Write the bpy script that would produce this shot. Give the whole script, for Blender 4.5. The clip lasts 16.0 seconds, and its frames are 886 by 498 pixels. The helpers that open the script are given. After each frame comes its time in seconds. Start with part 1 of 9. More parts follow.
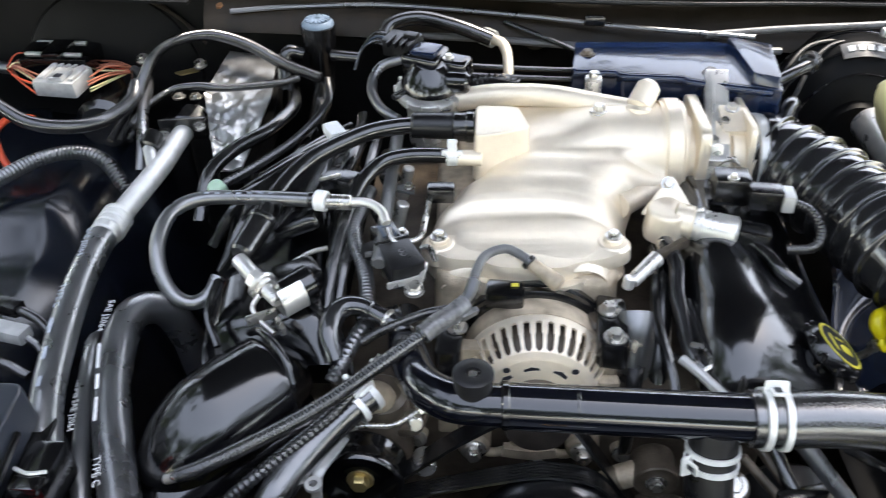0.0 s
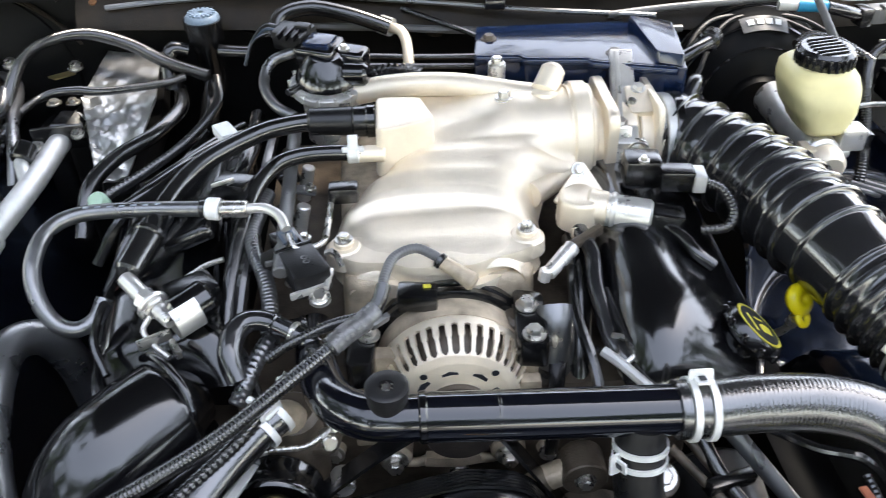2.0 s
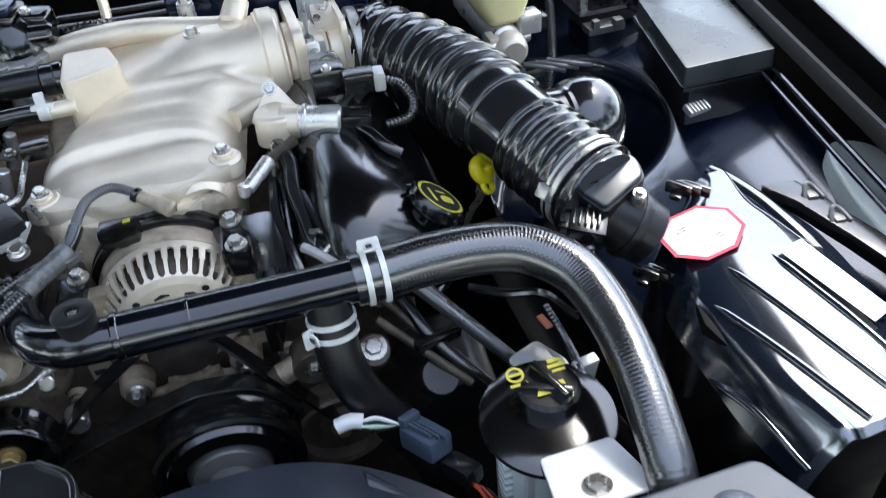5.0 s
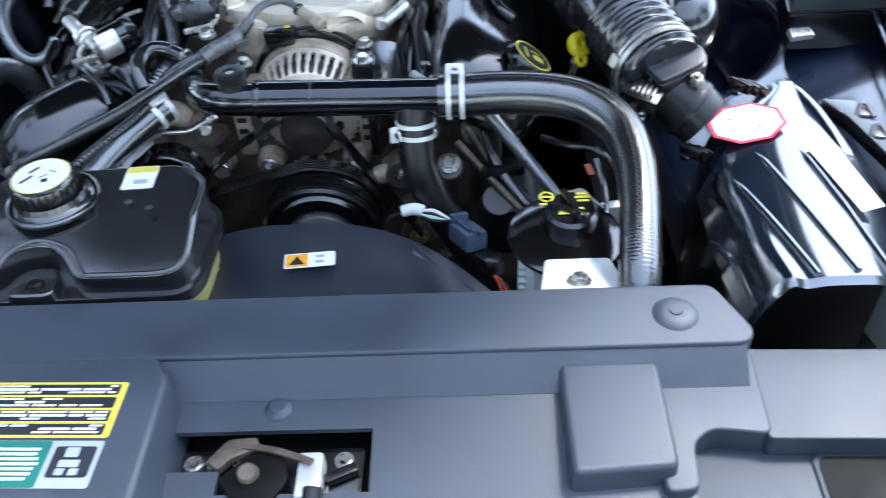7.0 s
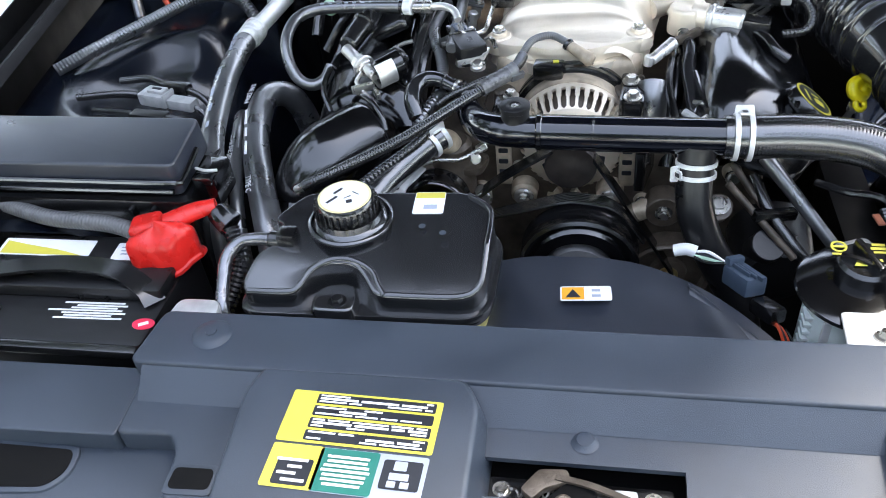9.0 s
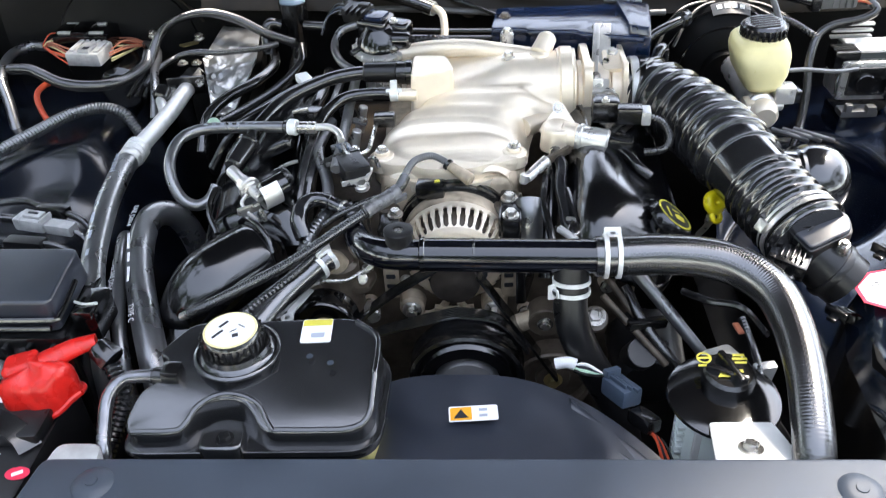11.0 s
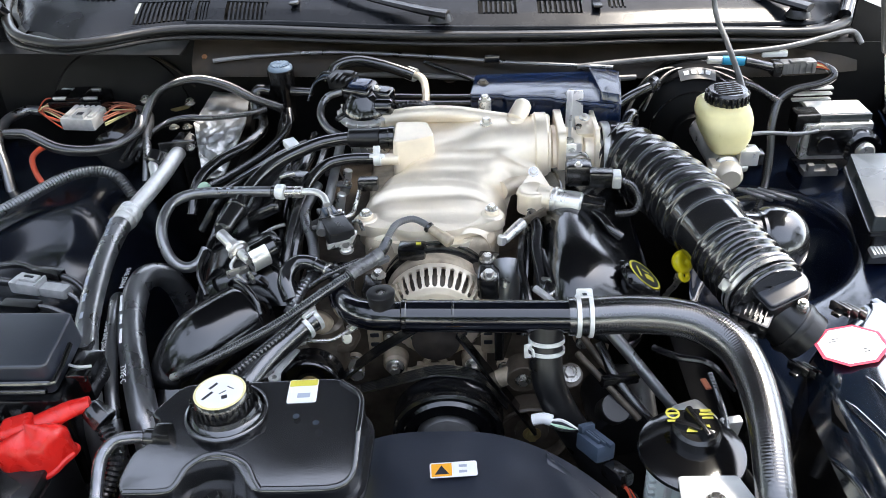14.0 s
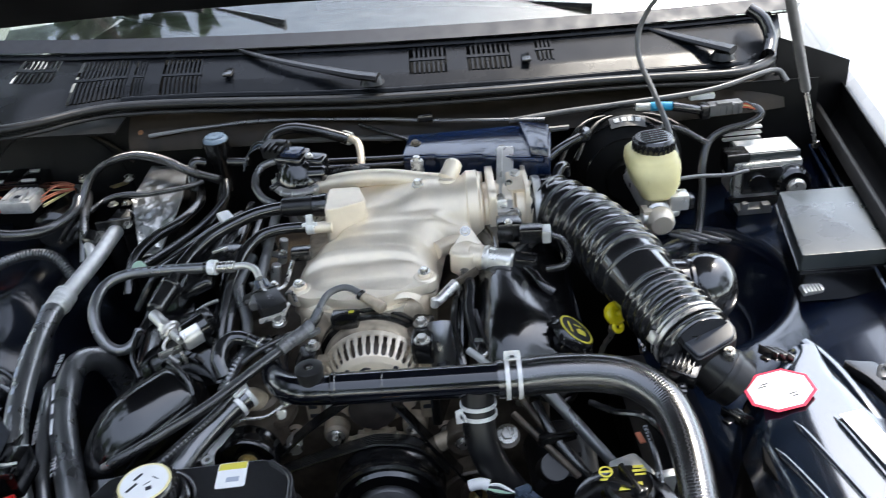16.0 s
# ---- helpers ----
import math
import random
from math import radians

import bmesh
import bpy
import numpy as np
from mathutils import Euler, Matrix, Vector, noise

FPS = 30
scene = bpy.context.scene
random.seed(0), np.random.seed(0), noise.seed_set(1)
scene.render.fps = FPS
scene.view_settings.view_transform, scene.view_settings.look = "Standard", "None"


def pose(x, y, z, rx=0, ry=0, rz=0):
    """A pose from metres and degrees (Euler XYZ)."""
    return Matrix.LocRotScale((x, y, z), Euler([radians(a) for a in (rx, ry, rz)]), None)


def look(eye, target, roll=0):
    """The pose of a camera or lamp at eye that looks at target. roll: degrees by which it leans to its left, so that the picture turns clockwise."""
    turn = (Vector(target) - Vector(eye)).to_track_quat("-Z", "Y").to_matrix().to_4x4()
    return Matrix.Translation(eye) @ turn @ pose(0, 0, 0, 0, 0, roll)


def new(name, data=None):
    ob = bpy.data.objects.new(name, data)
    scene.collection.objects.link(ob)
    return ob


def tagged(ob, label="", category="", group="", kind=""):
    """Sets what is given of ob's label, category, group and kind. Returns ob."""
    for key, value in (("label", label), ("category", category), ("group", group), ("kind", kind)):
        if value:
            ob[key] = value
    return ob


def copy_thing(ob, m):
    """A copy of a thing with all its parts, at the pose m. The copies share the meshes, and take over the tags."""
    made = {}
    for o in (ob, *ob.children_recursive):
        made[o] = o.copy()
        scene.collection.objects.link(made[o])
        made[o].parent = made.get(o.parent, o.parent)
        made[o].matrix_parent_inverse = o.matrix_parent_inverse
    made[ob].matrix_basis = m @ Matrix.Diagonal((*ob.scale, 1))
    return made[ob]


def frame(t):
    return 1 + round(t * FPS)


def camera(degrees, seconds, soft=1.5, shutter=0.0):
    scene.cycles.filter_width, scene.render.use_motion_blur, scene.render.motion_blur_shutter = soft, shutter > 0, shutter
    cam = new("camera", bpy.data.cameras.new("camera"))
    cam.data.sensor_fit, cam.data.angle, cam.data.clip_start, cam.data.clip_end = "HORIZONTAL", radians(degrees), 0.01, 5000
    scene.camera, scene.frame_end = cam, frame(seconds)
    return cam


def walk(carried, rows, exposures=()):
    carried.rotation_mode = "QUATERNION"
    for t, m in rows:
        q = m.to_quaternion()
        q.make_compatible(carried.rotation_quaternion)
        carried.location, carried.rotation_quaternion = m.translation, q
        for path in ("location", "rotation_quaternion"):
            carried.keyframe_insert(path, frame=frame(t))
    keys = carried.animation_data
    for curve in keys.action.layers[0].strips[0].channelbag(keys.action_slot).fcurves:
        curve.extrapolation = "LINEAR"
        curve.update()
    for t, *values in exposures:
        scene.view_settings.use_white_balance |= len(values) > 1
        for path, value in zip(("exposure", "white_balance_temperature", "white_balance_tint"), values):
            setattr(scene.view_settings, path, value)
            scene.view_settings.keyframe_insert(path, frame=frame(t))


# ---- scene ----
cam = camera(57.5, 16.0, soft=0.7, shutter=0.4)
PATH = [
    (0, (-0.044, 0.033, 1.489), (-0.15, 1.639, 0.301), -1.5),
    (0.5, (-0.085, 0.049, 1.494), (-0.262, 1.62, 0.268), -2.9),
    (1, (-0.081, 0.052, 1.49), (-0.237, 1.614, 0.25), -2.6),
    (1.5, (-0.06, 0.064, 1.486), (-0.093, 1.638, 0.253), -1.4),
    (2, (-0.031, 0.08, 1.468), (0.059, 1.669, 0.257), -1.0),
    (2.5, (0.017, 0.074, 1.475), (0.171, 1.66, 0.266), -1.5),
    (3, (0.066, 0.071, 1.478), (0.286, 1.653, 0.274), -2.4),
    (3.5, (0.101, 0.053, 1.485), (0.404, 1.63, 0.294), -3.2),
    (4, (0.122, 0.033, 1.485), (0.487, 1.591, 0.284), -4.1),
    (4.5, (0.131, 0.01, 1.458), (0.522, 1.529, 0.217), -5.4),
    (4.7, (0.131, -0.006, 1.445), (0.529, 1.493, 0.182), -5.5),
    (6.8, (0.248, -0.295, 1.449), (0.235, 1.171, 0.088), -3.5),
    (7, (0.228, -0.301, 1.449), (0.162, 1.171, 0.097), -3.6),
    (7.2, (0.209, -0.304, 1.449), (0.079, 1.172, 0.105), -4.3),
    (7.5, (0.162, -0.308, 1.447), (-0.031, 1.175, 0.12), -4.2),
    (8, (0.088, -0.315, 1.444), (-0.232, 1.17, 0.143), -6.1),
    (8.2, (0.063, -0.317, 1.45), (-0.317, 1.16, 0.156), -7.1),
    (10.3, (0.041, -0.299, 1.517), (-0.179, 1.248, 0.27), -5.1),
    (10.5, (0.052, -0.295, 1.527), (-0.13, 1.268, 0.293), -4.4),
    (11, (0.064, -0.287, 1.544), (-0.054, 1.327, 0.37), -3.3),
    (11.5, (0.067, -0.296, 1.565), (-0.033, 1.356, 0.441), -3.0),
    (12, (0.067, -0.304, 1.577), (-0.022, 1.353, 0.461), -2.8),
    (12.5, (0.069, -0.309, 1.586), (-0.015, 1.35, 0.472), -2.8),
    (13, (0.073, -0.311, 1.592), (-0.011, 1.351, 0.483), -2.8),
    (13.5, (0.076, -0.314, 1.594), (-0.008, 1.355, 0.495), -2.9),
    (14, (0.077, -0.315, 1.595), (-0.008, 1.361, 0.506), -3.0),
    (14.5, (0.081, -0.315, 1.598), (-0.013, 1.367, 0.52), -3.6),
    (15, (0.099, -0.316, 1.614), (-0.028, 1.372, 0.549), -4.9),
    (15.5, (0.123, -0.31, 1.623), (0.001, 1.397, 0.587), -5.8),
    (16, (0.163, -0.296, 1.626), (0.118, 1.428, 0.614), -5.9),
]
EXPOSURES = [(0.0, 2.92, 7200, 11), (2.0, 2.98, 7200, 11), (3.5, 2.84, 6900, 10), (4.0, 2.64, 6850, 10), (4.6, 2.33, 6600, 9), (6.0, 2.68, 6200, 9), (7.0, 2.74, 5900, 8), (8.0, 2.97, 6300, 9), (10.5, 2.92, 6950, 11), (12.5, 3.0, 7050, 11), (13.5, 2.88, 7000, 11), (14.5, 2.64, 6950, 10), (16.0, 2.32, 6800, 9)]
walk(cam, [(t, look(eye, target, roll)) for t, eye, target, roll in PATH], EXPOSURES)

# ---- daylight ----
SUN_ELEV, SUN_TURN = 61.0, 52.0          # degrees; turn is the compass angle from +y towards +x
world = bpy.data.worlds.new("sky")
scene.world = world
world.use_nodes = True
wn = world.node_tree.nodes
sky = wn.new("ShaderNodeTexSky")
sky.sky_type = "NISHITA"
sky.sun_disc = False
sky.sun_elevation = radians(SUN_ELEV)
sky.sun_rotation = radians(SUN_TURN)
sky.dust_density = 0.8
bg = wn["Background"]
haze = wn.new("ShaderNodeHueSaturation")      # a bright, hazy sky
haze.inputs["Saturation"].default_value = 0.62
world.node_tree.links.new(sky.outputs["Color"], haze.inputs["Color"])
world.node_tree.links.new(haze.outputs["Color"], bg.inputs["Color"])
bg.inputs["Strength"].default_value = 0.15
sun_data = bpy.data.lights.new("sun", "SUN")
sun_data.energy, sun_data.angle, sun_data.color = 0.8, radians(10), (1.0, 0.96, 0.90)
sun = new("sun", sun_data)
a, e = radians(SUN_TURN), radians(SUN_ELEV)
sun.matrix_world = look((6 * math.sin(a) * math.cos(e), 6 * math.cos(a) * math.cos(e), 6 * math.sin(e)), (0, 0, 0))


# ---- materials ----
def mat(name, base, rough=0.5, metal=0.0, coat=0.0, var=0.25, scale=30.0, bump=0.1, fine=400.0, dust=0.0, alpha=0.0, aniso=0.0, spec=0.5):
    """A worn surface: colour and gloss vary at two scales, with fine relief and a film of dust."""
    m = bpy.data.materials.new(name)
    m.use_nodes = True
    nt, b = m.node_tree, m.node_tree.nodes["Principled BSDF"]
    N, L = nt.nodes.new, nt.links.new
    tc = N("ShaderNodeTexCoord")
    n1 = N("ShaderNodeTexNoise")
    n1.inputs["Scale"].default_value, n1.inputs["Detail"].default_value = scale, 6
    n2 = N("ShaderNodeTexNoise")
    n2.inputs["Scale"].default_value, n2.inputs["Detail"].default_value = fine, 3
    for n in (n1, n2):
        L(tc.outputs["Object"], n.inputs["Vector"])
    ramp = N("ShaderNodeMapRange")
    ramp.inputs[1].default_value, ramp.inputs[2].default_value = 0.3, 0.7
    ramp.inputs[3].default_value, ramp.inputs[4].default_value = 1 - var, 1 + var
    L(n1.outputs["Fac"], ramp.inputs[0])
    hsv = N("ShaderNodeHueSaturation")
    hsv.inputs["Color"].default_value = (*base, 1)
    L(ramp.outputs[0], hsv.inputs["Value"])
    colour = hsv.outputs["Color"]
    if dust:
        n3 = N("ShaderNodeTexNoise")
        n3.inputs["Scale"].default_value, n3.inputs["Detail"].default_value = scale * 0.4 + 6, 8
        L(tc.outputs["Object"], n3.inputs["Vector"])
        r3 = N("ShaderNodeMapRange")
        r3.inputs[1].default_value, r3.inputs[2].default_value, r3.inputs[4].default_value = 0.45, 0.75, dust
        L(n3.outputs["Fac"], r3.inputs[0])
        mix = N("ShaderNodeMixRGB")
        mix.inputs[2].default_value = (0.30, 0.26, 0.20, 1)
        L(r3.outputs[0], mix.inputs[0])
        L(colour, mix.inputs[1])
        colour = mix.outputs[0]
    L(colour, b.inputs["Base Color"])
    rr = N("ShaderNodeMapRange")
    rr.inputs[1].default_value, rr.inputs[2].default_value = 0.25, 0.75
    rr.inputs[3].default_value, rr.inputs[4].default_value = max(0.02, rough * 0.75), min(1, rough * 1.3)
    L(n1.outputs["Fac"], rr.inputs[0])
    L(rr.outputs[0], b.inputs["Roughness"])
    b.inputs["Metallic"].default_value = metal
    b.inputs["Coat Weight"].default_value = coat
    b.inputs["Coat Roughness"].default_value = 0.06
    b.inputs["Specular IOR Level"].default_value = min(1.0, spec)
    if spec > 1:
        b.inputs["IOR"].default_value = 0.5 + spec      # glossier than plain plastic
    if bump:
        bp = N("ShaderNodeBump")
        bp.inputs["Strength"].default_value, bp.inputs["Distance"].default_value = bump, 0.0012
        L(n2.outputs["Fac"], bp.inputs["Height"])
        L(bp.outputs[0], b.inputs["Normal"])
    return m


M = dict(
    plastic=mat("black_plastic", (0.0045, 0.0045, 0.005), 0.20, var=0.3, bump=0.08, dust=0.006, spec=1.0),
    satin=mat("satin_black_plastic", (0.007, 0.007, 0.0078), 0.33, var=0.3, bump=0.12, dust=0.008),
    gloss=mat("gloss_black_plastic", (0.003, 0.003, 0.0035), 0.13, coat=0.1, var=0.3, bump=0.04, scale=18, dust=0.003, spec=1.0),
    lid=mat("polished_black_lid_plastic", (0.003, 0.007, 0.015), 0.14, coat=0.6, var=0.3, bump=0.01, scale=12, dust=0.003, spec=1.45),
    shroud=mat("blue_grey_moulded_plastic", (0.014, 0.018, 0.028), 0.34, var=0.2, bump=0.08, scale=16, dust=0.02, spec=0.9),
    tank=mat("grey_black_tank_lid_plastic", (0.016, 0.0165, 0.018), 0.17, coat=0.2, var=0.2, bump=0.05, scale=20, dust=0.012, spec=1.15),
    wing=mat("dusty_blue_black_wing_paint", (0.003, 0.0048, 0.009), 0.20, coat=0.1, var=0.25, bump=0.04, scale=9, dust=0.003, spec=0.6),
    duct=mat("moulded_duct_rubber", (0.014, 0.0142, 0.0155), 0.15, coat=0.6, var=0.3, bump=0.04, scale=24, dust=0.006, spec=1.0),
    rust=mat("rusty_pulley_steel", (0.050, 0.041, 0.037), 0.42, metal=0.3, var=0.3, bump=0.2, scale=50, dust=0.05),
    tube=mat("dull_grey_tube", (0.10, 0.10, 0.10), 0.35, var=0.2, bump=0.05, scale=40, spec=0.8),
    paint=mat("dark_blue_black_paint", (0.003, 0.0065, 0.017), 0.16, coat=0.6, var=0.3, bump=0.02, scale=9, dust=0.003, spec=1.1),
    navy=mat("navy_paint", (0.0035, 0.0115, 0.038), 0.16, coat=0.4, var=0.12, bump=0.04, scale=12, dust=0.006),
    rubber=mat("black_rubber", (0.007, 0.007, 0.0072), 0.20, coat=0.35, var=0.3, bump=0.10, dust=0.006, spec=1.0),
    hose=mat("grey_black_hose_rubber", (0.032, 0.0335, 0.036), 0.30, coat=0.4, var=0.25, bump=0.12, dust=0.015, spec=1.4),
    loom=mat("corrugated_loom_plastic", (0.012, 0.012, 0.013), 0.22, coat=0.5, var=0.3, bump=0.06, dust=0.012, spec=1.0),
    cast=mat("cast_aluminium", (0.87, 0.765, 0.615), 0.42, metal=0.55, var=0.08, bump=0.35, fine=900, scale=25, dust=0.07),
    bright=mat("machined_aluminium", (0.75, 0.73, 0.69), 0.3, metal=0.7, var=0.12, bump=0.15, scale=40),
    dirty=mat("stained_cast_aluminium", (0.48, 0.395, 0.29), 0.5, metal=0.25, var=0.4, bump=0.5, scale=45, dust=0.3),
    grime=mat("oily_dark_casting", (0.095, 0.075, 0.056), 0.38, metal=0.2, var=0.5, bump=0.5, scale=40, dust=0.06),
    steel=mat("zinc_plated_steel", (0.56, 0.54, 0.50), 0.28, metal=0.9, var=0.2, bump=0.1, scale=60),
    whitesteel=mat("pale_coated_clamp_steel", (0.74, 0.74, 0.72), 0.4, metal=0.3, var=0.12, bump=0.1, scale=60),
    brass=mat("yellow_zinc_steel", (0.55, 0.43, 0.2), 0.35, metal=0.8, var=0.25, bump=0.1, scale=60),
    pipe=mat("dull_aluminium_pipe", (0.6, 0.6, 0.58), 0.42, metal=0.5, var=0.15, bump=0.12, scale=50),
    grey=mat("grained_grey_plastic", (0.033, 0.043, 0.059), 0.42, var=0.18, bump=0.3, fine=1400, scale=10, dust=0.0, spec=0.6),
    cowl=mat("weathered_cowl_plastic", (0.006, 0.007, 0.009), 0.24, var=0.3, bump=0.05, fine=900, scale=14, dust=0.004, spec=0.16),
    seal=mat("rubber_seal", (0.006, 0.006, 0.006), 0.34, var=0.2, bump=0.12, dust=0.02),
    # dark metal, also on sheets that stand in for shade inside openings
    dark=mat("dark_sheet_metal_and_recess_shade", (0.003, 0.003, 0.0032), 0.55, var=0.4, bump=0.1, scale=14, dust=0.006, spec=0.15),
    brown=mat("sound_deadening_board", (0.022, 0.0165, 0.011), 0.42, var=0.35, bump=0.3, scale=20, dust=0.010, spec=0.2),
    white=mat("white_car_paint", (0.80, 0.81, 0.82), 0.25, coat=0.6, var=0.03, bump=0.0, scale=6),
    paper=mat("white_label_paper", (0.80, 0.80, 0.79), 0.45, var=0.05, bump=0.05),
    natural=mat("natural_white_plastic", (0.74, 0.80, 0.76), 0.4, var=0.08, bump=0.08, scale=15),
    bracket=mat("white_painted_bracket", (0.72, 0.72, 0.69), 0.45, var=0.08, bump=0.1),
    cream=mat("aged_translucent_plastic", (0.80, 0.71, 0.37), 0.35, var=0.12, bump=0.06, scale=16),
    amber=mat("yellowed_tank_plastic", (0.42, 0.38, 0.14), 0.4, var=0.2, bump=0.06, scale=16),
    red=mat("red_rubber_boot", (0.62, 0.016, 0.012), 0.28, var=0.15, bump=0.2, scale=40),
    redink=mat("red_ink", (0.75, 0.03, 0.08), 0.5, var=0.05, bump=0.0),
    redwire=mat("red_wire_insulation", (0.50, 0.06, 0.02), 0.45, var=0.2, bump=0.0),
    pinkwire=mat("salmon_wire_insulation", (0.45, 0.15, 0.085), 0.5, var=0.25, bump=0.0),
    yellow=mat("yellow_plastic", (0.80, 0.66, 0.01), 0.4, var=0.1, bump=0.06, scale=40),
    yellowink=mat("yellow_ink", (0.66, 0.58, 0.07), 0.5, var=0.05, bump=0.0),
    orangeink=mat("orange_ink", (0.85, 0.38, 0.02), 0.5, var=0.05, bump=0.0),
    greenink=mat("green_ink", (0.012, 0.15, 0.115), 0.5, var=0.05, bump=0.0),
    greyink=mat("pale_grey_ink", (0.35, 0.38, 0.44), 0.5, var=0.05, bump=0.0),
    # black ink, also on plates that stand in for the shade in holes
    inkblack=mat("black_ink_and_hole_shade", (0.012, 0.014, 0.02), 0.5, var=0.1, bump=0.0),
    bluecap=mat("pale_blue_plastic", (0.13, 0.18, 0.24), 0.35, var=0.2, bump=0.05),
    green=mat("pale_green_plastic", (0.42, 0.60, 0.45), 0.45, var=0.1, bump=0.05),
    blue=mat("blue_tape", (0.01, 0.25, 0.45), 0.4, var=0.15, bump=0.2, scale=50),
    bluegrey=mat("blue_grey_connector", (0.05, 0.07, 0.10), 0.4, var=0.15, bump=0.1, scale=50),
    lidgrey=mat("dusty_grey_lid_plastic", (0.035, 0.042, 0.044), 0.30, var=0.15, bump=0.08, scale=14, dust=0.05, spec=0.6),
    steelpipe=mat("black_enamelled_pipe", (0.003, 0.0035, 0.006), 0.11, coat=0.3, var=0.2, bump=0.02, scale=20, spec=0.8),
    hoseblack=mat("woven_radiator_hose_rubber", (0.010, 0.0102, 0.011), 0.20, coat=0.3, var=0.2, bump=0.16, fine=700, scale=20, dust=0.006, spec=1.25),
    greytape=mat("grey_fabric_tape", (0.13, 0.13, 0.132), 0.28, metal=0.2, coat=0.3, var=0.35, bump=0.4, scale=70, fine=500, dust=0.1),
    gunmetal=mat("worn_gunmetal_tube", (0.22, 0.22, 0.23), 0.24, metal=0.85, var=0.25, bump=0.08, scale=60),
    whiteplug=mat("grubby_white_connector_plastic", (0.42, 0.42, 0.41), 0.35, var=0.2, bump=0.08, scale=60, dust=0.1),
    rustnut=mat("rusty_plated_nut", (0.24, 0.11, 0.045), 0.5, metal=0.4, var=0.3, bump=0.2, scale=60),
    leaf=mat("tree_leaves", (0.035, 0.065, 0.018), 0.55, var=0.4, bump=0.0, scale=2),
    bark=mat("tree_bark", (0.10, 0.075, 0.055), 0.85, var=0.3, bump=0.4, scale=8, fine=60),
    asphalt=mat("concrete", (0.42, 0.40, 0.36), 0.85, var=0.15, bump=0.6, scale=4, fine=300),
)


def foil_material():
    """Crinkled aluminium foil."""
    m = mat("crinkled_foil", (0.46, 0.46, 0.45), 0.34, metal=0.85, var=0.25, bump=0.0, dust=0.15)
    nt, b = m.node_tree, m.node_tree.nodes["Principled BSDF"]
    v = nt.nodes.new("ShaderNodeTexVoronoi")
    v.inputs["Scale"].default_value = 32
    n = nt.nodes.new("ShaderNodeTexNoise")
    n.inputs["Scale"].default_value, n.inputs["Detail"].default_value = 40, 3
    tc = nt.nodes.new("ShaderNodeTexCoord")
    add = nt.nodes.new("ShaderNodeMath")
    bp = nt.nodes.new("ShaderNodeBump")
    bp.inputs["Strength"].default_value, bp.inputs["Distance"].default_value = 0.15, 0.004
    for k in (v, n):
        nt.links.new(tc.outputs["Object"], k.inputs["Vector"])
    nt.links.new(v.outputs["Distance"], add.inputs[0])
    nt.links.new(n.outputs["Fac"], add.inputs[1])
    nt.links.new(add.outputs[0], bp.inputs["Height"])
    nt.links.new(bp.outputs[0], b.inputs["Normal"])
    return m


def glass_material():
    m = mat("windscreen_glass", (0.75, 0.85, 0.83), 0.02, var=0.0, bump=0.0)
    b = m.node_tree.nodes["Principled BSDF"]
    b.inputs["Transmission Weight"].default_value = 1.0
    b.inputs["IOR"].default_value = 1.85
    return m


M["foil"] = foil_material()
M["glass"] = glass_material()

# ---- building helpers ----
LOC = {}


def finish(name, bm, material, smooth, angle, origin):
    me = bpy.data.meshes.new(name)
    bmesh.ops.recalc_face_normals(bm, faces=bm.faces)
    bmesh.ops.translate(bm, verts=bm.verts, vec=-origin)
    bm.to_mesh(me)
    bm.free()
    me.materials.append(material if not isinstance(material, str) else M[material])
    if smooth:
        me.shade_smooth()
        me.set_sharp_from_angle(angle=radians(angle))
    return new(name, me)


def part(name, bm, material, parent, label="", smooth=True, angle=38):
    """One mesh object under a thing or under a part; bm is in world metres."""
    ob = finish(name, bm, material, smooth, angle, LOC[parent])
    ob.parent = parent
    LOC[ob] = LOC[parent].copy()
    if label:
        tagged(ob, label)
    return ob


def thing(name, base, label, category, group="", kind=""):
    """An Empty at a thing's base that parents its parts."""
    ob = new(name)
    ob.empty_display_size = 0.02
    ob.location = base
    LOC[ob] = Vector(base)
    return tagged(ob, label, category, group, kind)


def solid(name, bm, material, label, category, group="", kind="", smooth=True, angle=38):
    """A thing made of one mesh."""
    lo = [min(v.co[i] for v in bm.verts) for i in range(3)]
    hi = [max(v.co[i] for v in bm.verts) for i in range(3)]
    o = Vector(((lo[0] + hi[0]) / 2, (lo[1] + hi[1]) / 2, lo[2]))
    ob = finish(name, bm, material, smooth, angle, o)
    ob.location = o
    LOC[ob] = o
    return tagged(ob, label, category, group, kind)


def merge(*bms):
    out = bms[0]
    for b in bms[1:]:
        me = bpy.data.meshes.new("tmp")
        b.to_mesh(me)
        b.free()
        out.from_mesh(me)
        bpy.data.meshes.remove(me)
    return out


def bevelled(bm, w, seg=2, angle=30):
    if w > 0:
        edges = [e for e in bm.edges if len(e.link_faces) == 2 and e.calc_face_angle(0) > radians(angle)]
        bmesh.ops.bevel(bm, geom=edges, offset=w, segments=seg, profile=0.6, affect="EDGES", clamp_overlap=True)
    return bm


def box(c, s, bev=0.002, turn=(0, 0, 0), seg=2, taper=1.0):
    bm = bmesh.new()
    bmesh.ops.create_cube(bm, size=1)
    for v in bm.verts:
        k = taper if v.co.z > 0 else 1.0
        v.co = Vector((v.co.x * s[0] * k, v.co.y * s[1] * k, v.co.z * s[2]))
    bevelled(bm, bev, seg)
    bm.transform(pose(*c, *turn))
    return bm


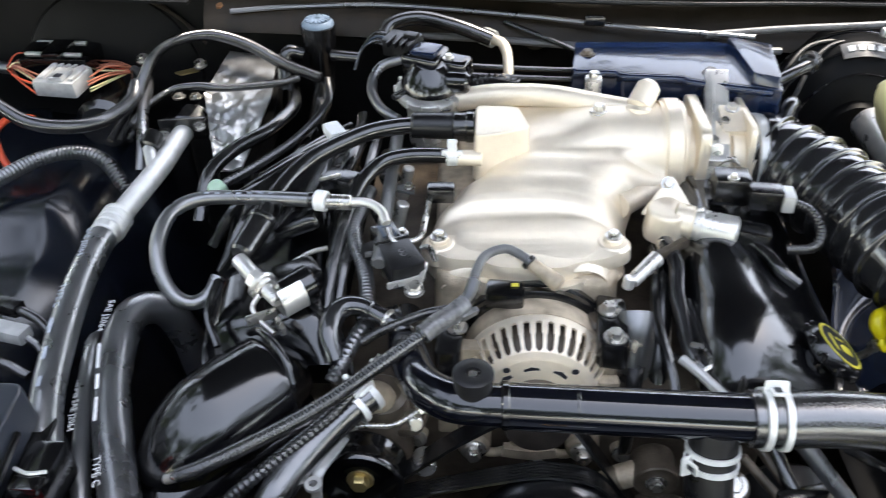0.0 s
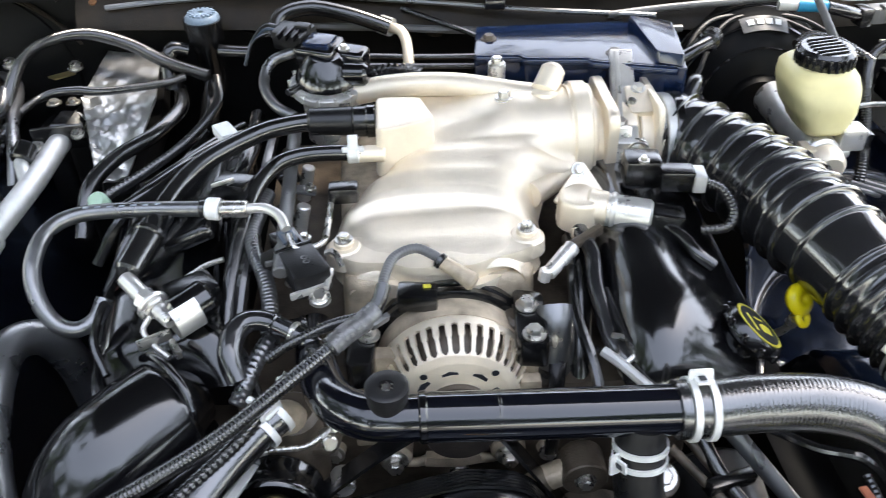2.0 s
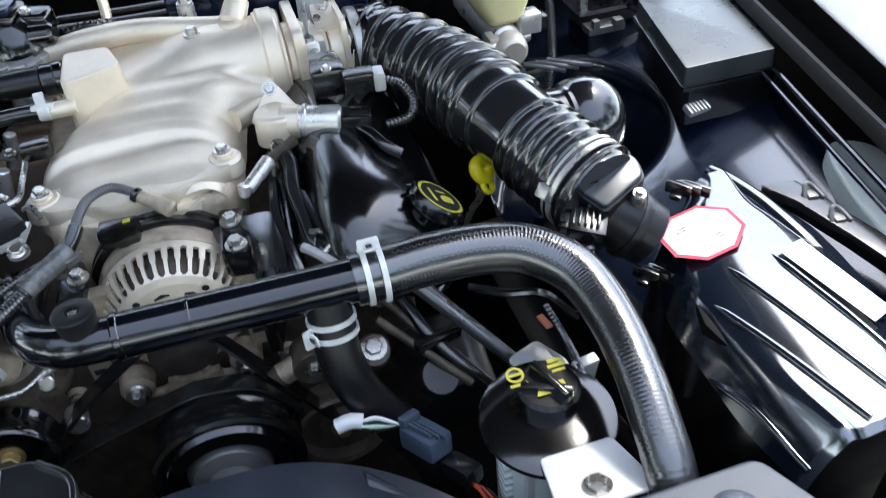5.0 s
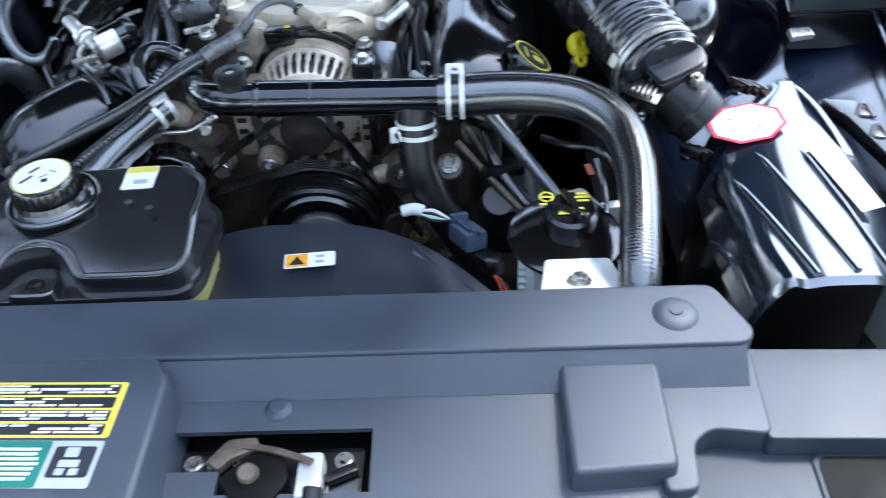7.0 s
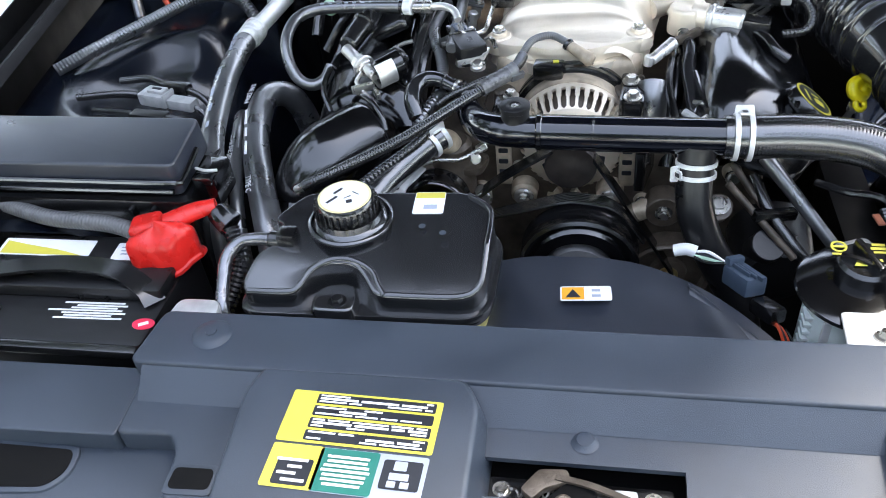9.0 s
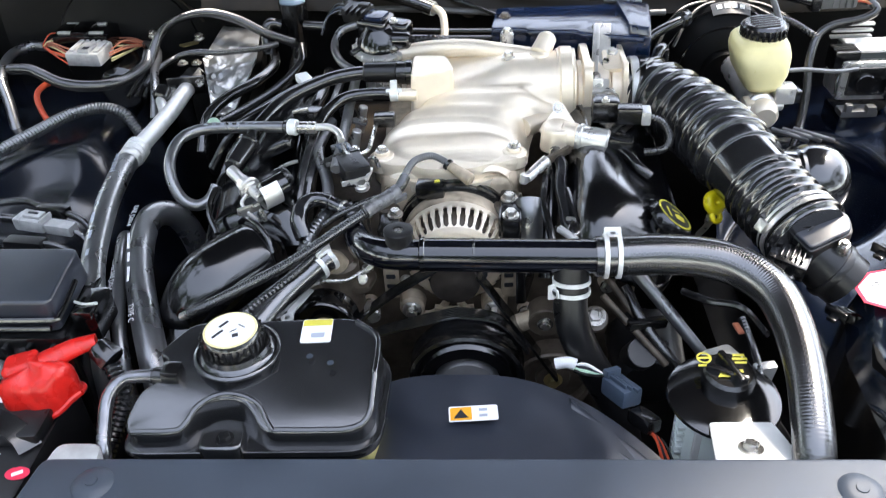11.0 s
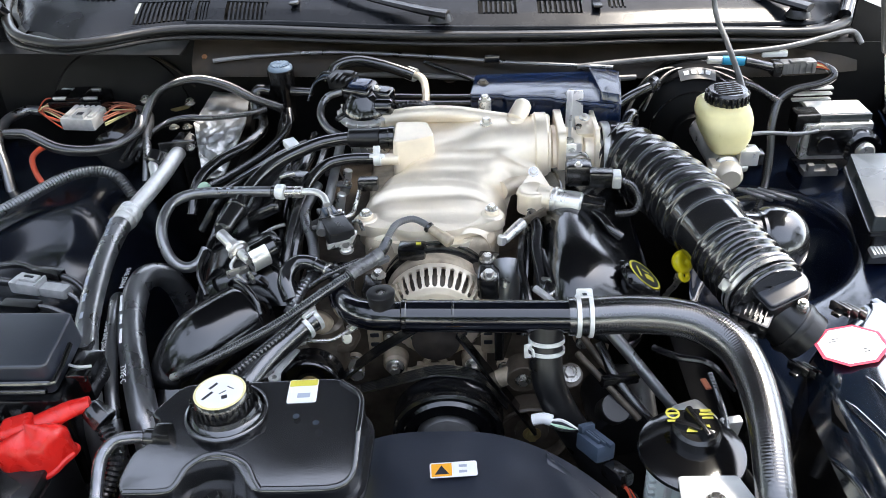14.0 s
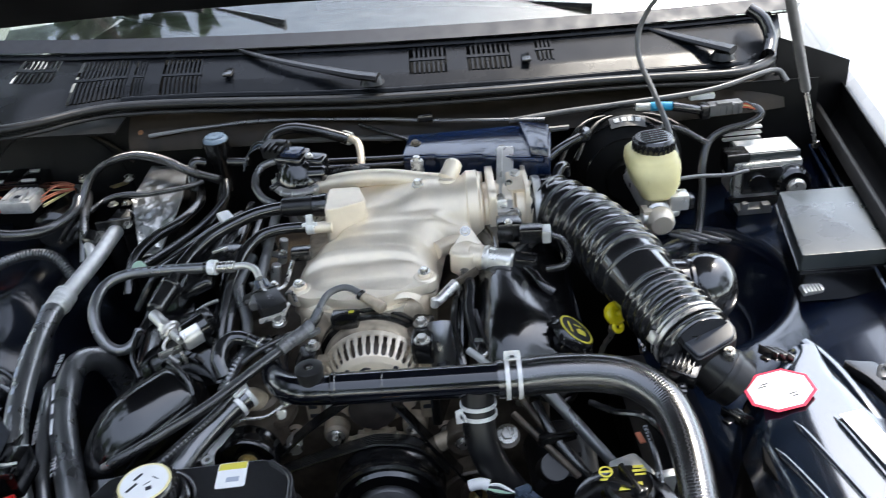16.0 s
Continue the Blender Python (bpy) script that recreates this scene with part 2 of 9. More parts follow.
def prism(poly, z0, z1, bev=0.002, seg=2, inset=0.0, m=None):
    """A plate or block with the outline poly, from z0 to z1; the top may be drawn in."""
    bm = bmesh.new()
    n = len(poly)
    cx, cy = sum(p[0] for p in poly) / n, sum(p[1] for p in poly) / n
    lo = [bm.verts.new((p[0], p[1], z0)) for p in poly]
    k = 1 - inset
    hi = [bm.verts.new((cx + (p[0] - cx) * k, cy + (p[1] - cy) * k, z1)) for p in poly]
    bm.faces.new(hi)
    bm.faces.new(lo[::-1])
    for i in range(n):
        j = (i + 1) % n
        bm.faces.new((lo[i], lo[j], hi[j], hi[i]))
    bmesh.ops.recalc_face_normals(bm, faces=bm.faces)
    bevelled(bm, bev, seg)
    if m:
        bm.transform(m)
    return bm


def rounded(poly, r, n=4):
    """The outline poly with its corners rounded by about r."""
    out = []
    k = len(poly)
    for i in range(k):
        p, a, b = Vector(poly[i]), Vector(poly[i - 1]), Vector(poly[(i + 1) % k])
        da, db = (a - p), (b - p)
        ra, rb = min(r, da.length * 0.48), min(r, db.length * 0.48)
        s, t = p + da.normalized() * ra, p + db.normalized() * rb
        for j in range(n + 1):
            u = j / n
            out.append(tuple((1 - u) ** 2 * s + 2 * u * (1 - u) * p + u * u * t))
    return out


def axis_pose(p0, p1):
    d = Vector(p1) - Vector(p0)
    return Matrix.Translation(p0) @ d.to_track_quat("Z", "Y").to_matrix().to_4x4()


def lathe(profile, n=28, m=None, a0=0.0, a1=360.0):
    """A turned body from (radius, height) pairs round z, moved by m."""
    bm = bmesh.new()
    full = a1 - a0 >= 359.9
    cols = n if full else n + 1
    rings = []
    for r, z in profile:
        if r < 1e-6:
            rings.append([bm.verts.new((0, 0, z))])
        else:
            rings.append([bm.verts.new((r * math.cos(radians(a0 + (a1 - a0) * i / n)), r * math.sin(radians(a0 + (a1 - a0) * i / n)), z)) for i in range(cols)])
    for p, q in zip(rings, rings[1:]):
        for i in range(n):
            j = (i + 1) % cols
            if len(p) == 1 and len(q) == 1:
                continue
            if len(p) == 1:
                bm.faces.new((p[0], q[i], q[j]))
            elif len(q) == 1:
                bm.faces.new((p[i], p[j], q[0]))
            else:
                bm.faces.new((p[i], p[j], q[j], q[i]))
    bmesh.ops.recalc_face_normals(bm, faces=bm.faces)
    if m:
        bm.transform(m)
    return bm


def cyl(p0, p1, r0, r1=None, bev=0.0015, n=24):
    r1 = r0 if r1 is None else r1
    h = (Vector(p1) - Vector(p0)).length
    b = min(bev, h * 0.3, r0 * 0.4, r1 * 0.4)
    return lathe([(0, 0), (r0 - b, 0), (r0, b), (r1, h - b), (r1 - b, h), (0, h)], n, axis_pose(p0, p1))


def spline(points, step):
    """Evenly spaced places along a smooth curve through the points."""
    P = [Vector(p) for p in points]
    P = [2 * P[0] - P[1]] + P + [2 * P[-1] - P[-2]]
    fine = []
    for i in range(1, len(P) - 2):
        for j in range(24):
            u = j / 24
            a, b, c, d = P[i - 1], P[i], P[i + 1], P[i + 2]
            fine.append(0.5 * (2 * b + (c - a) * u + (2 * a - 5 * b + 4 * c - d) * u * u + (3 * b - a - 3 * c + d) * u ** 3))
    fine.append(P[-2])
    s = [0.0]
    for a, b in zip(fine, fine[1:]):
        s.append(s[-1] + (b - a).length)
    n = max(2, round(s[-1] / step))
    out, k = [], 0
    for i in range(n + 1):
        w = s[-1] * i / n
        while k < len(s) - 2 and s[k + 1] < w:
            k += 1
        f = (w - s[k]) / max(1e-9, s[k + 1] - s[k])
        out.append(fine[k].lerp(fine[k + 1], min(1, f)))
    return out, s[-1]


def sweep(points, radius, n=14, step=0.006, wave=0.0, period=0.005, caps=True, flat=1.0):
    """A tube along a smooth curve. radius: metres or a function of the way along in metres. wave: depth of corrugations."""
    if wave:
        step = period / 4
    path, length = spline(points, step)
    bm = bmesh.new()
    t0 = (path[1] - path[0]).normalized()
    ref = Vector((0, 0, 1)) if abs(t0.z) < 0.9 else Vector((0, 1, 0))
    side = t0.cross(ref).normalized()
    rings = []
    for i, p in enumerate(path):
        t = (path[min(i + 1, len(path) - 1)] - path[max(i - 1, 0)]).normalized()
        side = (side - t * side.dot(t)).normalized()
        up = side.cross(t)
        w = length * i / (len(path) - 1)
        r = radius(w) if callable(radius) else radius
        if wave:
            r += wave * (0.5 * math.cos(2 * math.pi * w / period) - 0.5)
        rings.append([bm.verts.new(p + r * (side * math.cos(2 * math.pi * k / n) + up * flat * math.sin(2 * math.pi * k / n))) for k in range(n)])
    for p, q in zip(rings, rings[1:]):
        for i in range(n):
            bm.faces.new((p[i], p[(i + 1) % n], q[(i + 1) % n], q[i]))
    if caps:
        bm.faces.new(rings[0][::-1])
        bm.faces.new(rings[-1])
    return bm


def ribbon(points, w, h, up=(0, 0, 1), step=0.008):
    """A strap of width w and thickness h along a smooth curve."""
    path, _ = spline(points, step)
    bm = bmesh.new()
    rings = []
    for i, p in enumerate(path):
        t = (path[min(i + 1, len(path) - 1)] - path[max(i - 1, 0)]).normalized()
        s = t.cross(Vector(up)).normalized()
        u = s.cross(t)
        rings.append([bm.verts.new(p + s * a * w / 2 + u * b * h / 2) for a, b in ((-1, -1), (1, -1), (1, 1), (-1, 1))])
    for p, q in zip(rings, rings[1:]):
        for i in range(4):
            bm.faces.new((p[i], p[(i + 1) % 4], q[(i + 1) % 4], q[i]))
    bm.faces.new(rings[0][::-1])
    bm.faces.new(rings[-1])
    return bm


def sheet(f, nu, nv, thick=0.0):
    """A curved panel: f(u, v) gives a place for u, v in 0..1. thick: depth downwards."""
    bm = bmesh.new()
    g = [[bm.verts.new(f(i / nu, j / nv)) for j in range(nv + 1)] for i in range(nu + 1)]
    for i in range(nu):
        for j in range(nv):
            bm.faces.new((g[i][j], g[i + 1][j], g[i + 1][j + 1], g[i][j + 1]))
    if thick:
        bmesh.ops.recalc_face_normals(bm, faces=bm.faces)
        bmesh.ops.solidify(bm, geom=bm.faces[:], thickness=thick)
    return bm


def hexbolt(p, d=(0, 0, 1), r=0.007, h=0.006, washer=True):
    """A hexagon head with its washer."""
    p, d = Vector(p), Vector(d).normalized()
    b = lathe([(0, 0), (r, 0), (r, h * 0.8), (r * 0.85, h), (0, h)], 6, axis_pose(p, p + d))
    if washer:
        b = merge(b, lathe([(0, -0.001), (r * 1.45, -0.001), (r * 1.45, 0.0012), (0, 0.0012)], 18, axis_pose(p, p + d)))
    return b


def lerp(a, b, t):
    return a + (b - a) * t


def curve_of(keys):
    """A smooth function through (place, value) pairs."""
    xs, ys = [k[0] for k in keys], [k[1] for k in keys]

    def f(x):
        if x <= xs[0]:
            return ys[0]
        for i in range(len(xs) - 1):
            if x <= xs[i + 1]:
                u = (x - xs[i]) / (xs[i + 1] - xs[i])
                return lerp(ys[i], ys[i + 1], u * u * (3 - 2 * u))
        return ys[-1]
    return f


def letters(words, size, m, depth=0.0003):
    """Raised lettering in the built-in font, centred, in the plane of m."""
    cu = bpy.data.curves.new("letters", "FONT")
    cu.body, cu.size, cu.extrude, cu.align_x, cu.align_y = words, size, depth, "CENTER", "CENTER"
    cu.resolution_u = 2
    ob = bpy.data.objects.new("letters", cu)
    scene.collection.objects.link(ob)
    me = bpy.data.meshes.new_from_object(ob)
    bpy.data.objects.remove(ob)
    bpy.data.curves.remove(cu)
    bm = bmesh.new()
    bm.from_mesh(me)
    bpy.data.meshes.remove(me)
    bm.transform(m)
    return bm


def facing(p, normal, along):
    """A pose at p whose z is the normal and whose x runs along."""
    z = Vector(normal).normalized()
    x = Vector(along)
    x = (x - z * x.dot(z)).normalized()
    y = z.cross(x)
    return Matrix.Translation(p) @ Matrix((x, y, z)).transposed().to_4x4()


def plate(poly, m, h=0.0006, bev=0.0):
    return prism(poly, 0, h, bev, 1, 0, m)


def rect(w, h, x=0.0, y=0.0):
    return [(x - w / 2, y - h / 2), (x + w / 2, y - h / 2), (x + w / 2, y + h / 2), (x - w / 2, y + h / 2)]


def disc(rx, ry=None, n=28):
    return [(rx * math.cos(2 * math.pi * i / n), (ry or rx) * math.sin(2 * math.pi * i / n)) for i in range(n)]

# ---- setting: the car round the engine bay ----
def lean(x):
    """The car stands a little higher on one side."""
    return -0.04 * x


ground = solid("ground", sheet(lambda u, v: (lerp(-150, 150, u), lerp(-150, 150, v), 0), 8, 8), "asphalt", "pale dry concrete ground under the car", "ground", kind="structure")


def tree(x, y, h, seed):
    """A broad tree: tapered trunk, limbs and a ragged crown of small leaves."""
    rnd = random.Random(seed)
    t = thing("tree", (x, y, 0), "tall leafy tree out of view, added to darken reflections", "tree", "trees round the drive")
    limbs = []
    for k in range(6):
        a = k * 1.05 + rnd.uniform(-0.3, 0.3)
        z0 = h * rnd.uniform(0.22, 0.5)
        q = Vector((x + math.cos(a) * h * 0.24, y + math.sin(a) * h * 0.24, z0 + h * rnd.uniform(0.15, 0.3)))
        limbs.append(sweep([(x, y, z0), (x + math.cos(a) * h * 0.08, y + math.sin(a) * h * 0.08, z0 + h * 0.06), q], lambda w: max(0.03, 0.10 - 0.03 * w), 6, 0.4))
    part("trunk", merge(sweep([(x, y, 0), (x + 0.1, y, h * 0.3), (x, y + 0.1, h * 0.8)], lambda w: max(0.05, 0.26 - 0.026 * w), 10, 0.5), *limbs), "bark", t)
    clumps = [Vector((x, y, h * 0.62)) + Vector((rnd.gauss(0, 0.17), rnd.gauss(0, 0.17), rnd.gauss(0, 0.16))) * h for k in range(34)]
    vs, fs = [], []
    for c in clumps:
        for k in range(60):
            q = c + Vector((rnd.gauss(0, 0.45), rnd.gauss(0, 0.45), rnd.gauss(0, 0.38)))
            w = Vector((rnd.uniform(-1, 1), rnd.uniform(-1, 1), rnd.uniform(-1, 1))).normalized() * rnd.uniform(0.14, 0.26)
            r = w.cross(Vector((rnd.uniform(-1, 1), rnd.uniform(-1, 1), 1))).normalized() * w.length * 0.55
            n = len(vs)
            vs += [q - w, q + r, q + w, q - r]
            fs.append((n, n + 1, n + 2, n + 3))
    bm = bmesh.new()
    bv = [bm.verts.new(v) for v in vs]
    for f in fs:
        bm.faces.new([bv[i] for i in f])
    part("crown", bm, "leaf", t, smooth=False)
    return t


# trees out of view, added to darken reflections and cut sky light
for k, (x, y, h) in enumerate(((-7.0, 4.0, 9.0), (-7.5, 0.2, 6.0), (-7.0, -4.0, 6.5), (-4.2, -7.4, 7.0), (-0.6, -8.4, 6.5), (3.2, -8.2, 6.5), (6.6, -6.6, 7.0), (-4.6, 5.2, 12.0), (9.0, -2.6, 9.0))):
    tree(x, y, h, 40 + k)

car = thing("car", (0, 1.0, 0), "white saloon car parked with its black bonnet raised", "car")


def rail(y):
    """The line of the wing beside the bay, drawing in towards the front."""
    return 0.760 + 0.194 * y


def fender(s):
    """A wing: lip beside the bay, crown and outer flank."""
    prof = [(0.0, 0.90), (0.004, 0.945), (0.02, 0.965), (0.05, 0.972), (0.12, 0.965), (0.2, 0.93), (0.25, 0.86), (0.27, 0.74), (0.275, 0.5), (0.27, 0.3)]

    def f(u, v):
        y = lerp(-0.15, 2.0, u)
        k = v * (len(prof) - 1)
        i = min(int(k), len(prof) - 2)
        o, z = lerp(prof[i][0], prof[i + 1][0], k - i), lerp(prof[i][1], prof[i + 1][1], k - i)
        return (s * (rail(y) + o + (0.05 if s < 0 else 0)), y, z + 0.03 * (y - 0.9))
    return sheet(f, 40, 27, 0.003)


part("fender", fender(1), "white", car, "glossy white front wing")
part("fender", fender(-1), "white", car, "glossy white front wing")
for s in (1, -1):
    # inner lip and gutter along the wing
    part("fender_rail", sheet(lambda u, v: (s * (rail(lerp(-0.1, 1.4, u)) + (0.05 if s < 0 else 0) - 0.002 - 0.075 * v), lerp(-0.1, 1.4, u), 0.925 - 0.03 * math.sin(v * 5.5) - 0.02 * v), 30, 14, 0.002), "dark", car)
    part("wing_liner", sheet(lambda u, v: (s * (rail(lerp(0.2, 1.42, u)) + (0.05 if s < 0 else 0) - 0.006), lerp(0.2, 1.42, u), lerp(0.55, 0.958 + 0.03 * (lerp(0.2, 1.42, u) - 0.9), v)), 24, 4, 0.002), "dark", car)


def inner_fender(s, tower):
    """Inner wing with the round top over the wheel."""
    cx, cy, r = tower
    dent = 1.0 if s < 0 else 0.0

    def f(u, v):
        y = lerp(0.40, 1.32, u)
        x0, x1 = 0.50, rail(y) - (0.06 if s > 0 else 0.01)
        x = lerp(x0, x1, v)
        z = lerp(0.55, 0.86, math.sin(min(1, v * 2.6) * 1.5708) ** 0.8) if s < 0 else lerp(0.70, 0.845, v ** 0.5)
        d = math.hypot(x - cx, (y - cy))
        if s > 0:
            well = math.hypot((x - 0.60) / 0.115, (y - 0.94) / 0.16)
            z -= 0.13 / (1 + math.exp((well - 1.0) / 0.06))
        z += (0.008 if s > 0 else 0.025) * math.exp(-(d / r) ** 2 * 0.8) - (0.05 * max(0, v - 0.6) ** 1.5 if s < 0 else 0.0)
        z -= dent * 0.05 * math.exp(-(d / (r * 0.42)) ** 4)
        return (s * x, y, z)
    return sheet(f, 110, 80, 0.002)


part("inner_fender", inner_fender(1, (0.72, 0.66, 0.28)), "paint", car, "glossy blue-black inner wing")
part("inner_fender", inner_fender(-1, (0.68, 0.80, 0.28)), "wing", car, "glossy blue-black inner wing")
part("underbody", prism([(-0.95, 0.0), (0.95, 0.0), (1.0, 1.45), (-1.0, 1.45)], 0.3, 0.32, 0), "dark", car)
part("front_wall", prism([(-0.72, 0.14), (0.72, 0.14), (0.72, 0.16), (-0.72, 0.16)], 0.3, 0.79, 0), "dark", car)
# firewall, with the stepped panel under the cowl
part("firewall", sheet(lambda u, v: (lerp(-0.93, 0.93, u), 1.30 - 0.02 * math.sin(3 * v) + 0.06 * max(0, abs(u - 0.5) - 0.4), lerp(0.32, 1.055 + lean(lerp(-0.93, 0.93, u)), v)), 24, 12, 0.004), "dark", car)
part("cowl_rail", sheet(lambda u, v: (lerp(-0.49, 0.86, u), 1.235 + 0.07 * v + 0.05 * max(0.0, 2 * u - 1) ** 4, 1.0 + 0.065 * v ** 0.6 + lean(lerp(-0.49, 0.86, u))), 40, 8, 0.003), "brown", car, "dusty brown-black cowl rail")

part("cowl_tray", sheet(lambda u, v: (lerp(-0.97, -0.50, u), lerp(1.215, 1.45, v), 1.072 + 0.02 * (1 - u) + 0.01 * v), 10, 6, 0.004), "dark", car)
part("cowl_end", sheet(lambda u, v: (lerp(-1.16, -0.85, u), lerp(1.30, 2.05, v) - 0.02 * u, 1.075 + 0.02 * u + 0.02 * v), 8, 8, 0.004), "dark", car)
part("corner_panel", sheet(lambda u, v: (lerp(-1.16, -0.90, u), 1.315 + 0.05 * u, lerp(0.80, 1.13 + 0.03 * u, v)), 6, 6, 0.004), "dark", car)

part("corner_panel", sheet(lambda u, v: (lerp(0.85, 1.03, u), 1.335 + 0.05 * u, lerp(0.70, 1.10 - 0.08 * u, v)), 6, 6, 0.004), "dark", car)

# hood, raised on its hinges behind the bay
def hood_surface(u, v):
    x = lerp(-0.86, 0.86, u) * (1 - 0.1 * v)
    bow = 0.05 * (1 - (2 * u - 1) ** 2)
    return (x, lerp(1.20, 0.52, v) + bow * 0.7, lerp(1.272, 2.24, v) + bow * 0.5 + lean(x))


hood = part("hood", sheet(hood_surface, 20, 20, 0.02), "dark", car, "raised bonnet, black underside")
# windscreen with the dark cabin behind it
def screen(u, v):
    x = lerp(-0.86, 0.92, u)
    return (x * (1 - 0.12 * v), 1.385 + 0.075 * ((x - 0.05) / 0.85) ** 2 + 0.86 * v, 1.15 + lean(x) + 0.46 * v)


part("windscreen", sheet(screen, 24, 8, 0.004), "glass", car, "windscreen glass mirroring the sky").visible_shadow = False
part("black_border", sheet(lambda u, v: Vector(screen(lerp(0.0, 1.0, u), 0.040 * v)) + Vector((0, -0.003, 0.006)), 24, 3, 0.001), "inkblack", car, "black border of the windscreen")
part("dashboard", sheet(lambda u, v: (lerp(-0.8, 0.85, u), 1.56 + 0.7 * v, 1.10 - 0.04 * v), 4, 4, 0.01), "dark", car)
part("cabin", sheet(lambda u, v: (lerp(-0.85, 0.9, u), 2.35 + 0.02 * v, lerp(0.6, 1.65, v)), 2, 2, 0.01), "dark", car)
part("roof", sheet(lambda u, v: (lerp(-0.75, 0.78, u), 2.24 + 1.3 * v, 1.62 + 0.03 * math.sin(3 * v) - 0.08 * (2 * u - 1) ** 4), 12, 8, 0.01), "white", car)
for s in (1, -1):
    part("door", sheet(lambda u, v: (s * (0.98 + 0.04 * math.sin(3 * v)), lerp(1.9, 3.6, u), lerp(0.25, 0.98, v)), 6, 6, 0.01), "white", car)
    # unseen side windows as opaque dark sheets, added to block sun from behind
    part("side_window", sheet(lambda u, v: (s * lerp(0.97, 0.76, v), lerp(1.95 + 0.35 * v, 3.6, u), lerp(0.98, 1.62, v)), 6, 6, 0.006), "dark", car)
    part("pillar", sheet(lambda u, v: (s * lerp(0.93, 0.74, u) + 0.03 * v, lerp(1.5, 2.3, u), lerp(1.12, 1.63, u)), 6, 2, 0.03), "white", car)
part("bumper", sheet(lambda u, v: (lerp(-0.85, 0.85, u), -0.06 - 0.10 * (1 - (2 * u - 1) ** 2) - 0.10 * math.sin(v * 1.5) + 0.10 * (1 - v), lerp(0.785, 0.35, v)), 24, 10, 0.004), "white", car, "white bumper")

# ---- cowl, seal and wipers ----
seal_line = [(-0.93, 1.47, 1.15), (-0.90, 1.36, 1.13), (-0.83, 1.24, 1.12), (-0.758, 1.196, 1.115), (-0.70, 1.178, 1.113), (-0.64, 1.200, 1.111), (-0.57, 1.250, 1.108), (-0.498, 1.273, 1.105),
             (-0.361, 1.274, 1.099), (-0.187, 1.256, 1.092), (0.02, 1.240, 1.084), (0.26, 1.246, 1.075), (0.428, 1.264, 1.068), (0.597, 1.272, 1.061), (0.705, 1.268, 1.057), (0.778, 1.285, 1.054), (0.845, 1.343, 1.055), (0.885, 1.45, 1.08)]
strip = thing("cowl_seal", (0, 1.25, 1.06), "black rubber bonnet seal along the cowl edge", "seal", kind="structure")
part("seal", sweep(seal_line, 0.011, 12, 0.012, flat=0.8), "seal", strip)
part("seal_lip", sweep([(x, y - 0.008, z - 0.014) for x, y, z in seal_line], 0.007, 10, 0.012, flat=0.7), "seal", strip)

cowl_front = curve_of([(-0.93, 1.42), (-0.8, 1.26), (-0.7, 1.21), (-0.6, 1.25), (-0.5, 1.283), (-0.36, 1.283), (0.02, 1.25), (0.26, 1.256), (0.6, 1.282), (0.75, 1.29), (0.85, 1.36), (0.95, 1.5)])


def cowl_at(x, v, up=0.0):
    """A place on the cowl: v from its front edge to the glass."""
    y0 = cowl_front(x)
    y1 = 1.395 + 0.075 * ((x - 0.05) / 0.85) ** 2
    return Vector((x, lerp(y0, max(y1, y0 + 0.03), v), 1.083 + lean(x) + 0.028 * min(1, v / 0.35) + 0.05 * max(0, v - 0.35) + up))


cowl = thing("cowl_panel", (0, 1.33, 1.07), "grey-black weathered plastic cowl with vent grilles below the windscreen", "cowl", kind="structure")
grilles = [(-0.745, -0.655, 8, 0.55, 0.90), (-0.605, -0.497, 12, 0.14, 0.86), (-0.485, -0.462, 3, 0.14, 0.86), (-0.425, -0.340, 9, 0.14, 0.86),
           (0.092, 0.165, 7, 0.35, 0.88), (0.210, 0.298, 8, 0.35, 0.88), (0.353, 0.392, 4, 0.45, 0.88)]


def cowl_sheet():
    """The panel, with openings where the grilles sit."""
    bm = sheet(lambda u, v: cowl_at(lerp(-0.9, 0.9, u), v), 300, 24)
    gone = []
    for f in bm.faces:
        c = f.calc_center_median()
        lo, hi = cowl_at(c.x, 0.0).y, cowl_at(c.x, 1.0).y
        v = (c.y - lo) / (hi - lo)
        if any(xa < c.x < xb and va < v < vb for xa, xb, n, va, vb in grilles):
            gone.append(f)
    bmesh.ops.delete(bm, geom=gone, context="FACES")
    return bm


part("panel", cowl_sheet(), "cowl", cowl)
part("raised_band", sheet(lambda u, v: cowl_at(lerp(-0.86, 0.88, u), lerp(0.90, 1.0, v), 0.004 + 0.004 * math.sin(3.1 * v)), 60, 4, 0.002), "cowl", cowl)
part("front_fold", sheet(lambda u, v: cowl_at(lerp(-0.5, 0.84, u), lerp(0.06, 0.13, v), 0.003 * math.sin(3.1 * v) + 0.002), 60, 4, 0.002), "cowl", cowl)
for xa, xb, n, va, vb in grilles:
    # dark sheet sunk under the openings stands in for the shade in the vents
    g = part("grille", sheet(lambda u, v: cowl_at(lerp(xa - 0.01, xb + 0.01, u), lerp(va - 0.05, vb + 0.05, v), -0.022), 6, 8, 0.001), "dark", cowl, "dark sheet under the slats, standing in for vent shade")
    for i in range(1, n + 1):
        x = lerp(xa, xb, i / (n + 0.5))
        part("slat", sheet(lambda u, v: cowl_at(x + 0.0042 * (u - 0.5), lerp(va - 0.01, vb + 0.01, v), 0.002), 1, 8, 0.004), "cowl", g)
    vm = lerp(va, vb, 0.45)
    part("slat", sheet(lambda u, v: cowl_at(lerp(xa, xb, u), vm + 0.05 * v, 0.0035), 6, 1, 0.003), "cowl", g)
